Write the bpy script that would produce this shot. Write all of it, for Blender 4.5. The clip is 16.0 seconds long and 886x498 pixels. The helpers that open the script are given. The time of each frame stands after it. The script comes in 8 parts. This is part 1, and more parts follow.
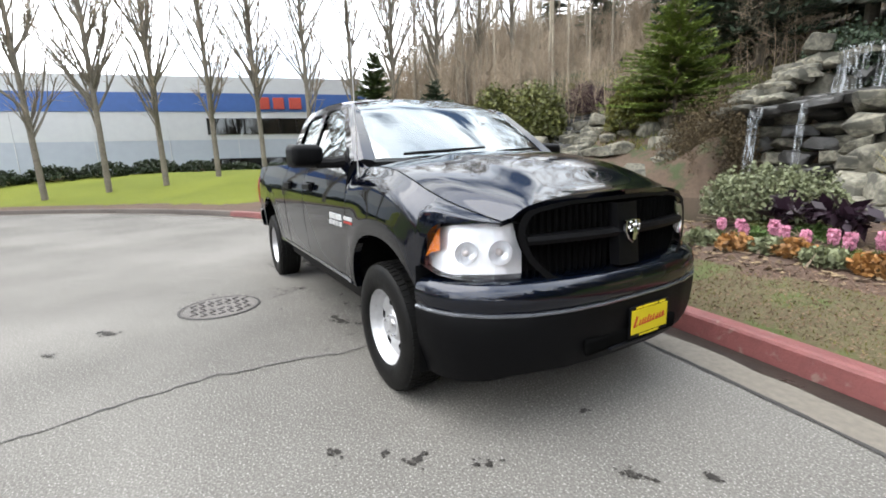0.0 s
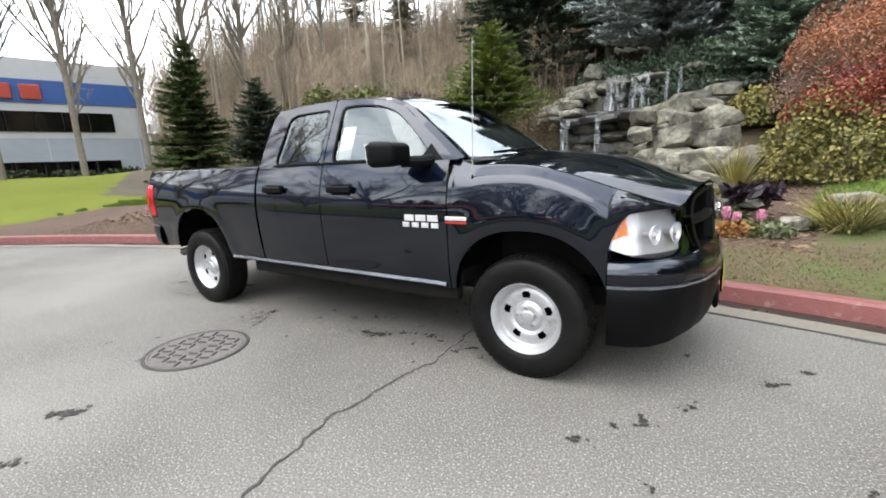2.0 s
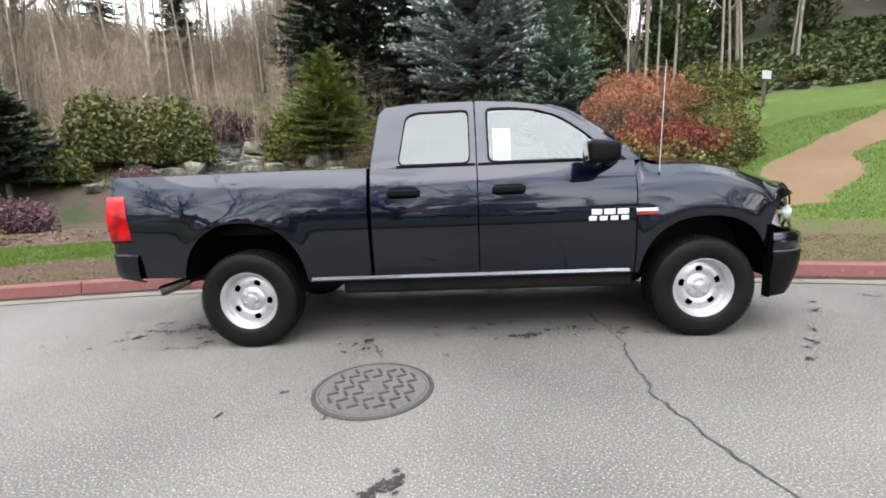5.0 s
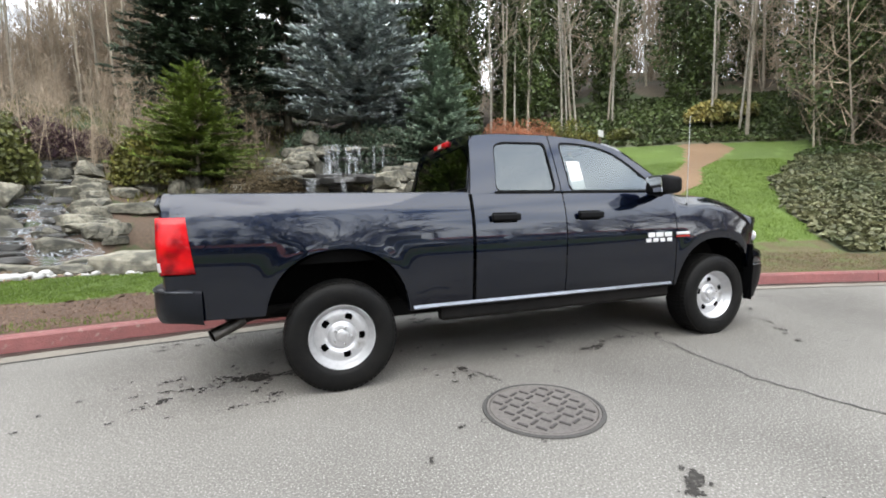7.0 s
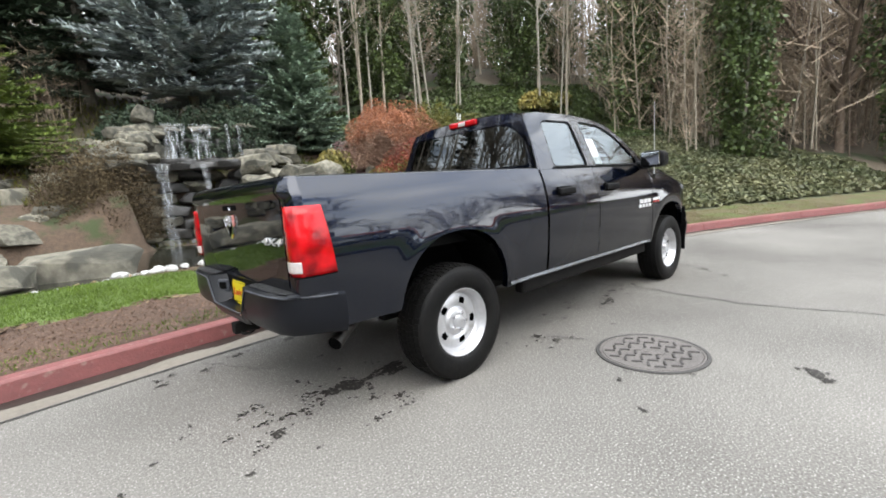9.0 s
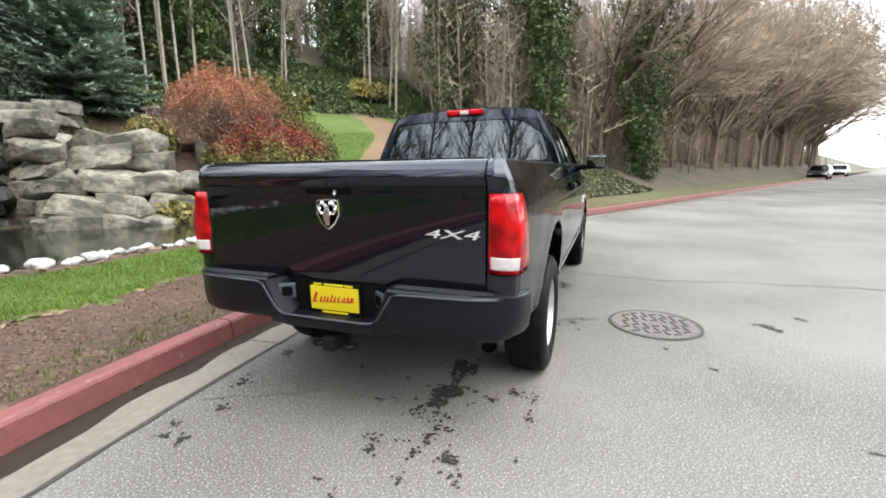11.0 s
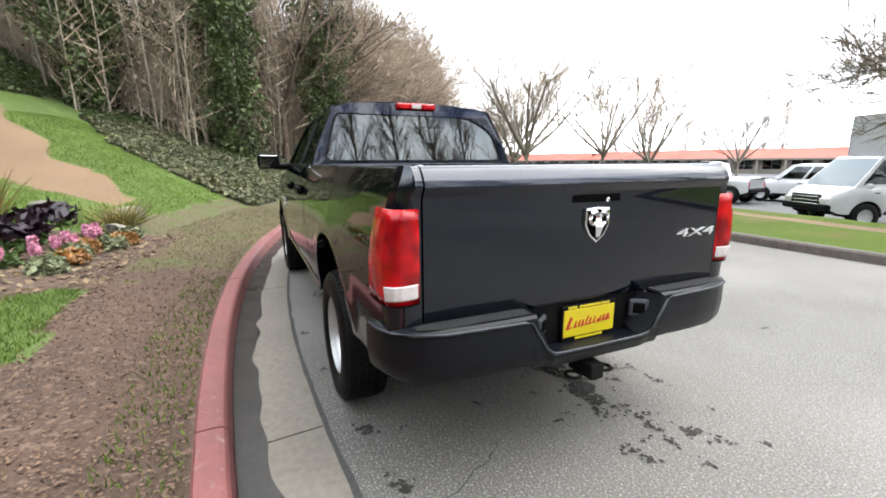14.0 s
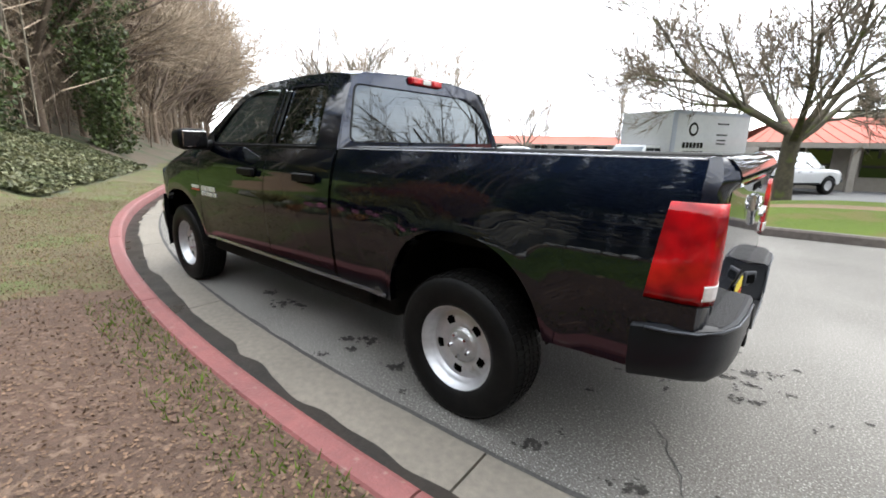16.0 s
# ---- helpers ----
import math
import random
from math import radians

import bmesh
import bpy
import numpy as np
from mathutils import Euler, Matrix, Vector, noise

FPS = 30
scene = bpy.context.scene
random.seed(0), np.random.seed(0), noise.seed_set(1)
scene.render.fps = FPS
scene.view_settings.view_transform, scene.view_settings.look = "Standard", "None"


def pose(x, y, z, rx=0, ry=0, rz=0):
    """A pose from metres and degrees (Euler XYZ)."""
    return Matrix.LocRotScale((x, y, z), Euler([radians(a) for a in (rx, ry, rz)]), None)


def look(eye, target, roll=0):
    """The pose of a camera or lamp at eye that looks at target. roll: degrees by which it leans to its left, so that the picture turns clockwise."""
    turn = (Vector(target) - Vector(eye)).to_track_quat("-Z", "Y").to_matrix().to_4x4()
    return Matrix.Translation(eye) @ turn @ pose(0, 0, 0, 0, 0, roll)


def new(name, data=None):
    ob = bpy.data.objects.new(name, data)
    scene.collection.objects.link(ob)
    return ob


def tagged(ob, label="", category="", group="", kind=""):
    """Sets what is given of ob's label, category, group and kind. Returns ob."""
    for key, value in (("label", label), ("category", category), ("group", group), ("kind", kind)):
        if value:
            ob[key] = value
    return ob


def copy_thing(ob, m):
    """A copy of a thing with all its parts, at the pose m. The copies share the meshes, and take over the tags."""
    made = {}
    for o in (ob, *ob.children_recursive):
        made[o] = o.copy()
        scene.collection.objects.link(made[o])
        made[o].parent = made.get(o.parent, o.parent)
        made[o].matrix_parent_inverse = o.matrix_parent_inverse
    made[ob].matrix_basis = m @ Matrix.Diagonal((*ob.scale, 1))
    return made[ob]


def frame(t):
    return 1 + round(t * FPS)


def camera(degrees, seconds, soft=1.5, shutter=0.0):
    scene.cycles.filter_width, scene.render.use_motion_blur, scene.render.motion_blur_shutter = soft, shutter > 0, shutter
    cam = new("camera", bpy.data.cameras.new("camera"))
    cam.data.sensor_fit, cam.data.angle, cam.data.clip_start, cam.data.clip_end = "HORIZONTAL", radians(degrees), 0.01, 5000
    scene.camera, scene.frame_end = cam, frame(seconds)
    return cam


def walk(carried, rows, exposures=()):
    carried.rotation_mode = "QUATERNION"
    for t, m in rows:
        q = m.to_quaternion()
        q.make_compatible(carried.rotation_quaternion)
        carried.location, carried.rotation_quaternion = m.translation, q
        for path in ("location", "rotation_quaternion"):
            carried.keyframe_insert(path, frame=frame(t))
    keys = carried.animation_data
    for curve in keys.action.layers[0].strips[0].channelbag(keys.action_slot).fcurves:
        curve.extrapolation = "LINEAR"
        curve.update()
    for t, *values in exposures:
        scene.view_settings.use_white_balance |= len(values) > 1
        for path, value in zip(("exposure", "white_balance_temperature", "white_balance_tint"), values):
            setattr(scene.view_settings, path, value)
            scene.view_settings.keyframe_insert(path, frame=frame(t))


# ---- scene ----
cam = camera(91.4, 16.0, 1.8)
PATH = [
    (0, (4.122, -1.917, 1.34), (2.429, -0.921, 0.96), -1.9),
    (0.5, (3.874, -2.361, 1.353), (2.313, -1.169, 0.974), -2.0),
    (1, (3.545, -2.745, 1.374), (2.127, -1.382, 1.009), -1.5),
    (1.5, (3.172, -3.134, 1.383), (1.919, -1.62, 1.011), -1.5),
    (2, (2.755, -3.388, 1.375), (1.695, -1.738, 0.979), -2.5),
    (2.5, (2.296, -3.657, 1.374), (1.474, -1.873, 0.997), -1.8),
    (3, (1.817, -3.897, 1.348), (1.151, -2.038, 1.029), -1.6),
    (3.5, (1.316, -4.084, 1.351), (0.785, -2.186, 1.011), -1.5),
    (3.7, (1.113, -4.156, 1.346), (0.674, -2.238, 0.988), -3.0),
    (5.8, (-0.866, -4.297, 1.216), (-0.66, -2.322, 0.984), -0.9),
    (6, (-1.078, -4.281, 1.227), (-0.769, -2.317, 1.007), -1.5),
    (6.5, (-1.603, -4.181, 1.217), (-1.133, -2.244, 1.054), -1.8),
    (7, (-2.103, -4.026, 1.231), (-1.437, -2.146, 1.073), -1.4),
    (7.5, (-2.564, -3.826, 1.232), (-1.698, -2.031, 1.067), -2.0),
    (8, (-2.97, -3.581, 1.238), (-1.93, -1.882, 1.051), -2.1),
    (8.2, (-3.131, -3.469, 1.231), (-2.026, -1.813, 1.044), -2.9),
    (10.3, (-4.473, -2.013, 1.38), (-2.812, -0.959, 1.019), -1.1),
    (10.5, (-4.54, -1.814, 1.371), (-2.818, -0.852, 1.04), -1.0),
    (11, (-4.705, -1.319, 1.355), (-2.869, -0.611, 0.998), -0.7),
    (11.5, (-4.767, -0.833, 1.356), (-2.847, -0.383, 1.024), 0.1),
    (12, (-4.805, -0.339, 1.342), (-2.855, -0.107, 0.96), -0.9),
    (12.5, (-4.77, 0.104, 1.344), (-2.805, 0.041, 0.978), -0.4),
    (13, (-4.698, 0.552, 1.33), (-2.757, 0.23, 0.974), 0.5),
    (13.5, (-4.551, 0.998, 1.346), (-2.663, 0.449, 0.977), 0.1),
    (14, (-4.326, 1.387, 1.416), (-2.537, 0.586, 1.024), -0.3),
    (14.5, (-4.073, 1.782, 1.447), (-2.421, 0.738, 1.024), -1.4),
    (15, (-3.742, 2.106, 1.45), (-2.19, 0.923, 1.012), -2.3),
    (15.5, (-3.424, 2.391, 1.454), (-2.03, 1.024, 1.02), -1.1),
    (16, (-3.078, 2.614, 1.431), (-1.826, 1.127, 0.96), 1.0),
]
walk(cam, [(t, look(eye, target, roll)) for t, eye, target, roll in PATH],
     exposures=[(0.0, 1.0), (7.5, 1.0), (10.5, 1.2), (16.0, 1.2)])

# ---- world and light: bright overcast sky ----
world = bpy.data.worlds.new("overcast")
scene.world = world
world.use_nodes = True
wn, wl = world.node_tree.nodes, world.node_tree.links
wn.clear()
w_out = wn.new("ShaderNodeOutputWorld")
w_sky = wn.new("ShaderNodeTexSky")
w_sky.sky_type, w_sky.sun_disc = "NISHITA", False
w_sky.sun_elevation, w_sky.sun_rotation = radians(58), radians(200)
w_bg_sky = wn.new("ShaderNodeBackground")
w_bg_sky.inputs["Strength"].default_value = 0.12
w_bg_cloud = wn.new("ShaderNodeBackground")
w_bg_cloud.inputs["Strength"].default_value = 2.55
w_coord, w_map = wn.new("ShaderNodeTexCoord"), wn.new("ShaderNodeMapping")
w_map.inputs["Scale"].default_value = (1.0, 1.0, 3.2)
w_n1, w_n2 = wn.new("ShaderNodeTexNoise"), wn.new("ShaderNodeTexNoise")
w_n1.inputs["Scale"].default_value, w_n1.inputs["Detail"].default_value = 1.7, 6
w_n2.inputs["Scale"].default_value, w_n2.inputs["Detail"].default_value = 3.1, 5
w_r1, w_r2 = wn.new("ShaderNodeValToRGB"), wn.new("ShaderNodeValToRGB")
w_r1.color_ramp.elements[0].position, w_r1.color_ramp.elements[1].position = 0.38, 0.62
w_r1.color_ramp.elements[0].color, w_r1.color_ramp.elements[1].color = (0.58, 0.64, 0.73, 1), (0.95, 0.98, 1, 1)
w_r2.color_ramp.elements[0].position, w_r2.color_ramp.elements[1].position = 0.28, 0.42
w_mix = wn.new("ShaderNodeMixShader")
wl.new(w_coord.outputs["Generated"], w_map.inputs["Vector"])
wl.new(w_map.outputs["Vector"], w_n1.inputs["Vector"])
wl.new(w_map.outputs["Vector"], w_n2.inputs["Vector"])
wl.new(w_n1.outputs["Fac"], w_r1.inputs["Fac"])
wl.new(w_n2.outputs["Fac"], w_r2.inputs["Fac"])
wl.new(w_r1.outputs["Color"], w_bg_cloud.inputs["Color"])
wl.new(w_sky.outputs["Color"], w_bg_sky.inputs["Color"])
wl.new(w_r2.outputs["Color"], w_mix.inputs["Fac"])
wl.new(w_bg_sky.outputs["Background"], w_mix.inputs[1])
wl.new(w_bg_cloud.outputs["Background"], w_mix.inputs[2])
wl.new(w_mix.outputs["Shader"], w_out.inputs["Surface"])

sun = new("sun", bpy.data.lights.new("sun", "SUN"))
sun.data.energy, sun.data.angle, sun.data.color = 1.4, radians(60), (1.0, 0.95, 0.87)
sun.matrix_world = look((0, 0, 30), (5.0, 14.0, 6.0))

# ---- materials ----
def material(name, c1, c2=None, rough=0.6, metal=0.0, scale=8.0, big=0.7, bump=0.0, bump_scale=40.0, coat=0.0,
             by_object=0.0, by_island=0.0, rough_var=0.0, spec=0.5, detail=6.0, c3=None, c3_at=0.62, c3_scale=1.5):
    """A Principled surface whose colour wanders between c1 and c2 at two scales, with c3 as worn or stained patches."""
    m = bpy.data.materials.new(name)
    m.use_nodes = True
    n, l = m.node_tree.nodes, m.node_tree.links
    b = n["Principled BSDF"]
    c2 = c2 or tuple(v * 0.8 for v in c1)
    co = n.new("ShaderNodeTexCoord")
    t1, t2 = n.new("ShaderNodeTexNoise"), n.new("ShaderNodeTexNoise")
    t1.inputs["Scale"].default_value, t1.inputs["Detail"].default_value = scale, detail
    t2.inputs["Scale"].default_value, t2.inputs["Detail"].default_value = big, 4
    l.new(co.outputs["Object"], t1.inputs["Vector"])
    l.new(co.outputs["Object"], t2.inputs["Vector"])
    av = n.new("ShaderNodeMath")
    av.operation = "ADD"
    l.new(t1.outputs["Fac"], av.inputs[0])
    l.new(t2.outputs["Fac"], av.inputs[1])
    ramp = n.new("ShaderNodeMapRange")
    ramp.inputs["From Min"].default_value, ramp.inputs["From Max"].default_value = 0.75, 1.25
    l.new(av.outputs[0], ramp.inputs["Value"])
    mix = n.new("ShaderNodeMix")
    mix.data_type = "RGBA"
    mix.inputs["A"].default_value, mix.inputs["B"].default_value = (*c1, 1), (*c2, 1)
    l.new(ramp.outputs["Result"], mix.inputs["Factor"])
    last = mix.outputs["Result"]
    if c3:
        t3 = n.new("ShaderNodeTexNoise")
        t3.inputs["Scale"].default_value, t3.inputs["Detail"].default_value = c3_scale, 7
        l.new(co.outputs["Object"], t3.inputs["Vector"])
        r3 = n.new("ShaderNodeMapRange")
        r3.inputs["From Min"].default_value, r3.inputs["From Max"].default_value = c3_at - 0.05, c3_at + 0.05
        l.new(t3.outputs["Fac"], r3.inputs["Value"])
        m3 = n.new("ShaderNodeMix")
        m3.data_type = "RGBA"
        m3.inputs["B"].default_value = (*c3, 1)
        l.new(r3.outputs["Result"], m3.inputs["Factor"])
        l.new(last, m3.inputs["A"])
        last = m3.outputs["Result"]
    if by_object or by_island:
        src = n.new("ShaderNodeObjectInfo").outputs["Random"] if by_object else n.new("ShaderNodeNewGeometry").outputs["Random Per Island"]
        amount = by_object or by_island
        vr = n.new("ShaderNodeMapRange")
        vr.inputs["To Min"].default_value, vr.inputs["To Max"].default_value = 1 - amount, 1 + amount
        l.new(src, vr.inputs["Value"])
        hs = n.new("ShaderNodeHueSaturation")
        l.new(vr.outputs["Result"], hs.inputs["Value"])
        l.new(last, hs.inputs["Color"])
        last = hs.outputs["Color"]
    l.new(last, b.inputs["Base Color"])
    b.inputs["Roughness"].default_value, b.inputs["Metallic"].default_value = rough, metal
    b.inputs["Specular IOR Level"].default_value = spec
    if rough_var:
        rv = n.new("ShaderNodeMapRange")
        rv.inputs["To Min"].default_value, rv.inputs["To Max"].default_value = max(0.02, rough - rough_var), min(1, rough + rough_var)
        l.new(t2.outputs["Fac"], rv.inputs["Value"])
        l.new(rv.outputs["Result"], b.inputs["Roughness"])
    if coat:
        b.inputs["Coat Weight"].default_value, b.inputs["Coat Roughness"].default_value = coat, 0.03
    if bump:
        tb, bp = n.new("ShaderNodeTexNoise"), n.new("ShaderNodeBump")
        tb.inputs["Scale"].default_value, tb.inputs["Detail"].default_value = bump_scale, 5
        l.new(co.outputs["Object"], tb.inputs["Vector"])
        bp.inputs["Strength"].default_value, bp.inputs["Distance"].default_value = bump, 0.02
        l.new(tb.outputs["Fac"], bp.inputs["Height"])
        l.new(bp.outputs["Normal"], b.inputs["Normal"])
    return m


def leafy(name, c1, c2, rough=0.55, through=0.3, by_island=0.35):
    m = material(name, c1, c2, rough=rough, scale=3.0, big=0.5, by_island=by_island, spec=0.3)
    b = m.node_tree.nodes["Principled BSDF"]
    b.inputs["Transmission Weight"].default_value = 0.0
    b.inputs["Subsurface Weight"].default_value = 0.0
    return m


M_ASPHALT = material("asphalt", (0.190, 0.180, 0.165), (0.082, 0.077, 0.070), rough=0.9, scale=85, big=0.35, bump=0.24, bump_scale=120, detail=10,
                     c3=(0.31, 0.30, 0.282), c3_at=0.615, c3_scale=95, spec=0.1)
M_LOT = material("parking_asphalt", (0.09, 0.09, 0.09), (0.066, 0.066, 0.069), rough=0.9, scale=40, big=0.1, bump=0.2)
M_CONCRETE = material("gutter_concrete", (0.172, 0.152, 0.124), (0.122, 0.108, 0.089), rough=0.85, scale=22, big=0.9, bump=0.2, bump_scale=90)
M_KERB_RED = material("red_kerb_paint", (0.185, 0.058, 0.054), (0.135, 0.044, 0.042), rough=0.6, scale=16, big=1.3, bump=0.3, bump_scale=60,
                      c3=(0.198, 0.12, 0.102), c3_at=0.66, c3_scale=14)
M_KERB_GREY = material("old_kerb_concrete", (0.12, 0.102, 0.09), (0.072, 0.06, 0.054), rough=0.9, scale=14, bump=0.3)
M_WET = material("wet_dirt", (0.030, 0.0245, 0.020), (0.015, 0.0125, 0.010), rough=0.36, scale=30, big=2.5, spec=0.3, bump=0.08, bump_scale=70, rough_var=0.25)
M_CRACK = material("crack", (0.03, 0.0288, 0.027), (0.054, 0.051, 0.048), rough=0.95, scale=60)
M_MULCH = material("mulch_soil", (0.082, 0.047, 0.031), (0.050, 0.030, 0.020), rough=0.95, scale=60, big=0.9, bump=0.5, bump_scale=120,
                   c3=(0.125, 0.082, 0.057), c3_at=0.6, c3_scale=20)
M_TURF = material("worn_turf", (0.09, 0.078, 0.033), (0.066, 0.051, 0.024), rough=0.95, scale=26, big=0.8, bump=0.8, bump_scale=60,
                  c3=(0.066, 0.081, 0.021), c3_at=0.55, c3_scale=2.2)
M_LAWN = material("lawn", (0.078, 0.122, 0.015), (0.056, 0.090, 0.012), rough=0.9, scale=18, big=0.5, bump=0.8, bump_scale=120,
                  c3=(0.096, 0.144, 0.03), c3_at=0.62, c3_scale=1.1)
# far lawn: dry grass, with sunlight put into the colour as well
M_LAWN_SUNLIT_DRY = material("sunlit_dry_lawn", (0.150, 0.165, 0.028), (0.105, 0.125, 0.022), rough=0.95, scale=18, big=0.4, bump=0.8, bump_scale=120, spec=0.1)
M_VERGE = material("verge_grass", (0.088, 0.122, 0.022), (0.064, 0.092, 0.018), rough=0.95, scale=18, big=0.5, bump=0.8, bump_scale=120, spec=0.1,
                   c3=(0.105, 0.100, 0.035), c3_at=0.6, c3_scale=0.9)
M_PATH = material("bark_path", (0.175, 0.110, 0.060), (0.125, 0.078, 0.044), rough=0.95, scale=25, big=0.6, bump=0.7, bump_scale=60)
M_FOREST = material("forest_floor", (0.085, 0.064, 0.043), (0.052, 0.043, 0.028), rough=0.95, scale=8, big=0.3, bump=0.8, bump_scale=20,
                    c3=(0.03, 0.045, 0.0132), c3_at=0.58, c3_scale=0.6)
M_BANK = material("dark_bank_soil", (0.090, 0.060, 0.040), (0.052, 0.036, 0.024), rough=0.95, scale=14, big=0.8, bump=0.9, bump_scale=30,
                  c3=(0.038, 0.050, 0.018), c3_at=0.56, c3_scale=1.6)
M_BROWN_TWIG = material("dark_brown_twigs", (0.072, 0.050, 0.021), (0.040, 0.027, 0.012), rough=0.9, scale=5, by_island=0.3)
M_IVYGROUND = material("ivy_ground", (0.051, 0.066, 0.027), (0.066, 0.06, 0.036), rough=0.8, scale=20, big=0.7, bump=1.0, bump_scale=25)
M_IRON = material("cast_iron", (0.150, 0.136, 0.126), (0.098, 0.088, 0.082), rough=0.65, metal=0.3, scale=30, bump=0.3, bump_scale=90)
# darker copy of the iron: the bars' shadow is put into their colour
M_IRON_SHADED = material("shaded_iron", (0.050, 0.045, 0.042), (0.034, 0.031, 0.029), rough=0.6, metal=0.3, scale=30, bump=0.2, bump_scale=90)
M_ROCK = material("grey_boulder", (0.195, 0.181, 0.140), (0.058, 0.055, 0.042), rough=0.85, scale=6, big=1.4, bump=0.7, bump_scale=14,
                  by_object=0.42, c3=(0.055, 0.053, 0.042), c3_at=0.57, c3_scale=1.7)
M_ROCK_WET = material("wet_boulder", (0.06, 0.057, 0.054), (0.03, 0.03, 0.0288), rough=0.35, scale=6, big=1.4, bump=0.7, bump_scale=14, by_object=0.2)
M_PEBBLE = material("white_cobble", (0.372, 0.366, 0.348), (0.27, 0.27, 0.258), rough=0.7, scale=9, by_object=0.2, bump=0.15)
M_BARK = material("grey_bark", (0.178, 0.155, 0.122), (0.108, 0.094, 0.072), rough=0.92, scale=14, big=2, bump=0.8, bump_scale=30)
M_ALDER = material("pale_alder_bark", (0.315, 0.275, 0.214), (0.185, 0.154, 0.118), rough=0.9, scale=9, big=0.8, bump=0.4, by_island=0.3)
M_STREET_BARK = material("mossy_dark_bark", (0.085, 0.072, 0.050), (0.040, 0.034, 0.024), rough=0.95, scale=12, big=2, bump=0.9, bump_scale=26, c3=(0.085, 0.100, 0.030), c3_at=0.60, c3_scale=3)
M_STREET_TWIG = material("dark_street_twigs", (0.200, 0.158, 0.118), (0.115, 0.090, 0.066), rough=0.9, scale=5, by_island=0.35)
M_TWIG = material("brown_twigs", (0.33, 0.262, 0.190), (0.225, 0.172, 0.122), rough=0.9, scale=5, by_island=0.35)
M_THICKET = material("tan_thicket_bark", (0.170, 0.124, 0.092), (0.110, 0.080, 0.059), rough=0.9, scale=9, big=1, by_island=0.3)
M_FIR = leafy("fir_needles", (0.051, 0.075, 0.021), (0.033, 0.054, 0.0168))
M_FIR_LIGHT = leafy("young_fir_needles", (0.165, 0.215, 0.044), (0.090, 0.130, 0.026), by_island=0.4)
M_SPRUCE_BLUE = leafy("blue_spruce_needles", (0.500, 0.550, 0.540), (0.110, 0.130, 0.128), by_island=0.6)
M_SPRUCE_DARK = leafy("dark_spruce_needles", (0.048, 0.070, 0.042), (0.026, 0.040, 0.024), by_island=0.45)
M_CYPRESS = leafy("grey_green_needles", (0.260, 0.330, 0.250), (0.115, 0.160, 0.115), by_island=0.45)
M_IVY = leafy("ivy_leaves", (0.072, 0.098, 0.029), (0.032, 0.048, 0.015), rough=0.45, by_island=0.5)
M_IVY_PALE = leafy("pale_ivy_leaves", (0.120, 0.118, 0.060), (0.050, 0.062, 0.028), rough=0.5, by_island=0.5)
M_RHODO = leafy("rhododendron_leaves", (0.120, 0.122, 0.034), (0.052, 0.060, 0.016), rough=0.45, by_island=0.45)
M_GRASS = leafy("grass_blades", (0.090, 0.138, 0.016), (0.062, 0.098, 0.013), rough=0.9)
M_RED_LEAF = leafy("red_leaves", (0.205, 0.046, 0.026), (0.105, 0.032, 0.020), by_island=0.45)
M_SAGE = leafy("sage_leaves", (0.16, 0.175, 0.095), (0.09, 0.10, 0.052))
M_GOLD_LEAF = leafy("variegated_leaves", (0.255, 0.205, 0.060), (0.062, 0.072, 0.020), by_island=0.5)
M_ORANGE_TWIG = leafy("orange_twigs", (0.330, 0.128, 0.062), (0.200, 0.088, 0.050), by_island=0.35)
M_OLIVE_LEAF = leafy("olive_leaves", (0.115, 0.105, 0.018), (0.052, 0.058, 0.011), by_island=0.45)
M_PURPLE = leafy("purple_foliage", (0.06, 0.027, 0.033), (0.033, 0.015, 0.021))
M_TRUNK_WHITE = material("birch_bark", (0.288, 0.264, 0.222), (0.168, 0.15, 0.12), rough=0.9, scale=7, big=1.5, bump=0.3)


def thin_glass(name, tint, ior=1.5, rough=0.0):
    """A pane: tinted straight-through light with a Fresnel gloss on top."""
    m = bpy.data.materials.new(name)
    m.use_nodes = True
    n, l = m.node_tree.nodes, m.node_tree.links
    n.clear()
    out, mix = n.new("ShaderNodeOutputMaterial"), n.new("ShaderNodeMixShader")
    tr, gl, fr = n.new("ShaderNodeBsdfTransparent"), n.new("ShaderNodeBsdfGlossy"), n.new("ShaderNodeFresnel")
    tr.inputs["Color"].default_value = (*tint, 1)
    gl.inputs["Roughness"].default_value = rough
    gl.inputs["Color"].default_value = (0.90, 0.97, 1.0, 1)
    fr.inputs["IOR"].default_value = ior
    l.new(fr.outputs["Fac"], mix.inputs["Fac"])
    l.new(tr.outputs["BSDF"], mix.inputs[1])
    l.new(gl.outputs["BSDF"], mix.inputs[2])
    l.new(mix.outputs["Shader"], out.inputs["Surface"])
    return m


M_PAINT = material("midnight_blue_paint", (0.0046, 0.0078, 0.0185), (0.0038, 0.0064, 0.0150), rough=0.36, metal=0.9, scale=300, big=0.6, coat=1.0, spec=0.3)
M_PAINT.node_tree.nodes["Principled BSDF"].inputs["Coat IOR"].default_value = 1.54
M_PAINT.node_tree.nodes["Principled BSDF"].inputs["Specular Tint"].default_value = (0.10, 0.15, 0.28, 1)
M_PLASTIC = material("black_plastic", (0.0030, 0.0030, 0.0036), (0.0022, 0.0022, 0.0026), rough=0.5, spec=0.10, scale=60, big=3, bump=0.08, bump_scale=400)
M_BUMPER = material("grey_black_bumper", (0.0050, 0.0058, 0.0085), (0.0038, 0.0044, 0.0064), rough=0.34, spec=0.22, scale=80, big=2, bump=0.05, bump_scale=300)
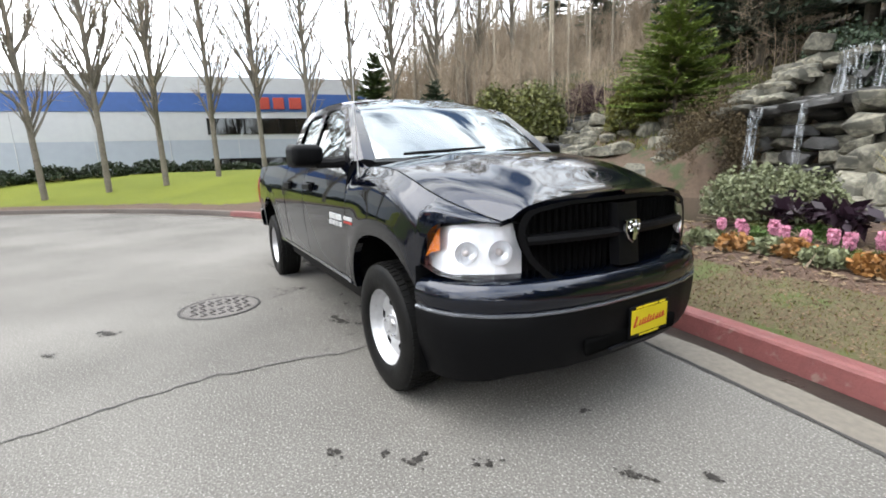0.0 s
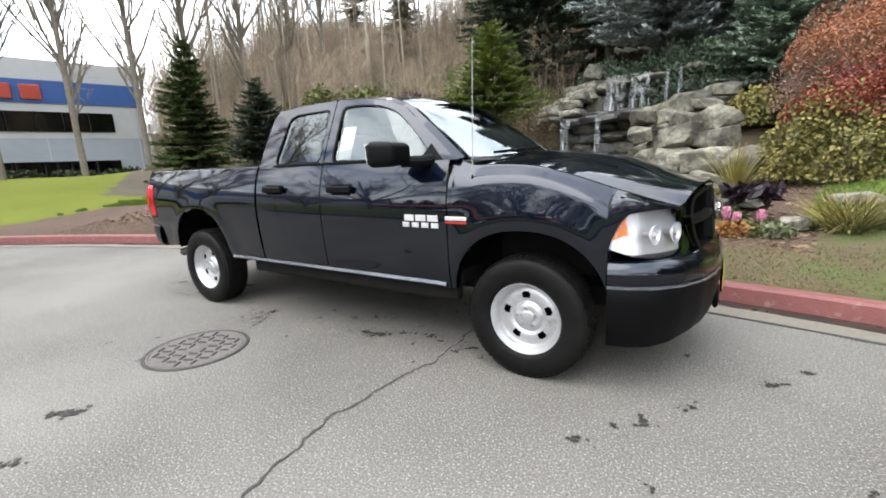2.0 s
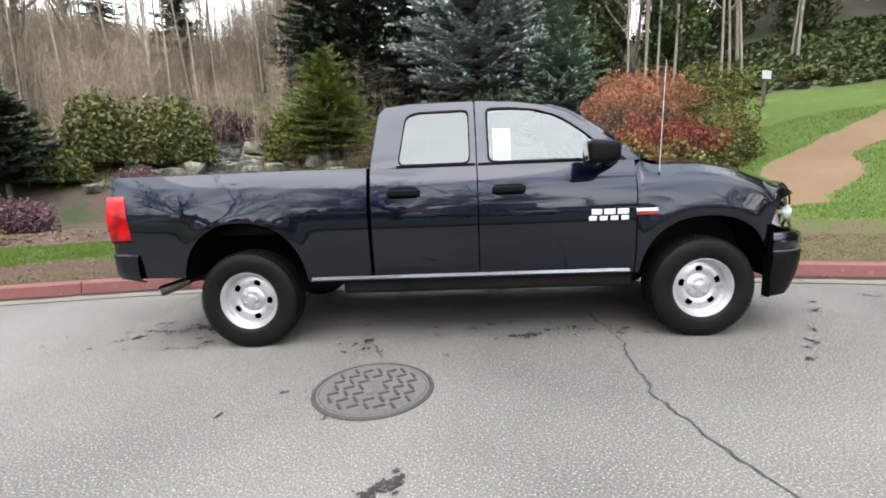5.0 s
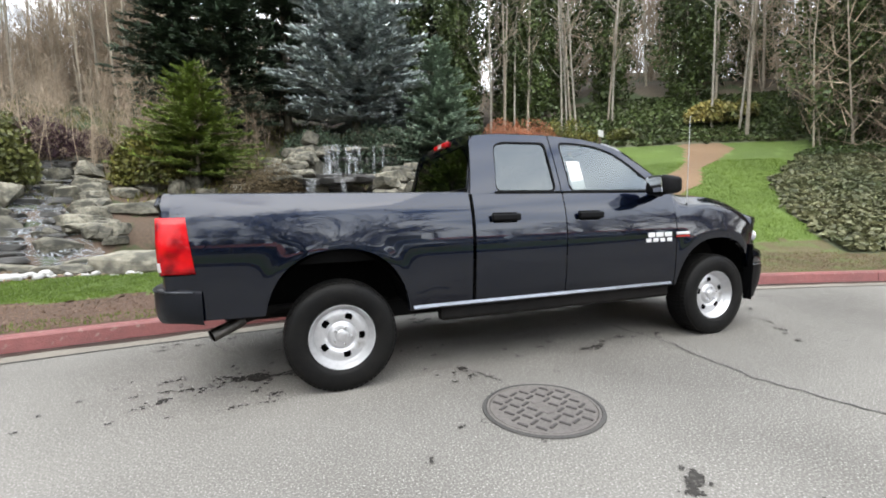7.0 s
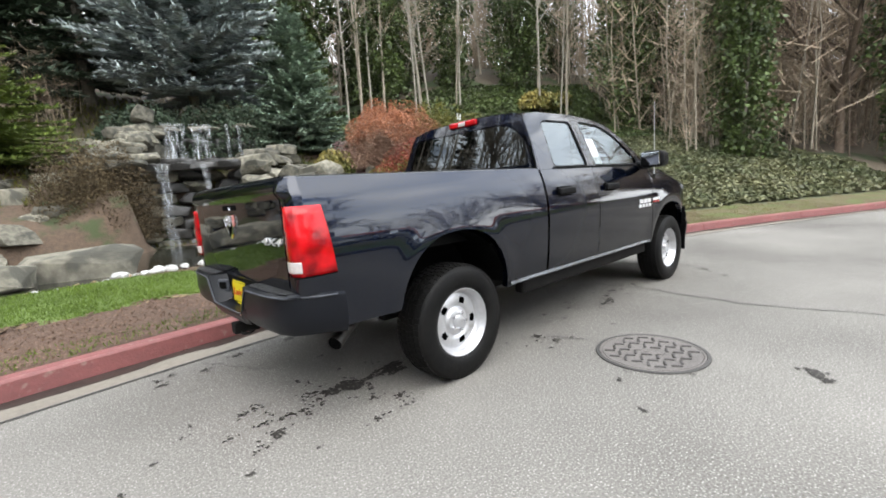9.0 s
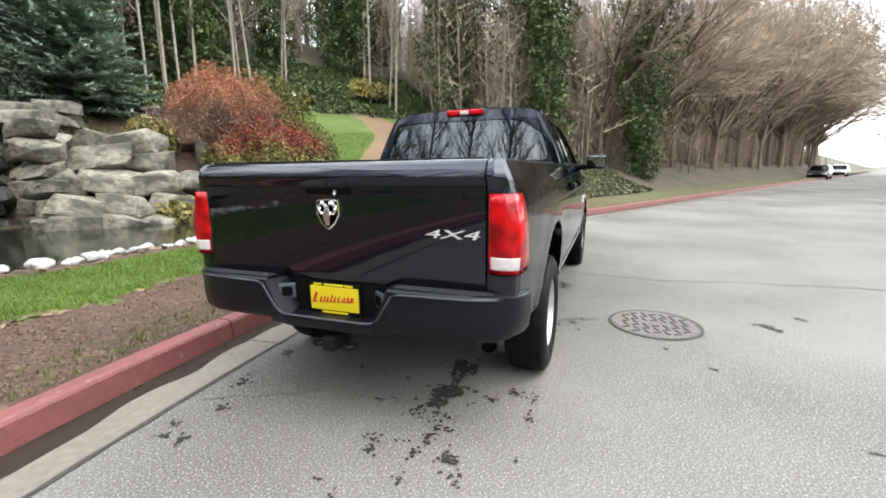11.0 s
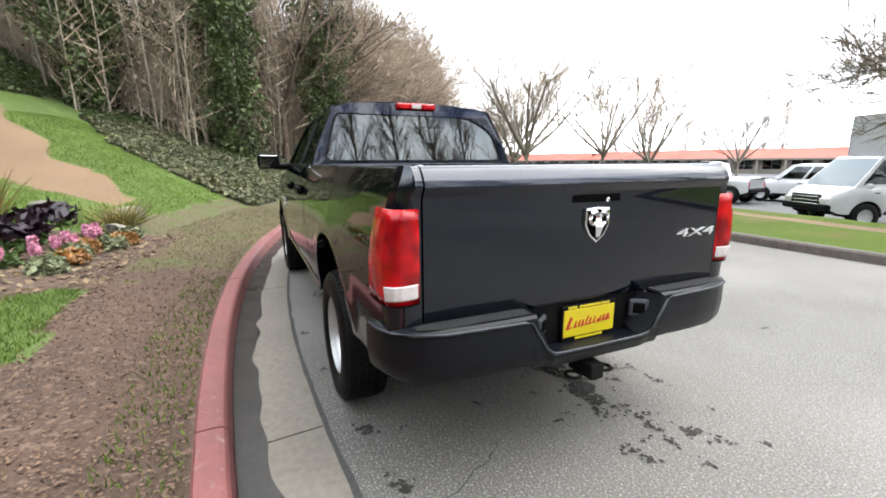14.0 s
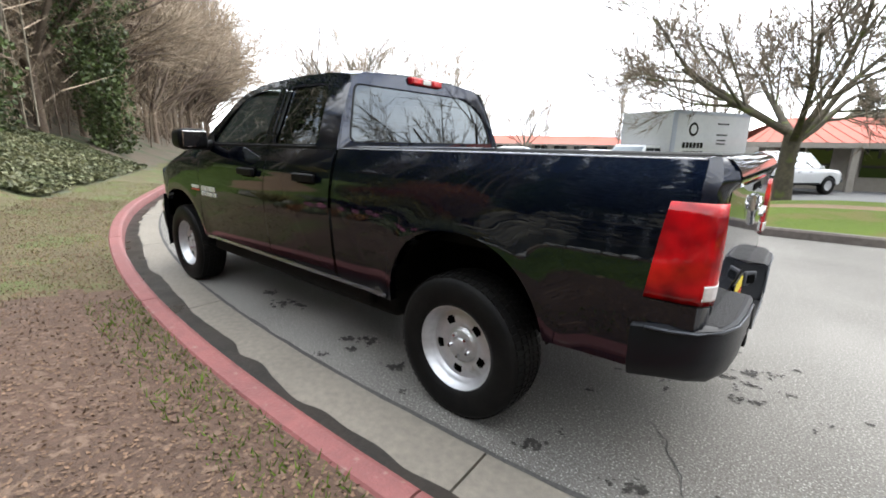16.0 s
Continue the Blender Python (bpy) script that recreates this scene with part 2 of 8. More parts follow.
M_TREAD = material("step_tread", (0.018, 0.0186, 0.0204), (0.012, 0.012, 0.0132), rough=0.6, scale=90, bump=0.9, bump_scale=110)
M_RUBBER = material("tyre_rubber", (0.0052, 0.0052, 0.0054), (0.0090, 0.0086, 0.0080), rough=0.5, spec=0.09, scale=18, big=4, bump=0.1, rough_var=0.15)
M_STEEL = material("silver_wheel_paint", (0.50, 0.50, 0.51), (0.42, 0.42, 0.43), rough=0.36, metal=0.6, scale=30, big=5, c3=(0.30, 0.29, 0.27), c3_at=0.66, c3_scale=9)
M_BADGE = material("satin_chrome", (0.74, 0.74, 0.75), (0.64, 0.64, 0.65), rough=0.4, metal=0.55, scale=40)
M_SILL = material("glossy_sill", (0.22, 0.23, 0.26), (0.16, 0.17, 0.19), rough=0.22, metal=0.8, scale=20, coat=0.5)
M_DULL = material("dull_steel", (0.16, 0.15, 0.14), (0.09, 0.085, 0.08), rough=0.45, metal=0.9, scale=20)
M_RIM_GREY = material("rim_grey_plastic", (0.055, 0.060, 0.072), (0.035, 0.038, 0.046), rough=0.4, spec=0.4, scale=60)
M_CHROME = material("chrome", (0.80, 0.80, 0.82), (0.72, 0.72, 0.74), rough=0.10, metal=1.0, scale=10)
M_DARK = material("underbody_black", spec=0.1, c1= (0.006, 0.006, 0.006), c2=(0.0108, 0.0096, 0.009), rough=0.85, scale=10)
# near-black: shade of recesses put into the colour, also plain black parts
M_HOLE = material("shade_and_plain_black", spec=0.02, c1= (0.0024, 0.0024, 0.0024), c2=(0.0036, 0.0036, 0.0036), rough=0.9)
M_CLOTH = material("grey_seat_cloth", (0.036, 0.036, 0.039), (0.027, 0.027, 0.03), rough=0.95, scale=120, bump=0.2)
M_RED_LENS = material("red_lens", (0.54, 0.005, 0.008), (0.16, 0.0018, 0.004), rough=0.12, spec=0.2, scale=11, big=7, detail=1, coat=0.3)
M_RED_BRIGHT = material("bright_red_lens", (0.68, 0.010, 0.014), (0.30, 0.003, 0.006), rough=0.15, spec=0.2, scale=16, big=11, detail=2, coat=0.6)
M_CLEAR_LENS = material("clear_ribbed_lens", (0.55, 0.50, 0.49), (0.42, 0.38, 0.37), rough=0.2, scale=60, coat=0.4)
M_AMBER = material("amber_lens", (0.90, 0.25, 0.012), (0.76, 0.19, 0.008), rough=0.2, scale=40, coat=0.6, bump=0.3, bump_scale=90)
M_REFLECTOR = material("bright_reflector", (0.92, 0.92, 0.93), (0.80, 0.80, 0.82), rough=0.26, metal=0.55, scale=12, bump=0.5, bump_scale=9)
M_YELLOW = material("yellow_card", (0.516, 0.42, 0.006), (0.48, 0.384, 0.0048), rough=0.45, scale=10)
M_RED_INK = material("red_ink", (0.36, 0.018, 0.009), (0.312, 0.012, 0.006), rough=0.5)
M_PAPER = material("white_paper", (0.48, 0.48, 0.468), (0.444, 0.444, 0.438), rough=0.8)
M_GLASS = thin_glass("window_glass", (0.50, 0.56, 0.55), 1.9)
M_GLASS_DARK = thin_glass("privacy_glass", (0.035, 0.042, 0.046), 1.85)
M_WINDSCREEN = thin_glass("windscreen_glass", (0.34, 0.42, 0.44), 2.7)
M_LENS = thin_glass("lamp_lens", (0.96, 0.96, 0.97), 1.5)
M_WATER = material("pond_water", (0.012, 0.0132, 0.0096), (0.0168, 0.0168, 0.012), rough=0.06, scale=3, bump=0.12, bump_scale=9, spec=0.6)

# ---- building helpers ----
def link(name, bm_or_mesh, mat, parent=None, label="", smooth=False):
    """Makes one mesh object; as a part it hangs under its thing."""
    if isinstance(bm_or_mesh, bmesh.types.BMesh):
        me = bpy.data.meshes.new(name)
        bm_or_mesh.to_mesh(me)
        bm_or_mesh.free()
    else:
        me = bm_or_mesh
    mats = mat if isinstance(mat, (list, tuple)) else [mat]
    if not me.materials:
        for m in mats:
            me.materials.append(m)
    if smooth:
        me.polygons.foreach_set("use_smooth", [True] * len(me.polygons))
    ob = new(name, me)
    if parent:
        ob.parent = parent
    if label:
        ob["label"] = label
    return ob


def part(name, bm_or_mesh, mat, parent, label="", smooth=False):
    return link(name, bm_or_mesh, mat, parent, label, smooth)


def thing(name, m, label, category, group="", kind=""):
    """An Empty at a thing's base that parents its parts."""
    ob = new(name)
    ob.empty_display_size = 0.1
    ob.matrix_world = m
    return tagged(ob, label, category, group, kind)


def raw(verts, faces, name="mesh"):
    me = bpy.data.meshes.new(name)
    me.from_pydata([tuple(v) for v in verts], [], [tuple(f) for f in faces])
    me.update()
    return me


def arrays(verts, quads, name="mesh", tris=False):
    """A mesh from numpy arrays of corners and quads (or triangles)."""
    me = bpy.data.meshes.new(name)
    k = 3 if tris else 4
    me.vertices.add(len(verts))
    me.vertices.foreach_set("co", np.asarray(verts, np.float32).ravel())
    me.loops.add(len(quads) * k)
    me.loops.foreach_set("vertex_index", np.asarray(quads, np.int32).ravel())
    me.polygons.add(len(quads))
    me.polygons.foreach_set("loop_start", np.arange(0, len(quads) * k, k, dtype=np.int32))
    me.update(calc_edges=True)
    return me


def grid(rows, name="grid", closed=False, flip=False):
    """A sheet through rows of points; closed joins each row's end to its start."""
    nr, nc = len(rows), len(rows[0])
    verts = [p for r in rows for p in r]
    faces = []
    for i in range(nr - 1):
        for j in range(nc if closed else nc - 1):
            a, b = i * nc + j, i * nc + (j + 1) % nc
            f = (a, b, b + nc, a + nc)
            faces.append(f[::-1] if flip else f)
    return raw(verts, faces, name)


def box_bm(sx, sy, sz, at=(0, 0, 0), bevel=0.0, seg=2, rot=None):
    bm = bmesh.new()
    bmesh.ops.create_cube(bm, size=1.0)
    bmesh.ops.scale(bm, vec=(sx, sy, sz), verts=bm.verts)
    if bevel:
        bmesh.ops.bevel(bm, geom=bm.edges[:], offset=bevel, segments=seg, affect="EDGES", profile=0.5)
    if rot:
        bmesh.ops.rotate(bm, cent=(0, 0, 0), matrix=Euler([radians(a) for a in rot]).to_matrix(), verts=bm.verts)
    bmesh.ops.translate(bm, vec=at, verts=bm.verts)
    return bm


def tube_arrays(points, radii, sides=5):
    """Corners and quads of a tapered tube along points."""
    pts, out, quads = [Vector(p) for p in points], [], []
    for i, p in enumerate(pts):
        d = (pts[min(i + 1, len(pts) - 1)] - pts[max(i - 1, 0)]).normalized()
        u = d.orthogonal().normalized() if abs(d.z) < 0.95 else Vector((1, 0, 0))
        u = (u - d * u.dot(d)).normalized()
        w = d.cross(u)
        for k in range(sides):
            a = 2 * math.pi * k / sides
            out.append(p + (u * math.cos(a) + w * math.sin(a)) * radii[i])
    for i in range(len(pts) - 1):
        for k in range(sides):
            a, b = i * sides + k, i * sides + (k + 1) % sides
            quads.append((a, b, b + sides, a + sides))
    return [tuple(v) for v in out], quads


def tube(points, radii, sides=8, caps=True, name="tube"):
    if not hasattr(radii, "__len__"):
        radii = [radii] * len(points)
    v, q = tube_arrays(points, radii, sides)
    faces = [tuple(f) for f in q]
    if caps:
        faces += [tuple(range(sides))[::-1], tuple(range(len(v) - sides, len(v)))]
    return raw(v, faces, name)


def lathe(profile, seg=48, axis="y", at=(0, 0, 0), closed=False):
    """Turns (radius, offset) pairs round an axis."""
    rows = []
    for r, o in profile:
        row = []
        for k in range(seg):
            a = 2 * math.pi * k / seg
            c, s = r * math.cos(a), r * math.sin(a)
            p = {"y": (c, o, s), "z": (c, s, o), "x": (o, c, s)}[axis]
            row.append((p[0] + at[0], p[1] + at[1], p[2] + at[2]))
        rows.append(row)
    if closed:
        rows.append(rows[0])
    return grid(rows, closed=True)


def lerp(a, b, t):
    return a + (b - a) * t


def curve_at(table, x):
    """Smooth value at x through (x, value) pairs."""
    xs = [p[0] for p in table]
    if x <= xs[0]:
        return table[0][1]
    if x >= xs[-1]:
        return table[-1][1]
    i = max(k for k in range(len(xs)) if xs[k] <= x)
    i = min(i, len(xs) - 2)
    (x0, y0), (x1, y1) = table[i], table[i + 1]
    t, w = (x - x0) / (x1 - x0), x1 - x0
    m0 = (y1 - table[i - 1][1]) / (x1 - table[i - 1][0]) if i else (y1 - y0) / w
    m1 = (table[i + 2][1] - y0) / (table[i + 2][0] - x0) if i + 2 < len(table) else (y1 - y0) / w
    return (2 * t**3 - 3 * t**2 + 1) * y0 + (t**3 - 2 * t**2 + t) * w * m0 + (-2 * t**3 + 3 * t**2) * y1 + (t**3 - t**2) * w * m1


def smooth(a, b, v):
    t = min(1, max(0, (v - a) / (b - a)))
    return t * t * (3 - 2 * t)


# ---- the lie of the land: a road that bends round a garden ----
ARC_X, ARC_Y, ARC_R, ARC_END = -1.0, -20.4, 22.0, radians(26)
RUN_X, RUN_Y = ARC_X + ARC_R * math.sin(ARC_END), ARC_Y + ARC_R * math.cos(ARC_END)
OPP_Y, OPP_R, OPP_END = -30.45, 24.0, radians(24)


def road_at(s, d):
    """The place s metres along the red kerb and d metres into the garden."""
    if s <= ARC_R * ARC_END:
        a = s / ARC_R
        return ARC_X + (ARC_R + d) * math.sin(a), ARC_Y + (ARC_R + d) * math.cos(a)
    u = s - ARC_R * ARC_END
    return RUN_X + u * math.cos(ARC_END) + d * math.sin(ARC_END), RUN_Y - u * math.sin(ARC_END) + d * math.cos(ARC_END)


def road_sd(x, y):
    a = math.atan2(x - ARC_X, y - ARC_Y)
    if a <= ARC_END:
        return ARC_R * a, math.hypot(x - ARC_X, y - ARC_Y) - ARC_R
    return (ARC_R * ARC_END + (x - RUN_X) * math.cos(ARC_END) - (y - RUN_Y) * math.sin(ARC_END),
            (x - RUN_X) * math.sin(ARC_END) + (y - RUN_Y) * math.cos(ARC_END))


def opp_at(s, d):
    """The place s metres along the opposite kerb and d metres behind it."""
    lim = OPP_R * OPP_END
    a = min(s, lim) / OPP_R
    x, y = ARC_X + (OPP_R - d) * math.sin(a), OPP_Y + (OPP_R - d) * math.cos(a)
    u = max(0, s - lim)
    return x + u * math.cos(OPP_END), y - u * math.sin(OPP_END)


POND_Z = 0.28


def in_pond(s, d):
    """Below one inside the pond's outline."""
    e = ((s + 1.0) / 4.3) ** 2 + ((d - 5.6) / (2.75 + 0.2 * math.sin(s * 1.3))) ** 2
    return e


def land(x, y):
    s, d = road_sd(x, y)
    z = 0.14 + 0.1 * min(max(d, 0), 4)
    ahead, back = smooth(3, 9, s), smooth(-9, -16, s)
    hill = 0.52 * max(0, d - 7.5) if d < 18 else 0.52 * 10.5 + 0.3 * (d - 18)
    far = 0.1 * min(5, max(0, d - 4)) + 0.12 * max(0, d - 26) + 0.4 * smooth(2, 8, d) * smooth(14, 9, d)
    side = 0.33 * max(0, d - 1.8) + 0.36 * min(6, max(0, d - 12.8)) * smooth(5, 9, s) * smooth(24, 17, s)
    z += ahead * side + (1 - ahead) * ((1 - back) * hill + back * far)
    terrace = smooth(-2.0, -0.6, s) * smooth(5.4, 4.2, s) * smooth(7.4, 8.9, d) * (1 - smooth(9, 13, d))
    z = lerp(z, max(z, 2.0), terrace)
    hollow = smooth(-2.3, -1.9, x) * smooth(1.4, 1.0, x) * smooth(12.0, 11.65, y) * smooth(7.0, 8.0, y)
    z = lerp(z, min(z, 0.25), hollow)
    if s < 4 and s > -9:
        e = in_pond(s, d)
        if e < 1.6:
            z = lerp(POND_Z - 0.35, z, smooth(0.75, 1.25, e))
    z += 0.05 * noise.noise((x * 0.35, y * 0.35, 0)) * smooth(2.5, 8, d)
    return min(z, 16)

# ---- ground, road, kerbs ----
def jig(x, y, f=1.0, k=0):
    return noise.noise((x * f, y * f, 7.3 + k))


GARDEN_MATS = [M_MULCH, M_TURF, M_LAWN, M_PATH, M_FOREST, M_IVYGROUND, M_BANK, M_LAWN_SUNLIT_DRY]


def cover(s, d, x, y):
    """Which ground cover lies at a place in the garden (an index into GARDEN_MATS)."""
    w = 0.18 * jig(x, y, 1.3) + 0.1 * jig(x, y, 4.0, 5)
    if s < -7.5:
        if d > lerp(5.6, 24, smooth(-12, -16.5, s)) + w * 3:
            return 4
        return 0 if d < 0.95 + w + 2.6 * smooth(-11.6, -10.0, s) else (7 if s < -10.5 + w * 4 else 2)
    path_l = curve_at([(3.0, 5.9), (4.5, 6.1), (6.0, 6.6), (6.7, 7.4), (8.3, 8.8), (11.5, 9.9)], d)
    path_r = curve_at([(3.0, 6.7), (3.4, 6.8), (4.1, 7.4), (5.6, 7.75), (6.2, 8.5), (8.3, 9.4), (11.2, 11.6)], d)
    ivy_s = curve_at([(0, 8.9), (2.2, 8.9), (3.7, 9.1), (4.4, 9.4), (5.9, 10.0), (9.2, 12.7), (10.6, 14.6), (14, 17)], d)
    if d > 12.4 + w * 3 and s > 3:
        return 5 if (d < 17 and s < 17) else 4
    if d > 4.6 + w * 2 and s <= 3.4:
        return 4 if d > 12.5 + w * 3 else 6
    if s > ivy_s + w * 2:
        if d < 1.5 + w * 2:
            return 1
        return 5 if (d < 15 and s < 19 + w * 4) else 4
    if s > 3.2 and path_l + w * 0.4 < s < path_r + w * 0.4 and d > 3.0:
        return 3
    if s > 4.3 and d > 2.3 + w:
        return 2 if not (d > 5.2 and s < 5.6) else 0
    if d < 1.3 + w:
        return 1 if s > 2.0 + w * 5 else 0
    lawn_out = curve_at([(-8, 2.7), (-3, 2.75), (-0.5, 2.35), (0.9, 2.2), (1.6, 1.3)], s)
    if s < 1.5 and d < lawn_out + w * 0.6:
        return 2
    return 0 if s < 4.4 else 1


def garden_sheet():
    ss = list(np.arange(-70, -18, 2.0)) + list(np.arange(-18, 18, 0.16)) + list(np.arange(18, 40, 1.0)) + list(np.arange(40, 190, 8.0))
    ds = list(np.arange(0.14, 12.2, 0.16)) + list(np.arange(12.3, 24, 0.8)) + list(np.arange(24, 110, 6.0))
    nd = len(ds)
    verts, faces, idx = [], [], []
    for s in ss:
        for d in ds:
            x, y = road_at(s, d)
            z = land(x, y)
            if d < 9:
                z += 0.010 * jig(x, y, 6.0) + 0.008 * jig(x, y, 15.0, 3)
            if d < 0.2:
                z = 0.135
            verts.append((x, y, z))
    for i in range(len(ss) - 1):
        for j in range(nd - 1):
            faces.append((i * nd + j, i * nd + j + 1, (i + 1) * nd + j + 1, (i + 1) * nd + j))
            s, d = (ss[i] + ss[i + 1]) / 2, (ds[j] + ds[j + 1]) / 2
            x, y = road_at(s, d)
            idx.append(cover(s, d, x, y))
    me = raw(verts, faces, "garden_ground")
    for m in GARDEN_MATS:
        me.materials.append(m)
    me.polygons.foreach_set("material_index", idx)
    ob = link("garden_ground", me, GARDEN_MATS, smooth=True)
    return tagged(ob, "sloping garden ground of mulch, lawn, bark path and ivy bank", "ground", kind="structure")


garden_sheet()

base = link("ground", grid([[(x, y, -0.50) for y in np.linspace(-900, 900, 19)] for x in np.linspace(-900, 900, 19)]), M_LOT)
tagged(base, "flat grey asphalt ground reaching to the horizon", "ground", kind="structure")


def road_sheet():
    ss = list(np.arange(-48, 20, 0.5)) + list(np.arange(20, 210, 3.0))
    rows = []
    for s in ss:
        x0, y0 = road_at(s, -0.47)
        x1, y1 = opp_at(s * (24.0 / 22.0) if s < 0 else s, 0.02)
        crown = lambda t: 0.0
        rows.append([(lerp(x0, x1, t), lerp(y0, y1, t), crown(t)) for t in np.linspace(0, 1, 13)])
    ob = link("road", grid(rows), M_ASPHALT, smooth=True)
    return tagged(ob, "worn light grey asphalt road bending round the garden", "road", kind="structure")


road_sheet()


def sweep(s0, s1, profile, step=0.4, where=road_at):
    """A closed section of (d, z) pairs along the road."""
    n = max(2, int(math.ceil((s1 - s0) / step)) + 1)
    rows = [[(*where(s, d), z) for d, z in profile] for s in np.linspace(s0, s1, n)]
    me = grid(rows, closed=True)
    bm = bmesh.new()
    bm.from_mesh(me)
    bpy.data.meshes.remove(me)
    bm.verts.ensure_lookup_table()
    k = len(profile)
    bm.faces.new([bm.verts[i] for i in range(k)][::-1])
    bm.faces.new([bm.verts[len(bm.verts) - k + i] for i in range(k)])
    bmesh.ops.recalc_face_normals(bm, faces=bm.faces)
    return bm


KERB_FACE = [(0.155, -0.05), (0.155, 0.135), (0.14, 0.15), (0.045, 0.15), (0.022, 0.143), (0.008, 0.125), (-0.008, 0.0), (-0.012, -0.05)]
GUTTER_FACE = [(-0.014, -0.08), (-0.014, -0.012), (-0.46, 0.004), (-0.462, -0.08)]
JOINT0, JOINT = -1.13, 3.05
red_kerb = thing("kerb", Matrix(), "low concrete kerb painted faded red, worn at the joints", "kerb", kind="structure")
gutter = thing("gutter", Matrix(), "pale concrete gutter pan along the red kerb", "gutter", kind="structure")
for k in range(-12, 28):
    s0 = JOINT0 + k * JOINT
    part("kerb_segment", sweep(s0 + 0.006, s0 + JOINT - 0.006, KERB_FACE), M_KERB_RED if s0 > -10.5 else M_KERB_GREY, red_kerb)
    part("gutter_slab", sweep(s0 + 0.007, s0 + JOINT - 0.007, GUTTER_FACE), M_CONCRETE, gutter)
far_kerb = link("opposite_kerb", sweep(-40, 190, [(0.16, -0.05), (0.16, 0.13), (0.14, 0.15), (0.03, 0.15), (0.005, 0.12), (0.0, -0.05)], 1.0, opp_at), M_KERB_GREY)
tagged(far_kerb, "dirty dark grey concrete kerb of the far verge", "kerb", kind="structure")


def strip_between(s0, s1, inner, outer, z, step=0.06):
    """A flat sheet between two wandering lines along the gutter."""
    rows = []
    for s in np.arange(s0, s1, step):
        a, b = inner(s), outer(s)
        rows.append([(*road_at(s, lerp(a, b, t)), z(lerp(a, b, t))) for t in (0, 0.5, 1)])
    return grid(rows)


gz = lambda d: -0.012 + (-d - 0.014) / 0.446 * 0.016 + 0.004
wet = link("gutter_dirt", strip_between(-16, 24, lambda s: -0.014, lambda s: -0.16 - 0.10 * abs(jig(s, 0, 0.9)) - 0.06 * jig(s, 3, 3.5), gz), M_WET)
tagged(wet, "wet brown dirt lying in the gutter along the kerb", "dirt", kind="structure")
seam = link("gutter_seam", strip_between(-16, 24, lambda s: -0.455 + 0.006 * jig(s, 9, 6), lambda s: -0.485 - 0.012 * jig(s, 5, 5), lambda d: 0.0065), M_CRACK)
tagged(seam, "dark seam between gutter and asphalt", "seam", kind="structure")


def verge():
    ss = list(np.arange(-38, 60, 0.8)) + list(np.arange(60, 190, 5.0))
    ds = [0.15, 0.4, 0.8, 1.2, 1.6, 2.0, 2.5, 3.2, 4.0, 4.8, 5.8]
    rows, idx = [], []
    for s in ss:
        k = 1 + 0.75 * smooth(-0.5, -3.5, s)
        rows.append([(*opp_at(s, 0.15 + (d - 0.15) * k), 0.13 + 0.10 * smooth(0.1, 1.6, d) + 0.03 * jig(s, d, 0.7) - (0.78 * smooth(3.2, 5.8, d))) for d in ds])
    for s in ss[:-1]:
        for j in range(len(ds) - 1):
            d = (ds[j] + ds[j + 1]) / 2
            idx.append(1 if 1.9 < d + 0.2 * jig(s, d, 0.5) < 2.5 else 0)
    me = grid(rows)
    me.materials.append(M_VERGE)
    me.materials.append(M_PATH)
    me.polygons.foreach_set("material_index", idx)
    ob = link("verge", me, [M_VERGE, M_PATH], smooth=True)
    tagged(ob, "bright green grass verge with a trodden brown path", "verge", kind="structure")


verge()

# ---- the pickup truck ----
def sharp(ob, angle=30):
    ob.data.polygons.foreach_set("use_smooth", [True] * len(ob.data.polygons))
    ob.data.set_sharp_from_angle(angle=radians(angle))
    return ob


AXLE_F, AXLE_R, WHEEL_Y, TYRE_R = 1.785, -1.785, 0.862, 0.392
SIDE_Y = [(0.30, 0.90), (0.48, 0.935), (0.56, 0.962), (0.75, 0.985), (0.95, 0.998), (1.10, 0.996), (1.20, 0.980), (1.30, 0.955), (1.39, 0.920), (1.5, 0.88)]
PLAN = [(-2.95, 0.955), (-2.6, 0.978), (-2.2, 0.992), (-1.2, 0.998), (0, 1.0), (1.6, 1.0), (2.05, 0.992), (2.27, 0.968), (2.36, 0.935), (2.46, 0.872), (2.55, 0.775), (2.61, 0.665), (2.65, 0.55)]


def flank(x, z):
    """The half width of the body at a station and height."""
    y = curve_at(SIDE_Y, z) * curve_at(PLAN, x)
    for ax in (AXLE_F, AXLE_R):
        r = math.hypot(x - ax, (z - 0.46) * 0.95)
        y += 0.011 * math.exp(-(((r - 0.54) / 0.085) ** 2)) * smooth(1.25, 1.0, z) * smooth(2.3, 2.15, x)
    return y


def arch(x, base):
    """The lower edge of the body at x, lifted over the wheels."""
    z = base
    for ax, a, b in ((AXLE_F, 0.495, 0.50), (AXLE_R, 0.500, 0.565)):
        u = abs(x - ax) / a
        if u < 1:
            z = max(z, 0.45 + b * (1 - u**2.3) ** (1 / 2.3))
    return z


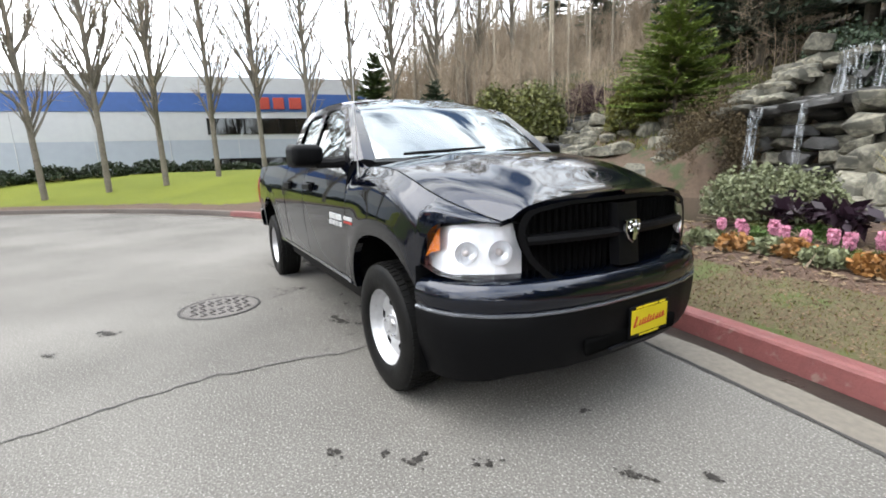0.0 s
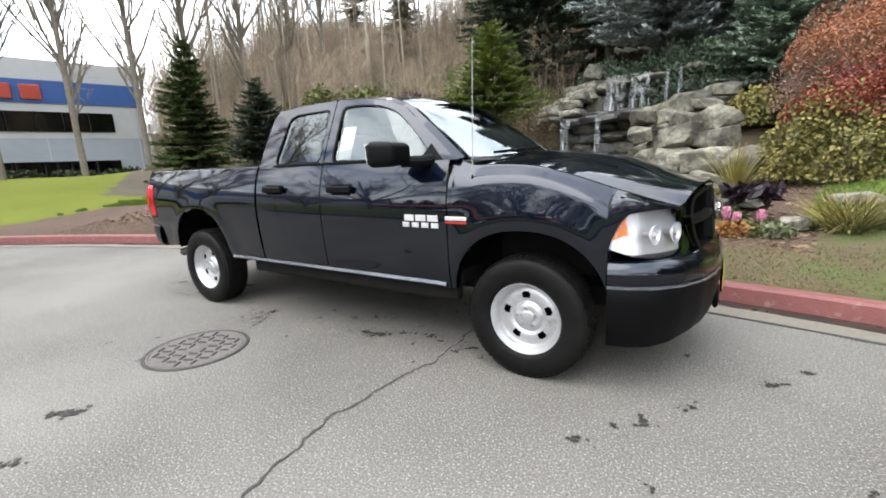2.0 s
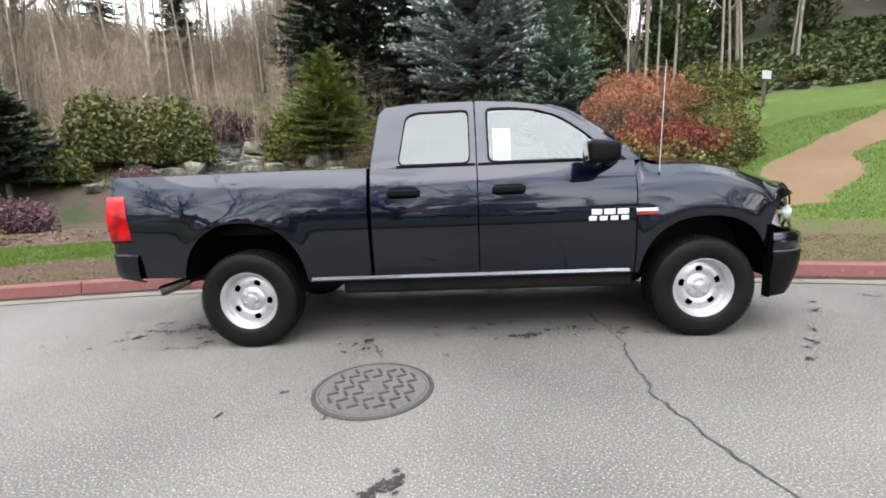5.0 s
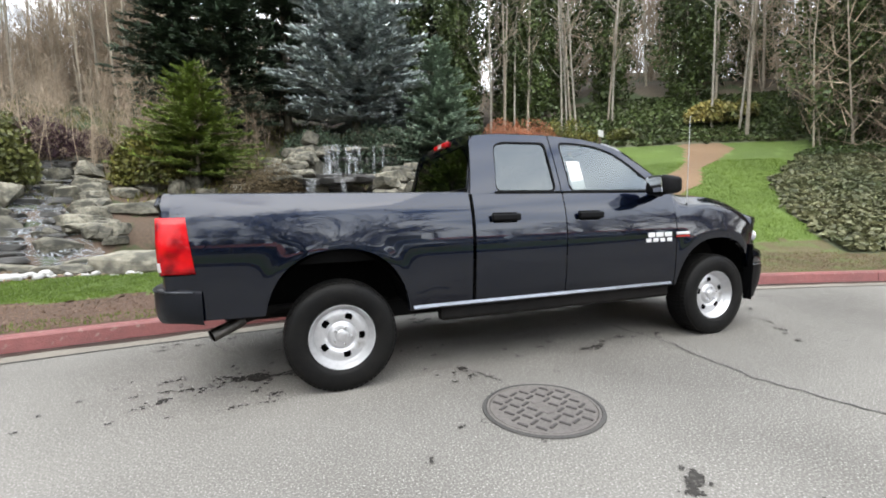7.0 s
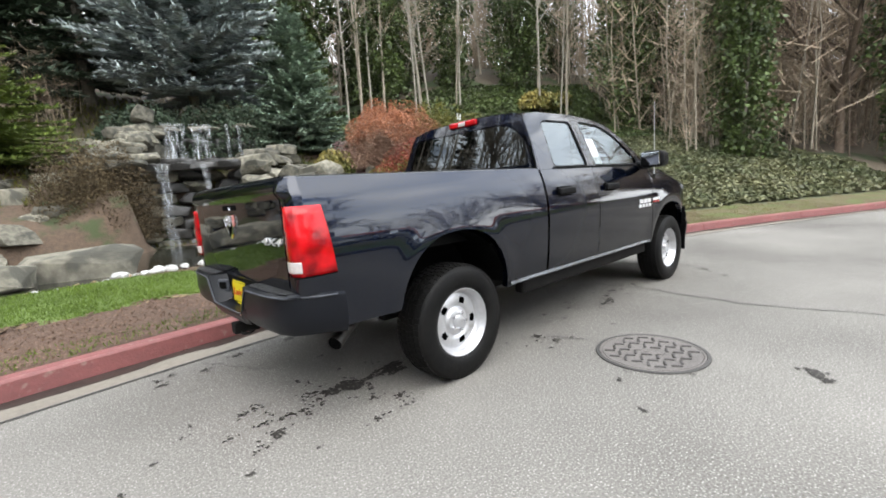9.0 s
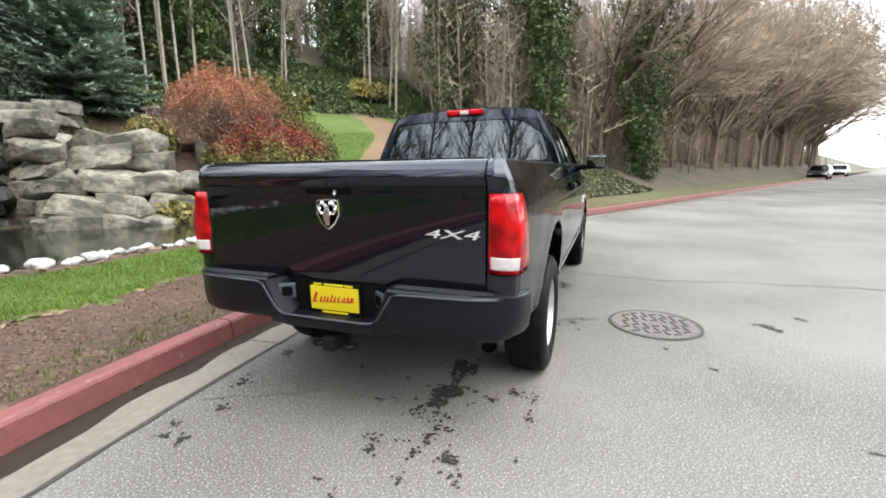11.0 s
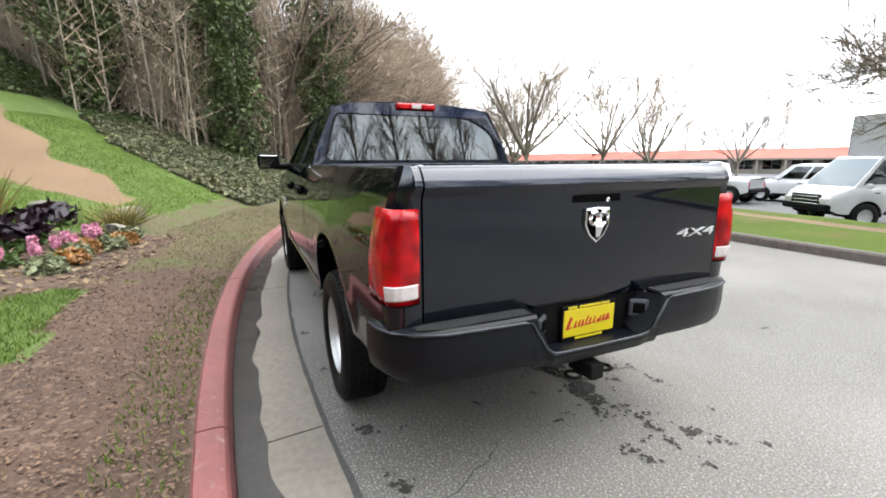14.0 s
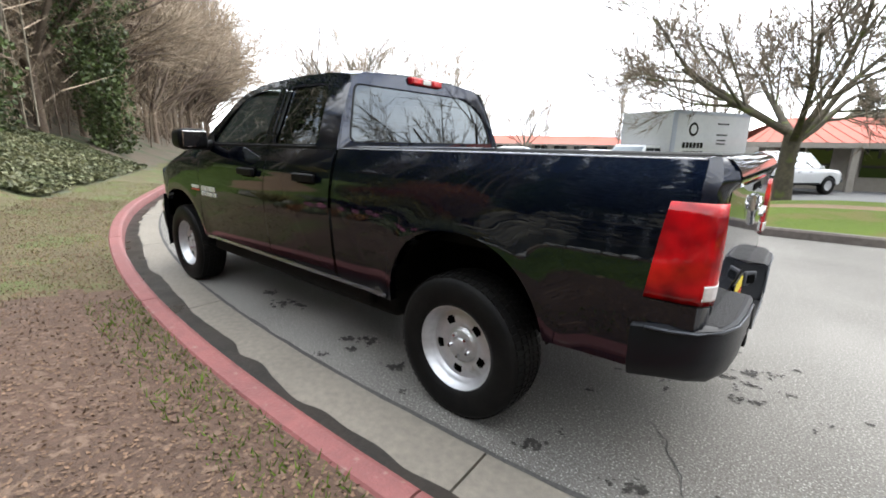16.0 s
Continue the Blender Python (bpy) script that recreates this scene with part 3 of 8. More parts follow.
def side_panel(x0, x1, low, high, sign, cols=28, rows=14, inward=0.0, tuck=0.05):
    """A body panel between x0 and x1 with a turned-in lower lip."""
    xs = set(np.linspace(x0, x1, cols))
    for ax, a in ((AXLE_F, 0.495), (AXLE_R, 0.500)):
        for u in (-1.0001, -0.999, -0.99, -0.975, -0.95, -0.9, -0.8, 0.8, 0.9, 0.95, 0.975, 0.99, 0.999, 1.0001):
            if x0 < ax + a * u < x1:
                xs.add(ax + a * u)
    grid_rows = []
    for x in sorted(xs):
        zb, zt = low(x), high(x)
        col = [(x, sign * (flank(x, zb) - tuck), zb + 0.002)]
        for v in np.linspace(0, 1, rows):
            z = lerp(zb, zt, v)
            pull = inward(x, zt) if callable(inward) else inward
            col.append((x, sign * (flank(x, z) - pull * smooth(0.70, 1, v) ** 2), z))
        col.append((x, sign * (flank(x, zt) - pull - 0.012), zt - 0.02))
        grid_rows.append(col)
    return grid(grid_rows, flip=sign > 0)


truck = thing("pickup_truck", Matrix(), "dark navy pickup truck with silver steel wheels beside the kerb", "pickup truck")

SILL = lambda x: arch(x, 0.525 + 0.065 * smooth(-1.9, -2.2, x))
RAIL = lambda x: 1.395
BELT = lambda x: 1.385
HOOD_C = [(1.2, 1.400), (1.5, 1.414), (1.75, 1.406), (2.05, 1.372), (2.3, 1.328), (2.5, 1.278), (2.62, 1.234), (2.70, 1.185), (2.74, 1.15)]


def hood_z(x, y):
    dome = 0.016 * smooth(0.50, 0.36, abs(y)) * smooth(2.66, 2.3, x) * smooth(1.4, 1.7, x)
    return curve_at(HOOD_C, x) - 0.055 * (abs(y) / 0.8) ** 2.4 + dome


FENDER_LOW = lambda x: arch(x, 0.525) if x < 2.262 else curve_at([(2.262, 0.70), (2.275, 0.885), (2.36, 1.055), (2.5, 1.075), (2.66, 1.07)], x)
HOOD_W = [(1.2, 0.872), (1.6, 0.870), (2.0, 0.868), (2.2, 0.855), (2.35, 0.815), (2.45, 0.768), (2.55, 0.715), (2.60, 0.69)]
HOOD_TIP_X = [(0, 2.705), (0.4, 2.665), (0.6, 2.625), (0.66, 2.60), (0.70, 2.575)]
HOOD_TIP_Z = [(0, 1.192), (0.4, 1.180), (0.6, 1.142), (0.66, 1.095), (0.70, 1.08)]


def hood_point(u, v):
    """A point of the hood: u from the cowl to the tip, v across."""
    y0 = v * 0.866
    x = lerp(1.655 - 0.33 * (y0 / 0.8) ** 2, curve_at(HOOD_TIP_X, abs(v) * 0.69), u)
    y = v * (curve_at(HOOD_W, x) - 0.002)
    return x, y, lerp(hood_z(x, y), curve_at(HOOD_TIP_Z, abs(v) * 0.69), (max(0.0, u - 0.35) / 0.65) ** 1.9)


def hood_edge(x):
    return hood_point(min(1, max(0, (x - 1.268) / (2.58 - 1.268))), 1.0)[2]


FENDER_HIGH = lambda x: hood_edge(x) - 0.004 if x > 1.45 else lerp(1.387, hood_edge(1.45) - 0.004, smooth(1.25, 1.45, x))
for sgn in (1, -1):
    sharp(part("bed_side", side_panel(-2.80, -0.785, SILL, RAIL, sgn, 60), M_PAINT, truck))
    rear_door = sharp(part("rear_door", side_panel(-0.755, 0.062, SILL, BELT, sgn, 24), M_PAINT, truck))
    front_door = sharp(part("front_door", side_panel(0.072, 1.252, SILL, BELT, sgn, 30), M_PAINT, truck))
    sharp(part("front_fender", side_panel(1.262, 2.585, FENDER_LOW, FENDER_HIGH, sgn, 70, 16, inward=lambda x, zt: max(0.0, flank(x, zt) - curve_at(HOOD_W, x) - 0.004)), M_PAINT, truck))
    for door, hx in ((rear_door, -0.50), (front_door, 0.30)):
        y = flank(hx, 1.2)
        h = link("handle", box_bm(0.25, 0.032, 0.055, (hx, sgn * (y + 0.028), 1.20), 0.013, 3), M_PLASTIC, door, "black plastic door handle")
        part("handle_cup", box_bm(0.21, 0.012, 0.085, (hx, sgn * (y + 0.002), 1.195), 0.005), M_HOLE, door)
    # rocker strip under the doors
    rows = [[(x, sgn * (flank(x, z) + o), z) for z, o in ((0.535, -0.03), (0.530, 0.005), (0.541, 0.014), (0.563, 0.002))] for x in np.linspace(-1.26, 1.22, 26)]
    sharp(part("rocker_strip", grid(rows), M_SILL, truck, "glossy sill edge"))
    # wheel wells
    for ax in (AXLE_F, AXLE_R):
        rows = []
        for k in range(17):
            a = lerp(0.24, math.pi - 0.24, k / 16)
            rows.append([(ax + 0.52 * math.cos(a), sgn * yy, 0.43 + 0.575 * math.sin(a)) for yy in (0.955, 0.80, 0.55)] + [(ax, sgn * 0.54, 0.43)])
        part("wheel_well", grid(rows), M_HOLE, truck)

# greenhouse: side outline from the belt round the roof to the screen pillar
def cab_y(z):
    return 0.918 - 0.215 * max(0, (z - 1.385) / 0.50) ** 1.15


def ring(outer, inner, place, n=72, lift=0.0):
    """Faces between two closed outlines with evenly matched corners."""
    def even(pts):
        pts = [Vector(p) for p in pts]
        seg = [(pts[(i + 1) % len(pts)] - pts[i]).length for i in range(len(pts))]
        total, out = sum(seg), []
        for k in range(n):
            t, i = total * k / n, 0
            while t > seg[i]:
                t -= seg[i]
                i += 1
            out.append(pts[i].lerp(pts[(i + 1) % len(pts)], t / seg[i]))
        return out
    a, b = even(outer), even(inner)
    return grid([[place(p) for p in a], [place(p) for p in b]], closed=True)


def rounded(pts, r=0.04, k=4):
    """A polygon with its corners rounded."""
    out = []
    for i, p in enumerate(pts):
        p, a, b = Vector(p), Vector(pts[i - 1]), Vector(pts[(i + 1) % len(pts)])
        r1 = min(r, (a - p).length * 0.45)
        r2 = min(r, (b - p).length * 0.45)
        p0, p1 = p + (a - p).normalized() * r1, p + (b - p).normalized() * r2
        for j in range(k + 1):
            t = j / k
            out.append((p0 * (1 - t) ** 2 + p * 2 * t * (1 - t) + p1 * t * t))
    return out


def fill(pts, place):
    bm = bmesh.new()
    f = bm.faces.new([bm.verts.new(place(p)) for p in pts])
    bmesh.ops.triangulate(bm, faces=[f])
    return bm


ROOF_EDGE = [(-0.68, 1.868), (-0.45, 1.898), (0.0, 1.903), (0.4, 1.882), (0.62, 1.843), (0.78, 1.792)]
frame_r = [(-0.755, 1.386), (0.062, 1.386), (0.062, 1.901), (-0.45, 1.897), (-0.645, 1.874), (-0.695, 1.82)]
frame_f = [(0.072, 1.386), (1.30, 1.386), (1.12, 1.535), (0.95, 1.665), (0.78, 1.784), (0.62, 1.840), (0.4, 1.880), (0.072, 1.901)]
win_r = [(-0.545, 1.405), (0.020, 1.405), (0.020, 1.835), (-0.40, 1.830), (-0.485, 1.795)]
win_f = [(0.150, 1.405), (1.125, 1.405), (1.02, 1.51), (0.86, 1.655), (0.72, 1.755), (0.55, 1.815), (0.35, 1.840), (0.150, 1.842)]
for sgn in (1, -1):
    out = lambda p: (p[0], sgn * cab_y(p[1]), p[1])
    deep = lambda p: (p[0], sgn * (cab_y(p[1]) - 0.014), p[1])
    edge = lambda p: (p[0], sgn * (cab_y(p[1]) + 0.001), p[1])
    for f, w, glass, nm in ((frame_r, win_r, M_GLASS_DARK, "rear"), (frame_f, win_f, M_GLASS, "front")):
        wr = rounded([(*p, 0) for p in w], 0.05)
        sharp(part(nm + "_window_frame", ring([Vector((*p, 0)) for p in f], wr, out, 120), M_PAINT, truck), 50)
        part(nm + "_window_seal", ring(wr, rounded([(lerp(p[0], sum(q[0] for q in w) / len(w), 0.035), lerp(p[1], 1.62, 0.05), 0) for p in w], 0.05), lambda p: (p[0], sgn * (cab_y(p[1]) - 0.004), p[1]), 90), M_PLASTIC, truck)
        g = part(nm + "_window", fill(wr, deep), glass, truck, "tinted side window" if nm == "rear" else "clear side window")
        g.visible_shadow = False
    part("belt_moulding", grid([[(x, sgn * (cab_y(1.386) + 0.008), 1.388), (x, sgn * (cab_y(1.386) + 0.008), 1.405), (x, sgn * (cab_y(1.40) - 0.004), 1.408)] for x in (-0.55, 0.055)]), M_PLASTIC, truck)
    part("belt_moulding", grid([[(x, sgn * (cab_y(1.386) + 0.008), 1.388), (x, sgn * (cab_y(1.386) + 0.008), 1.405), (x, sgn * (cab_y(1.40) - 0.004), 1.408)] for x in (0.078, 1.13)]), M_PLASTIC, truck)

# roof
rows = []
for x in np.linspace(-0.655, 0.63, 22):
    ze = curve_at(ROOF_EDGE, x)
    half = cab_y(ze)
    rows.append([(x + 0.09 * (1 - v * v) * smooth(0.25, 0.63, x), v * half, ze + 0.052 * (1 - abs(v) ** 2.6)) for v in np.linspace(-1, 1, 25)])
sharp(part("roof", grid(rows, flip=True), M_PAINT, truck), 40)

# windscreen and its pillars
PILLAR_X = [(0, 1.30), (0.27, 1.12), (0.52, 0.95), (0.78, 0.78), (1, 0.62)]
PILLAR_Z = [(0, 1.386), (0.27, 1.535), (0.52, 1.665), (0.78, 1.784), (1, 1.840)]


def screen(u, v):
    """u up the glass, v across."""
    x = curve_at(PILLAR_X, u) + 0.03 + lerp(0.27, 0.075, u) * (1 - v * v)
    y = v * lerp(0.80, 0.665, u)
    return x, y, curve_at(PILLAR_Z, u) + 0.05 * u * (1 - abs(v) ** 2.6)


windscreen = part("windscreen", grid([[screen(u, v) for v in np.linspace(-0.985, 0.985, 25)] for u in np.linspace(0.02, 1.0, 10)]), M_WINDSCREEN, truck, "raked clear windscreen", True)
windscreen.visible_shadow = False
for sgn in (1, -1):
    rows = []
    for u in np.linspace(0, 1, 12):
        a = Vector(screen(u, sgn * 0.975))
        x, z = curve_at(PILLAR_X, u), curve_at(PILLAR_Z, u)
        b = Vector((x, sgn * cab_y(z), z))
        m = (a + b) / 2 + Vector((0.015, sgn * 0.018, 0.012))
        rows.append([tuple(a), tuple(m), tuple(b)])
    sharp(part("screen_pillar", grid(rows), M_PAINT, truck))
part("cowl", grid([[(screen(0.03, v)[0] + o, screen(0.03, v)[1] * k, z) for v in np.linspace(-1, 1, 25)] for o, k, z in ((0, 1, 1.40), (0.05, 1.02, 1.385), (0.13, 1.04, 1.375))]), M_PLASTIC, truck)
for y0, y1 in ((-0.62, -0.02), (0.05, 0.62)):
    pts = [screen(0.035, y0 / 0.8), screen(0.06, (y0 + y1) / 1.6), screen(0.09, y1 / 0.8)]
    part("wiper", tube([(p[0] + 0.02, p[1], p[2] + 0.018) for p in pts], [0.010, 0.012, 0.007], 6), M_PLASTIC, truck)

# cab back with its window
def cab_back(p):
    y, z = p[0], p[1]
    return (-0.768 + 0.105 * max(0, z - 1.39) / 0.48, y, z)


outer = [(-0.93, 0.95), (0.93, 0.95), (0.925, 1.36), (cab_y(1.5) - 0.01, 1.5), (cab_y(1.7), 1.7), (cab_y(1.85) - 0.01, 1.85), (0.60, 1.897), (0, 1.926), (-0.60, 1.897), (-cab_y(1.85) + 0.01, 1.85), (-cab_y(1.7), 1.7), (-cab_y(1.5) + 0.01, 1.5), (-0.925, 1.36)]
inner = [(-0.82, 1.435), (0.82, 1.435), (0.70, 1.815), (-0.70, 1.815)]
inr = rounded([(*p, 0) for p in inner], 0.05)
sharp(part("cab_back", ring([Vector((*p, 0)) for p in outer], inr, cab_back, 140), M_PAINT, truck), 40)
part("rear_window_seal", ring(inr, [p * 0.975 + Vector((0, 0.041, 0)) for p in inr], lambda p: (cab_back(p)[0] + 0.004, p[0], p[1]), 90), M_PLASTIC, truck)
bw = part("rear_window", fill(inr, lambda p: (cab_back(p)[0] + 0.012, p[0], p[1])), M_GLASS_DARK, truck, "dark tinted rear window")
bw.visible_shadow = False
for sgn in (1, -1):
    rows = []
    for z in np.linspace(1.386, 1.87, 10):
        xb, xs = cab_back((0, z))[0], -0.755 + 0.07 * max(0, z - 1.386) / 0.48
        rows.append([(xs + 0.012, sgn * cab_y(z), z), (lerp(xs, xb, 0.5) - 0.006, sgn * (cab_y(z) - 0.008), z), (xb, sgn * (cab_y(z) - 0.02), z)])
    part("rear_pillar", grid(rows), M_PAINT, truck, smooth=True)
brake = part("high_brake_lamp", box_bm(0.04, 0.36, 0.055, (-0.668, 0.0, 1.888), 0.014, 3), M_RED_LENS, truck, "red high-mounted brake lamp")
for yy in (-0.11, 0.0, 0.11):
    part("lamp_cell", box_bm(0.01, 0.085, 0.035, (-0.687, yy, 1.888), 0.004), M_RED_BRIGHT if yy else M_CLEAR_LENS, brake)

# hood
rows = [[hood_point(u, v) for v in np.linspace(-1, 1, 41)] for u in np.linspace(0, 1, 34)]
rows.append([(x - 0.02, y * 0.995, z - 0.03) for x, y, z in rows[-1]])
sharp(part("hood", grid(rows), M_PAINT, truck, "navy hood with a raised centre"), 40)


def fascia(outline, levels, n_side=26):
    """A wrap-round strip: outline of (x, y) from the middle outwards, levels of (z, outward offset)."""
    tab = sorted((y, x) for x, y in outline)
    ys = np.linspace(0, 1, n_side)
    half = []
    seg = [math.dist(outline[i], outline[i + 1]) for i in range(len(outline) - 1)]
    for t in ys:
        L, i = t * sum(seg), 0
        while i < len(seg) - 1 and L > seg[i]:
            L -= seg[i]
            i += 1
        k = L / seg[i]
        p = (lerp(outline[i][0], outline[i + 1][0], k), lerp(outline[i][1], outline[i + 1][1], k))
        half.append(p)
    full = [(x, -y) for x, y in reversed(half[1:])] + half
    rows = []
    for z, o in levels:
        row = []
        for i, (x, y) in enumerate(full):
            a, b = full[max(i - 1, 0)], full[min(i + 1, len(full) - 1)]
            tx, ty = b[0] - a[0], b[1] - a[1]
            L = math.hypot(tx, ty) or 1
            nx, ny = ty / L, -tx / L
            if nx * (x) + ny * y < 0 and abs(x) > 0:
                nx, ny = -nx, -ny
            zz = z(y) if callable(z) else z
            row.append((x + nx * o, y + ny * o, zz))
        rows.append(row)
    return grid(rows)


NOSE = [(2.795, 0.0), (2.79, 0.25), (2.765, 0.45), (2.71, 0.64), (2.62, 0.80), (2.50, 0.915), (2.38, 0.972), (2.272, 0.992)]
sharp(part("front_bumper_cover", fascia(NOSE, [(0.825, -0.16), (0.815, -0.10), (0.80, -0.035), (0.778, -0.006), (0.735, 0.008), (0.69, 0.006), (0.665, -0.004), (0.655, -0.02)]), M_PAINT, truck, "navy painted upper bumper"), 35)
sharp(part("front_bumper", fascia(NOSE, [(0.656, -0.02), (0.654, 0.004), (0.64, 0.010), (0.56, 0.006), (0.47, -0.004), (0.41, -0.02), (lambda y: 0.35 - 0.05 * smooth(0.6, 0.95, abs(y)), -0.05), (lambda y: 0.33 - 0.06 * smooth(0.6, 0.95, abs(y)), -0.12)]), M_PLASTIC, truck, "black plastic lower bumper"), 35)
part("bumper_trim_line", fascia(NOSE, [(0.668, 0.0), (0.662, 0.012), (0.654, 0.012), (0.650, 0.0)]), M_SILL, truck)
for sgn in (1, -1):
    part("bumper_end", grid([[(2.272, sgn * y, z) for y in (0.99, 0.90)] for z in (0.30, 0.5, 0.70, 0.86)]), M_PLASTIC, truck)
part("lower_intake", box_bm(0.03, 0.72, 0.085, (2.783, 0, 0.455), 0.02, 3), M_HOLE, truck, "dark lower air intake")
part("intake_lip", box_bm(0.035, 0.40, 0.018, (2.79, 0, 0.415), 0.007), M_BUMPER, truck)

# grille: black crosshair
def face_x(y, z):
    return 2.742 - 0.10 * (y / 0.65) ** 2 - 0.10 * max(0, z - 0.80)


g_out = rounded([(*p, 0) for p in [(-0.50, 0.785), (0.50, 0.785), (0.615, 0.90), (0.655, 1.03), (0.61, 1.125), (0.40, 1.160), (0, 1.168), (-0.40, 1.160), (-0.61, 1.125), (-0.655, 1.03), (-0.615, 0.90)]], 0.05)
g_in = [Vector((p[0] * 0.945, lerp(p[1], 0.972, 0.10), 0)) for p in g_out]
grille = part("grille", ring(g_out, g_in, lambda p: (face_x(p[0], p[1]) + 0.012, p[0], p[1]), 120), M_PLASTIC, truck, "matt black crosshair grille")
part("grille_rim", ring([p * 1.0 for p in g_in], [Vector((p[0] * 0.985, lerp(p[1], 0.972, 0.03), 0)) for p in g_in], lambda p: (face_x(p[0], p[1]) - 0.03, p[0], p[1]), 120), M_PLASTIC, grille)
part("grille_back", fill(g_in, lambda p: (face_x(p[0], p[1]) - 0.06, p[0], p[1])), M_HOLE, grille)
rows = [[(face_x(y, 0.985) + o, y, 0.985 + dz) for dz, o in ((-0.024, -0.05), (-0.02, 0.004), (0.0, 0.012), (0.02, 0.002), (0.024, -0.05))] for y in np.linspace(-0.60, 0.60, 25)]
sharp(part("crosshair_bar", grid(rows), M_PLASTIC, grille))
rows = [[(face_x(0, z) + o, y, z) for y, o in ((-0.082, -0.05), (-0.075, 0.004), (0, 0.016), (0.075, 0.004), (0.082, -0.05))] for z in np.linspace(0.815, 1.13, 9)]
sharp(part("crosshair_bar", grid(rows), M_PLASTIC, grille))
for y in np.linspace(-0.57, 0.57, 31):
    for z0, z1 in ((0.81, 0.958), (1.012, 1.13)):
        if abs(y) > 0.09:
            part("grille_rib", box_bm(0.02, 0.006, z1 - z0, (face_x(y, 0.9) - 0.050, y, (z0 + z1) / 2)), M_HOLE, grille)


def shield(name, parent, at, size, facing):
    """A chrome shield badge with a plain horned shape on it."""
    pts = [(-0.5, 0.55), (0, 0.60), (0.5, 0.55), (0.52, 0.0), (0.30, -0.38), (0, -0.60), (-0.30, -0.38), (-0.52, 0.0)]
    def put(p, o):
        return (at[0] + facing * o, at[1] + p[0] * size, at[2] + p[1] * size)
    back = grid([[put((a * k, b * k), o) for a, b in pts] for k, o in ((1, 0), (0.97, 0.014), (0.86, 0.016), (0.84, 0.008))], closed=True)
    b = part(name, back, M_CHROME, parent, "chrome-rimmed dark shield badge")
    part("field", grid([[put((a * k, b * k), 0.006) for a, b in pts] for k in (0.9, 0.01)], closed=True), M_HOLE, b)
    for sgn in (1, -1):
        curl = [put((sgn * (0.20 + 0.16 * math.cos(a)), 0.22 + 0.20 * math.sin(a)), 0.02) for a in np.linspace(-2.6, 3.0, 12)]
        part("horn", tube(curl, [size * r for r in np.linspace(0.05, 0.10, 12)], 6), M_CHROME, b)
    part("muzzle", grid([[put((x * w, y), o) for x in (-1, -0.4, 0.4, 1)] for y, w, o in ((0.25, 0.10, 0.02), (-0.05, 0.16, 0.03), (-0.40, 0.08, 0.022))]), M_CHROME, b)


shield("front_badge", truck, (face_x(0, 0.985) + 0.018, 0, 0.985), 0.105, 1)

# headlamps
LAMP = [(2.268, 0.962, 0.868, 0.895), (2.33, 0.940, 0.845, 1.000), (2.38, 0.918, 0.825, 1.052), (2.46, 0.865, 0.812, 1.066), (2.55, 0.770, 0.805, 1.070), (2.60, 0.685, 0.803, 1.068), (2.628, 0.622, 0.804, 1.064)]


def lamp_rows(sgn, inset, fit=1.0, k=7):
    rows = []
    for x, y, z0, z1 in LAMP:
        row = []
        for t in np.linspace(0, 1, k):
            z = lerp(lerp(z0, z1, 0.5 - fit / 2), lerp(z0, z1, 0.5 + fit / 2), t)
            n = Vector((0.75, 0.66, 0)) if y > 0.5 else Vector((0.95, 0.3, 0))
            lean = 0.055 * (z - 0.80) / 0.27
            row.append((x - n.x * (inset + lean) + 0.012, sgn * (y - n.y * (inset + lean) + 0.010), z))
        rows.append(row)
    return rows


for sgn in (1, -1):
    lamp = part("headlamp", grid(lamp_rows(sgn, 0.075)), M_REFLECTOR, truck, "clear headlamp with bright reflector and amber corner", True)
    part("lamp_rim", grid([[a[0] for a in (r,)] + [r[0], b] for r, b in zip([[q[0]] for q in lamp_rows(sgn, 0.0)], [q[0] for q in lamp_rows(sgn, 0.08)])]), M_PLASTIC, lamp)
    part("lamp_rim", grid([[a[-1], b[-1]] for a, b in zip(lamp_rows(sgn, 0.0), lamp_rows(sgn, 0.08))]), M_PLASTIC, lamp)
    lens = part("lens", grid(lamp_rows(sgn, 0.0)), M_LENS, lamp, "clear lens", True)
    lens.visible_shadow = False
    part("amber_reflector", grid([r[3:] for r in lamp_rows(sgn, 0.022)[0:3]]), M_AMBER, lamp, "amber side reflector", True)
    for (x, y, r) in ((2.575, 0.70, 0.058), (2.485, 0.83, 0.055)):
        bowl = lathe([(r, 0.0), (r * 0.98, -0.005), (r * 0.75, -0.018), (r * 0.35, -0.03), (0.012, -0.034)], 28, "x", (0, 0, 0))
        o = part("reflector_bowl", bowl, M_REFLECTOR, lamp, "", True)
        o.matrix_local = pose(x, sgn * y, 0.935, 0, 0, sgn * 18)
        o2 = part("bulb", lathe([(0.001, 0.0), (0.014, -0.004), (0.017, -0.03), (0.014, -0.07)], 12, "x"), M_CLEAR_LENS, lamp, "", True)
        o2.matrix_local = pose(x, sgn * y, 0.935, 0, 0, sgn * 18)

# tailgate, tail lamps, rear bumper
rows = []
for z, o in ((0.80, 0.0), (0.815, -0.006), (0.84, -0.012), (1.26, -0.012), (1.29, -0.014), (1.305, -0.024), (1.318, -0.034), (1.328, -0.038), (1.338, -0.037), (1.36, -0.028), (1.38, -0.014), (1.395, 0.002), (1.404, 0.02), (1.408, 0.05)):
    rows.append([(-2.79, -0.817, z)] + [(-2.862 + o + 0.003 * (abs(y) / 0.82) ** 3, y, z) for y in np.linspace(-0.815, 0.815, 31)] + [(-2.79, 0.817, z)])
tailgate = sharp(part("tailgate", grid(rows), M_PAINT, truck, "navy tailgate with a top lip"), 25)
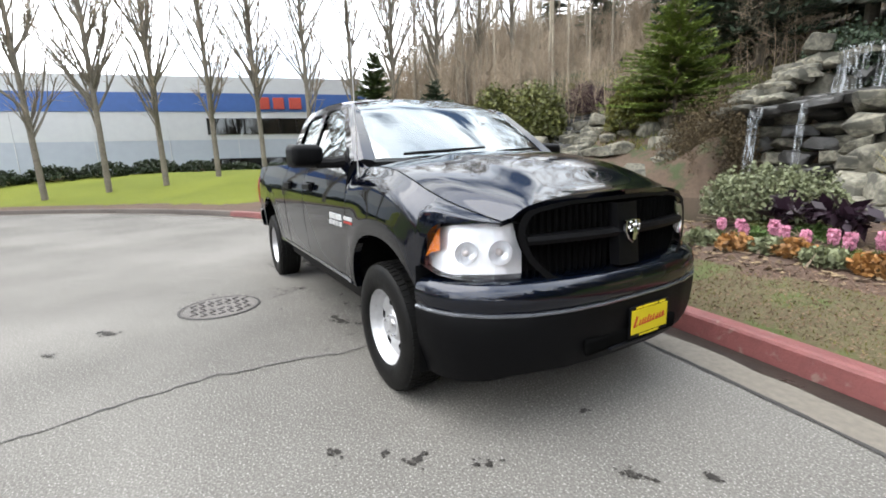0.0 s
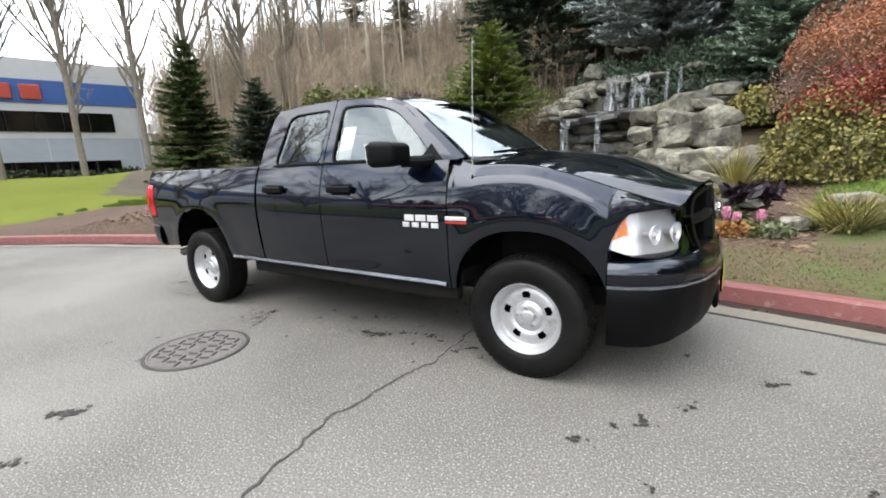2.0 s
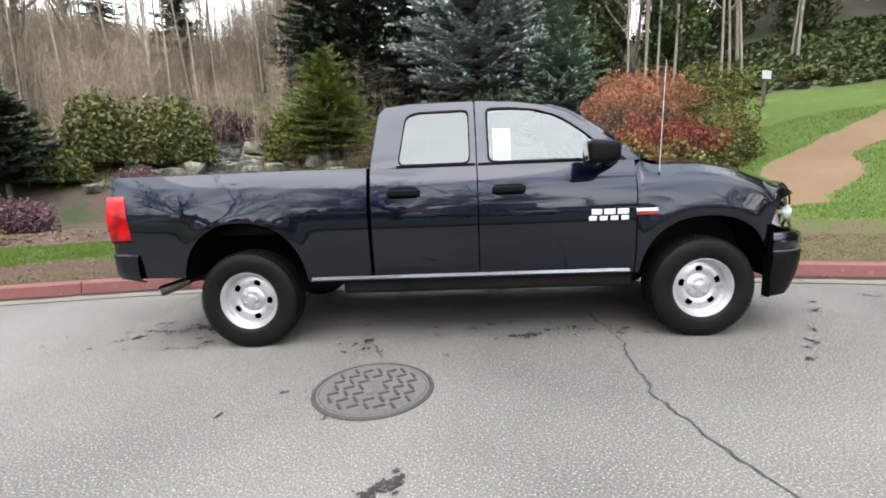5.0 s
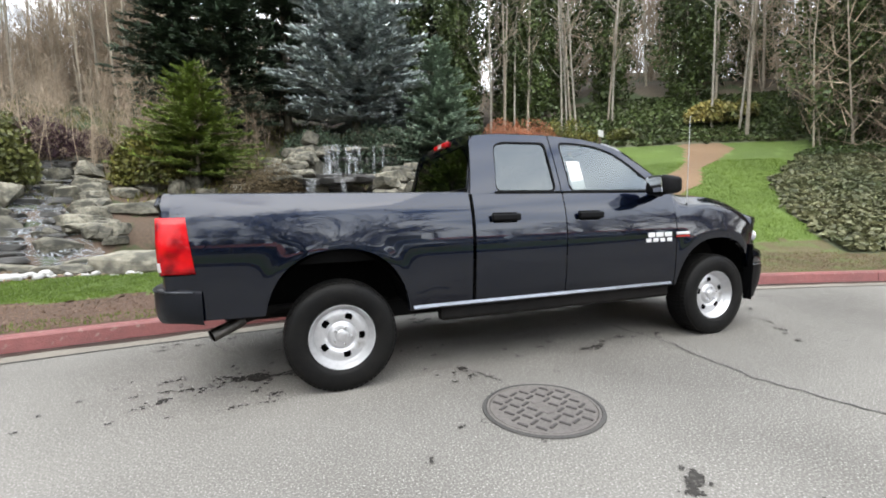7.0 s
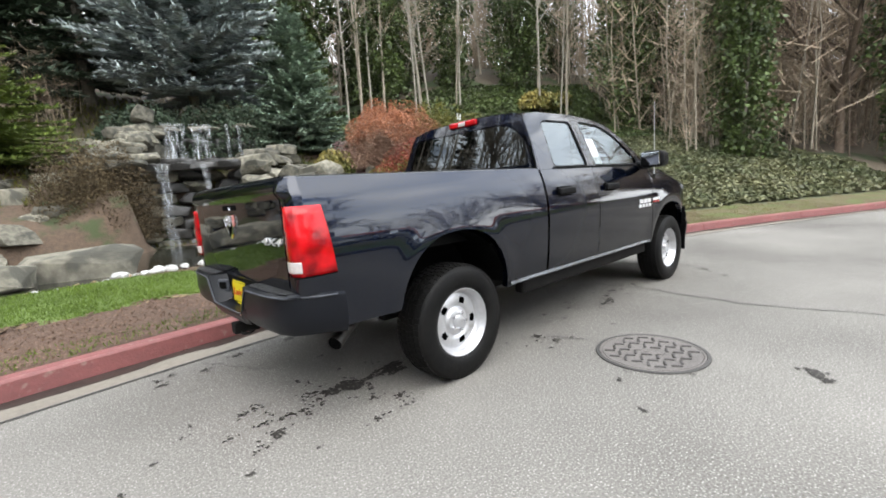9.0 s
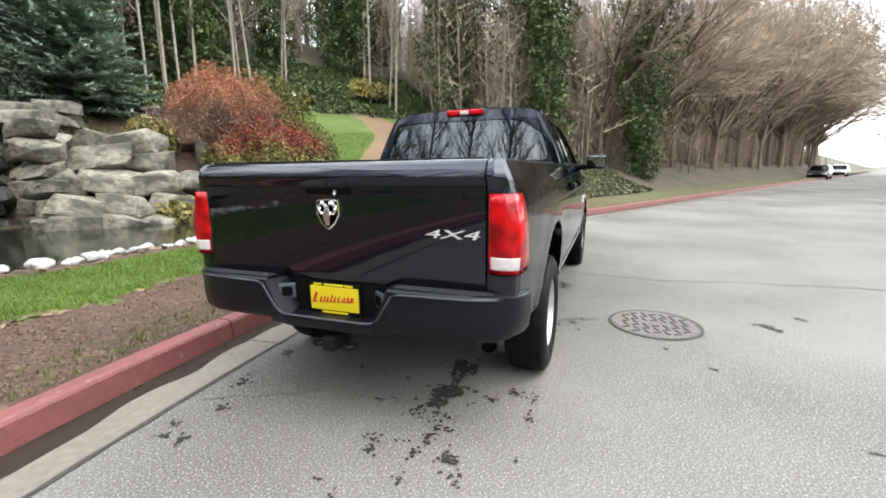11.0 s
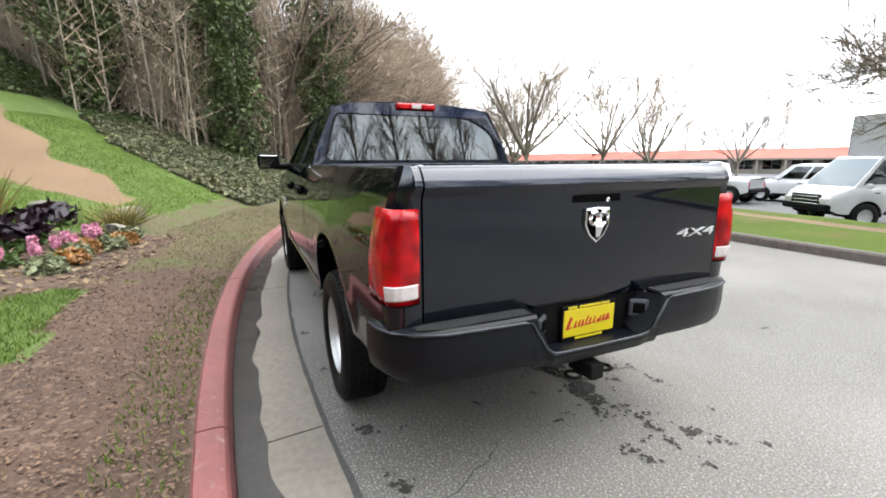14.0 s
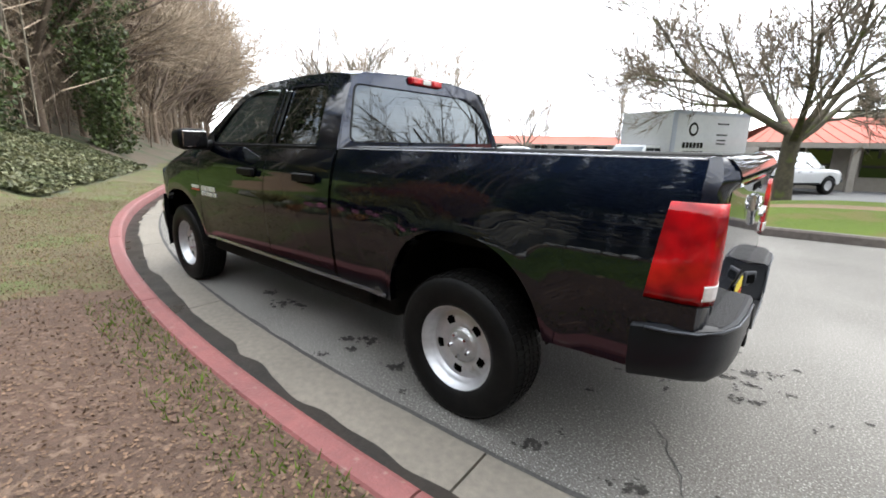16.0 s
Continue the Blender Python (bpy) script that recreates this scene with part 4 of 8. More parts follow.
# flat black box stands for the shade in the handle recess
part("gate_handle", box_bm(0.012, 0.27, 0.034, (-2.872, 0, 1.262), 0.004, 2), M_HOLE, tailgate, "flat black box for the shaded handle recess under the top lip")
part("gate_lock", lathe([(0.001, 0.006), (0.010, 0.005), (0.011, -0.004)], 14, "x", (-2.886, -0.05, 1.255)), M_CHROME, tailgate)
shield("tailgate_badge", truck, (-2.872, 0.0, 1.145), 0.135, -1)
for sgn in (1, -1):
    # corner posts round the lamps, carrying on the tailgate's lip
    rows = []
    for z in (0.64, 0.70, 0.80, 0.895, 1.0, 1.15, 1.255, 1.29, 1.305, 1.318, 1.328, 1.338, 1.36, 1.38, 1.395, 1.404):
        ys = flank(-2.80, z)
        lip = -curve_at([(1.26, 0.0), (1.29, 0.003), (1.305, 0.013), (1.318, 0.023), (1.328, 0.027), (1.338, 0.026), (1.36, 0.017), (1.38, 0.003), (1.395, -0.013), (1.404, -0.03)], z) if z > 1.26 else 0.0
        rows.append([(-2.79, sgn * 0.815, z), (-2.862 + lip, sgn * 0.8172, z), (-2.867 + lip, sgn * 0.822, z), (-2.870 + lip * 0.9, sgn * 0.850, z), (-2.864 + lip * 0.6, sgn * (ys - 0.045), z), (-2.842 + lip * 0.3, sgn * (ys - 0.012), z), (-2.797, sgn * ys, z)])
    rows.append([(min(x + 0.04, -2.78), y * 0.985, 1.406) for x, y, z in rows[-1]])
    sharp(part("bed_corner", grid(rows), M_PAINT, truck), 30)
    def lamp_point(t, u, o):
        """A point of the lamp's skin: t up the lamp, u from the tailgate round to the flank, o proud of it."""
        z = lerp(0.898, 1.252, t)
        front, ys = lerp(-2.668, -2.712, t), flank(-2.80, z)
        line = [(-2.866, 0.826), (-2.878, 0.855), (-2.883, 0.905), (-2.876, ys - 0.032), (-2.855, ys - 0.004), (-2.80, ys + 0.008), (lerp(-2.80, front, 0.5), flank(lerp(-2.80, front, 0.5), z) + 0.007), (front, flank(front, z) + 0.003)]
        k = min(int(u * 7), 6)
        f = u * 7 - k
        x, y = lerp(line[k][0], line[k + 1][0], f), lerp(line[k][1], line[k + 1][1], f)
        swell = 0.010 * math.sin(math.pi * t) * math.sin(math.pi * u) + o
        out = Vector((x + 2.72, y - 0.80)).normalized()
        return x + out.x * swell, sgn * (y + out.y * swell), z

    def lamp_patch(t0, t1, u0, u1, o, k=11, rim=0.012):
        us = np.linspace(u0, u1, k)
        return grid([[lamp_point(t0, u, o - rim) for u in us]] + [[lamp_point(t, u, o) for u in us] for t in np.linspace(t0, t1, 9)] + [[lamp_point(t1, u, o - rim) for u in us]])

    lamp = part("tail_lamp", lamp_patch(0, 1, 0, 1, 0.0, 22), M_RED_LENS, truck, "red wrap-round tail lamp with a clear lower lens", True)
    part("lamp_gasket", grid([[lamp_point(t, u, o) for u in np.linspace(0, 1, 16)] for t, o in ((-0.03, -0.010), (-0.012, 0.001), (0.0, 0.002))]), M_PLASTIC, lamp)
    part("reversing_lens", lamp_patch(0.055, 0.215, 0.06, 0.58, 0.0035, 22, 0.0035), M_CLEAR_LENS, lamp, "clear reversing lens", True)

TAIL = [(-3.035, 0.36), (-3.035, 0.60), (-3.02, 0.76), (-2.975, 0.87), (-2.90, 0.94), (-2.80, 0.975), (-2.64, 0.985)]
def rear_bumper_half(sgn):
    rows = []
    for z, o in ((0.80, -0.16), (0.806, -0.10), (0.806, -0.02), (0.795, -0.004), (0.765, 0.0), (0.68, 0.0), (0.61, -0.012), (0.585, -0.03), (0.575, -0.10)):
        rows.append([(x + (0.0 if abs(x) < 2.7 else (-o * 0.9)), sgn * (y + o * (0.9 if x > -2.95 else 0.2)), z - (0.02 if x > -2.66 else 0)) for x, y in TAIL])
    return grid(rows)
rear_bumper = thing("rear_bumper", Matrix(), "", "")
rear_bumper.parent = truck
for key in ("label", "category"):
    if key in rear_bumper:
        del rear_bumper[key]
for sgn in (1, -1):
    sharp(part("bumper_shell", rear_bumper_half(sgn), M_BUMPER, rear_bumper), 35)
    part("step_pad", grid([[(x, sgn * y, 0.808) for y in np.linspace(0.37, 0.86 - 0.08 * (x < -2.98), 9)] for x in np.linspace(-3.0, -2.885, 5)]), M_TREAD, rear_bumper, "textured step pad")
    # sloping cheek into the plate recess
    sharp(part("recess_cheek", grid([[(-3.035, sgn * 0.36, 0.80), (-2.96, sgn * 0.33, 0.80), (-2.90, sgn * 0.31, 0.80)], [(-3.035, sgn * 0.36, 0.76), (-2.955, sgn * 0.30, 0.74), (-2.90, sgn * 0.29, 0.74)], [(-3.03, sgn * 0.27, 0.605), (-2.95, sgn * 0.24, 0.62), (-2.90, sgn * 0.24, 0.64)]]), M_BUMPER, rear_bumper), 50)
    part("bumper_lower", grid([[(-3.035, sgn * 0.36, 0.78), (-3.035, sgn * 0.36, 0.66), (-3.022, sgn * 0.36, 0.60), (-3.0, sgn * 0.36, 0.56)], [(-3.033, sgn * 0.30, 0.66), (-3.033, sgn * 0.30, 0.64), (-3.022, sgn * 0.30, 0.60), (-3.0, sgn * 0.30, 0.56)], [(-3.03, sgn * 0.26, 0.612), (-3.03, sgn * 0.26, 0.60), (-3.022, sgn * 0.26, 0.585), (-3.0, sgn * 0.26, 0.55)], [(-3.03, 0, 0.612), (-3.03, 0, 0.60), (-3.022, 0, 0.585), (-3.0, 0, 0.55)]]), M_BUMPER, rear_bumper)
part("recess_back", grid([[(-2.90, y, z) for y in (-0.36, 0.36)] for z in (0.62, 0.805)]), M_PLASTIC, rear_bumper)
part("recess_floor", grid([[(x, y, 0.615) for y in (-0.30, 0.30)] for x in (-3.03, -2.89)]), M_BUMPER, rear_bumper)
for sgn in (1, -1):
    part("socket_rim", box_bm(0.02, 0.098, 0.088, (-2.948, sgn * 0.285, 0.725), 0.012, 2, (0, 0, sgn * 40)), M_RIM_GREY, rear_bumper, "grey rim of a trailer socket")
    part("socket", box_bm(0.03, 0.062, 0.055, (-2.950, sgn * 0.285, 0.725), 0.01, 2, (0, 0, sgn * 40)), M_HOLE, rear_bumper, "black trailer socket cover")


def plate(x, y, z, facing, parent):
    """A yellow dealer card in a black frame; its writing is shown as bars."""
    fr = part("plate_frame", box_bm(0.012, 0.318, 0.168, (x, y, z), 0.006), M_PLASTIC, parent, "black plate frame")
    part("plate_card", box_bm(0.006, 0.296, 0.128, (x + facing * 0.006, y, z), 0.003), M_YELLOW, fr, "yellow dealer card with red script bars")
    yy = -0.118
    for w, h in ((0.034, 0.062), (0.02, 0.030), (0.018, 0.034), (0.022, 0.030), (0.018, 0.046), (0.022, 0.030), (0.018, 0.034), (0.012, 0.012), (0.02, 0.028), (0.022, 0.030), (0.034, 0.028)):
        part("script_bar", box_bm(0.003, w * 0.45, h, (x + facing * 0.0098, y + yy * facing, z + h * 0.3 - 0.010 + yy * 0.06), 0.001, 1, (facing * -24, 0, 0)), M_RED_INK, fr)
        part("script_bar", box_bm(0.003, w * 0.9, 0.007, (x + facing * 0.0100, y + yy * facing, z - 0.014 + yy * 0.06), 0.001, 1, (facing * 12, 0, 0)), M_RED_INK, fr)
        yy += w + 0.002
    for dz, ws in ((0.074, ((-0.09, 0.05), (0.0, 0.12), (0.10, 0.05))), (-0.074, ((0.0, 0.16),))):
        for dy, w in ws:
            part("frame_bar", box_bm(0.003, w, 0.011, (x + facing * 0.0075, y + dy, z + dz), 0.001), M_YELLOW, fr)


rim = [(-2.70, 0.985, 0.785), (-2.80, 0.977, 0.788), (-2.90, 0.943, 0.790), (-2.978, 0.872, 0.790), (-3.024, 0.76, 0.790), (-3.038, 0.60, 0.790), (-3.038, 0.42, 0.788), (-3.038, 0.385, 0.775), (-3.038, 0.31, 0.655), (-3.038, 0.27, 0.628), (-3.038, 0.22, 0.622), (-3.038, 0.0, 0.621)]
# edge line in a lighter grey than the bumper shell
part("bumper_rim", tube(rim + [(x, -y, z) for x, y, z in reversed(rim[:-1])], 0.0065, 6), M_RIM_GREY, rear_bumper, "lighter grey rim along the bumper edge", True)
for piece in rear_bumper.children:
    for v in piece.data.vertices:
        v.co.x = -2.64 + (v.co.x + 2.64) * 0.83
plate(-2.868, 0.0, 0.700, -1, truck)
plate(2.812, 0.085, 0.525, 1, truck)
part("hitch_receiver", box_bm(0.16, 0.075, 0.075, (-2.87, 0, 0.475), 0.008), M_DARK, truck, "black tow hitch receiver")
part("hitch_bar", box_bm(0.06, 0.9, 0.06, (-2.72, 0, 0.545), 0.01), M_DARK, truck)
for sgn in (1, -1):
    part("chain_loop", lathe([(0.035 + 0.008 * math.cos(a), 0.008 * math.sin(a)) for a in np.linspace(0, 6.283, 9)], 16, "z", (-2.89, sgn * 0.09, 0.455)), M_DARK, truck)
part("exhaust_pipe", tube([(-1.2, -0.50, 0.56), (-2.25, -0.60, 0.56), (-2.46, -0.68, 0.52)], 0.034, 12), M_DARK, truck, "", True)
part("exhaust_tip", tube([(-2.44, -0.67, 0.515), (-2.54, -0.72, 0.478), (-2.635, -0.775, 0.445)], [0.038, 0.042, 0.045], 18, False), M_DULL, truck, "dull steel exhaust tip", True)
part("exhaust_bore", tube([(-2.44, -0.67, 0.515), (-2.54, -0.72, 0.478), (-2.63, -0.772, 0.447)], [0.034, 0.038, 0.041], 18), M_HOLE, truck)

# bed: rails, liner box
for sgn in (1, -1):
    part("bed_rail", grid([[(x, sgn * min(y, flank(x, 1.39) - o), z) for y, o, z in ((2, 0.050, 1.394), (2, 0.042, 1.402), (2, 0.050, 1.407), (0.80, 0, 1.404), (0.775, 0, 1.39), (0.77, 0, 1.33), (0.775, 0, 0.90))] for x in np.linspace(-2.83, -0.79, 14)]), M_PLASTIC, truck, "black bed rail cap")
for sgn in (1, -1):
    part("bed_shoulder", grid([[(x, sgn * (flank(x, 1.395) - o), z) for o, z in ((0.0, 1.392), (0.004, 1.397), (0.014, 1.400), (0.055, 1.401))] for x in np.linspace(-2.80, -0.785, 14)]), M_PAINT, truck, "", True)
part("bed_floor", grid([[(x, y, 0.90 + 0.012 * (k % 2)) for k, y in enumerate(np.linspace(-0.775, 0.775, 32))] for x in (-2.84, -0.79)]), M_PLASTIC, truck)
part("bed_bulkhead", box_bm(0.04, 1.60, 0.52, (-0.80, 0, 1.15), 0.01), M_PAINT, truck)
part("gate_cap", box_bm(0.035, 1.58, 0.008, (-2.805, 0, 1.408), 0.003), M_PLASTIC, truck)
part("gate_inner", box_bm(0.02, 1.58, 0.5, (-2.81, 0, 1.15), 0.005), M_PLASTIC, truck)

# underside; rails, sills, tank, gearbox and shaft are added to block light beneath
part("chassis", box_bm(5.0, 0.95, 0.20, (-0.1, 0, 0.56), 0.03), M_DARK, truck)
for sgn in (1, -1):
    part("frame_rail", box_bm(4.3, 0.09, 0.17, (0.05, sgn * 0.46, 0.475), 0.015), M_DARK, truck)
    part("inner_sill", box_bm(2.3, 0.10, 0.14, (0.12, sgn * 0.86, 0.475), 0.03), M_DARK, truck)
part("fuel_tank", box_bm(1.3, 0.42, 0.22, (-0.55, 0.62, 0.45), 0.05, 3), M_DARK, truck, "black fuel tank added to darken the underside")
part("gearbox", box_bm(1.0, 0.40, 0.26, (0.75, 0, 0.42), 0.08, 3), M_DARK, truck)
part("drive_shaft", tube([(0.3, 0, 0.44), (-1.7, 0, 0.40)], 0.045, 10), M_DARK, truck, "", True)
part("cab_floor", box_bm(2.1, 1.78, 0.14, (0.25, 0, 0.60), 0.02), M_DARK, truck)
part("bed_underside", box_bm(2.05, 1.0, 0.10, (-1.82, 0, 0.83), 0.02), M_DARK, truck)
for sgn in (1, -1):
    part("gap_filler", box_bm(0.03, 0.04, 0.83, (-0.77, sgn * 0.90, 0.97)), M_HOLE, truck)
part("engine_block", box_bm(1.1, 1.2, 0.5, (2.0, 0, 0.85), 0.05), M_DARK, truck)
for ax in (AXLE_F, AXLE_R):
    part("axle", tube([(ax, -0.75, 0.40), (ax, 0.75, 0.40)], 0.05, 10), M_DARK, truck)
part("differential", lathe([(0.001, -0.14), (0.09, -0.12), (0.15, 0.0), (0.09, 0.12), (0.001, 0.14)], 18, "x", (AXLE_R, 0, 0.40)), M_DARK, truck, "", True)

# mirrors, aerial
for sgn in (1, -1):
    mirror_bm = box_bm(0.22, 0.235, 0.175, (0, 0, 0), 0.045, 4)
    for v in mirror_bm.verts:
        k = (v.co.x + 0.11) / 0.22
        v.co.z *= 1 - 0.22 * k
        v.co.y *= 1 - 0.10 * k
    bmesh.ops.translate(mirror_bm, vec=(0.935, sgn * 1.150, 1.438), verts=mirror_bm.verts)
    mirror = part("door_mirror", mirror_bm, M_PLASTIC, truck, "large black door mirror")
    sharp(mirror, 40)
    part("mirror_arm", tube([(1.10, sgn * 0.90, 1.392), (1.05, sgn * 0.98, 1.382), (0.98, sgn * 1.08, 1.388)], [0.046, 0.040, 0.040], 10), M_PLASTIC, mirror)
    part("mirror_glass", box_bm(0.006, 0.185, 0.125, (0.823, sgn * 1.150, 1.440), 0.002, 1, (0, -6, sgn * 6)), M_CHROME, mirror, "mirror glass")
    part("mirror_sail", fill([Vector((1.0, 1.388, 0)), Vector((1.20, 1.388, 0)), Vector((1.09, 1.50, 0))], lambda p: (p[0], sgn * (cab_y(p[1]) + 0.006), p[1])), M_PLASTIC, mirror)
part("aerial_mast", tube([(1.43, -0.945, 1.20), (1.44, -0.945, 1.6), (1.455, -0.945, 2.09)], [0.004, 0.0032, 0.0022], 6), M_STEEL, truck, "thin steel aerial")
part("aerial_base", lathe([(0.001, 0.09), (0.007, 0.08), (0.010, 0.03), (0.018, -0.01), (0.020, -0.03)], 12, "z", (1.43, -0.945, 1.20)), M_PLASTIC, truck, "", True)

# model badges on the doors as plain chrome shapes
for sgn in (1, -1):
    y = lambda x, z: sgn * (flank(x, z) + 0.004)
    for k, (x, w) in enumerate(((0.955, 0.078), (1.05, 0.085), (1.15, 0.085))):
        part("badge_letter", box_bm(w, 0.007, 0.042, (x, y(x, 1.0), 1.005), 0.003), M_BADGE, truck)
    for x in (0.925, 1.005, 1.085, 1.165):
        part("badge_letter", box_bm(0.058, 0.007, 0.034, (x, y(x, 0.955), 0.957), 0.003), M_BADGE, truck)
    part("engine_badge", box_bm(0.16, 0.007, 0.026, (1.328, y(1.328, 1.0), 1.010), 0.003), M_BADGE, truck)
    part("engine_badge", box_bm(0.16, 0.007, 0.014, (1.328, y(1.328, 0.98), 0.983), 0.002), M_RED_INK, truck)


def lettering(text, size, depth):
    cu = bpy.data.curves.new("lettering", "FONT")
    cu.body, cu.size, cu.extrude, cu.align_x, cu.align_y = text, size, depth, "CENTER", "CENTER"
    ob = bpy.data.objects.new("lettering", cu)
    scene.collection.objects.link(ob)
    me = bpy.data.meshes.new_from_object(ob.evaluated_get(bpy.context.evaluated_depsgraph_get()))
    bpy.data.objects.remove(ob)
    return me


badge_mesh = lettering("4X4", 0.092, 0.004)
badge_mesh.transform(Matrix.Translation((-2.878, -0.662, 1.066)) @ Euler((radians(90), 0, radians(-90))).to_matrix().to_4x4() @ Matrix(((1.7, 0.30, 0, 0), (0, 0.62, 0, 0), (0, 0, 1, 0), (0, 0, 0, 1))))
part("drive_badge", badge_mesh, M_BADGE, truck, "chrome letters reading 4X4")

# cab inside
part("dashboard", box_bm(0.42, 1.55, 0.30, (1.32, 0, 1.22), 0.08, 4), M_CLOTH, truck)
part("headliner", grid([[(x, y, 1.80 + 0.03 * (1 - (y / 0.66) ** 2)) for y in np.linspace(-0.66, 0.66, 7)] for x in (-0.58, 0.60)]), M_CLOTH, truck)
for yy in (-0.42, 0.42):
    seat = part("seat", box_bm(0.50, 0.52, 0.16, (0.45, yy, 1.02), 0.05, 3), M_CLOTH, truck, "grey cloth seat")
    part("seat_back", box_bm(0.16, 0.50, 0.58, (0.16, yy, 1.34), 0.06, 3, (0, -12, 0)), M_CLOTH, seat)
    part("head_rest", box_bm(0.10, 0.26, 0.17, (0.10, yy, 1.70), 0.04, 3), M_CLOTH, seat)
part("rear_bench", box_bm(0.18, 1.4, 0.62, (-0.52, 0, 1.26), 0.06, 3), M_CLOTH, truck)
wheel_ring = part("steering_wheel", lathe([(0.185 + 0.016 * math.cos(a), 0.016 * math.sin(a)) for a in np.linspace(0, 6.283, 9)], 32, "x"), M_PLASTIC, truck, "", True)
wheel_ring.matrix_local = pose(0.92, 0.42, 1.34, 0, 22, 0)
part("steering_hub", box_bm(0.05, 0.16, 0.10, (0.93, 0.42, 1.335), 0.02, 2), M_PLASTIC, truck)
part("window_sticker", grid([[(x, -(cab_y(z) - 0.020), z) for x in (0.20, 0.335)] for z in np.linspace(1.42, 1.67, 4)]), M_PAPER, truck, "white paper price sticker")
part("window_sticker", grid([[screen(u, v) for v in (-0.62, -0.42)] for u in (0.80, 0.88)]), M_PAPER, truck, "white paper on the windscreen")

# wheels
def tyre_mesh():
    prof = [(0.232, -0.098), (0.238, -0.115), (0.27, -0.131), (0.32, -0.134), (0.362, -0.128), (0.386, -0.112), (0.395, -0.090), (0.399, -0.05), (0.400, 0.0), (0.399, 0.05), (0.395, 0.090), (0.386, 0.112), (0.362, 0.128), (0.32, 0.134), (0.27, 0.131), (0.238, 0.115), (0.232, 0.098), (0.225, 0.0)]
    return lathe(prof, 72, "y", closed=True)


def tread_mesh():
    verts, faces = [], []
    n = 64
    for k in range(n):
        a0 = 2 * math.pi * k / n
        for row, (y0, y1, sh) in enumerate(((-0.108, -0.070, 0.0), (-0.060, -0.022, 0.3), (-0.014, 0.014, 0.55), (0.022, 0.060, 0.3), (0.070, 0.108, 0.0))):
            lo, hi = a0 + sh * 2 * math.pi / n, a0 + (sh + 0.72) * 2 * math.pi / n
            o = len(verts)
            for r in (0.393, 0.4045):
                for yy in (y0, y1):
                    rr = r - 0.008 * (abs(yy) > 0.1)
                    for a in (lo, hi):
                        verts.append((rr * math.cos(a), yy, rr * math.sin(a)))
            faces += [(o + 4, o + 5, o + 7, o + 6), (o, o + 1, o + 5, o + 4), (o + 2, o + 6, o + 7, o + 3), (o, o + 4, o + 6, o + 2), (o + 1, o + 3, o + 7, o + 5)]
    return raw(verts, faces)


def rim_mesh():
    """A pressed steel wheel with five slots; outer face towards -y."""
    prof = [(0.230, -0.085), (0.241, -0.104), (0.240, -0.112), (0.233, -0.113), (0.227, -0.104), (0.221, -0.088), (0.214, -0.082), (0.209, -0.066), (0.203, -0.052), (0.195, -0.042), (0.186, -0.042), (0.178, -0.047), (0.170, -0.050), (0.162, -0.052), (0.156, -0.053), (0.150, -0.054), (0.144, -0.054), (0.138, -0.054), (0.132, -0.053), (0.126, -0.052), (0.120, -0.050), (0.110, -0.044), (0.102, -0.040), (0.094, -0.044), (0.087, -0.056), (0.078, -0.060), (0.048, -0.060), (0.044, -0.070), (0.038, -0.074), (0.001, -0.075)]
    seg = 100
    verts, faces = [], []
    for r, o in prof:
        for k in range(seg):
            a = 2 * math.pi * k / seg
            verts.append((r * math.cos(a), o, r * math.sin(a)))
    for i in range(len(prof) - 1):
        for k in range(seg):
            rm = (prof[i][0] + prof[i + 1][0]) / 2
            u = ((k + 0.5) / seg * 5) % 1 - 0.5
            arc = u / 5 * 2 * math.pi * rm
            if ((arc / 0.0275) ** 4 + ((rm - 0.146) / 0.021) ** 4) < 1:
                continue
            a, b = i * seg + k, i * seg + (k + 1) % seg
            faces.append((a, b, b + seg, a + seg))
    return raw(verts, faces)


def wheel(parent):
    w = new("wheel")
    w.empty_display_size = 0.1
    w.parent = parent
    t = part("tyre", tyre_mesh(), M_RUBBER, w, "black all-terrain tyre", True)
    part("tread", tread_mesh(), M_RUBBER, w)
    sharp(part("rim", rim_mesh(), M_STEEL, w, "silver steel rim with five slots"), 50)
    part("drum", lathe([(0.205, 0.01), (0.19, -0.008), (0.001, -0.008)], 40, "y"), M_HOLE, w)
    for k in range(5):
        a = 2 * math.pi * (k + 0.5) / 5
        nut = bmesh.new()
        bmesh.ops.create_cone(nut, cap_ends=True, segments=6, radius1=0.0125, radius2=0.010, depth=0.030,
                              matrix=Matrix.Translation((0.063 * math.cos(a), -0.068, 0.063 * math.sin(a))) @ Matrix.Rotation(radians(90), 4, "X"))
        part("lug_nut", nut, M_CHROME, w)
    return w


first = wheel(truck)
first.scale = (TYRE_R / 0.40, 1.0, TYRE_R / 0.40)
first.matrix_local = pose(AXLE_F, -WHEEL_Y, TYRE_R - 0.004, 0, 14, 0) @ Matrix.Diagonal((TYRE_R / 0.40, 1.0, TYRE_R / 0.40, 1))
for ax, side, spin in ((AXLE_R, -1, 40), (AXLE_F, 1, 5), (AXLE_R, 1, 61)):
    copy_thing(first, pose(ax, side * WHEEL_Y, TYRE_R - 0.004, 0, spin, 0 if side < 0 else 180)).parent = truck

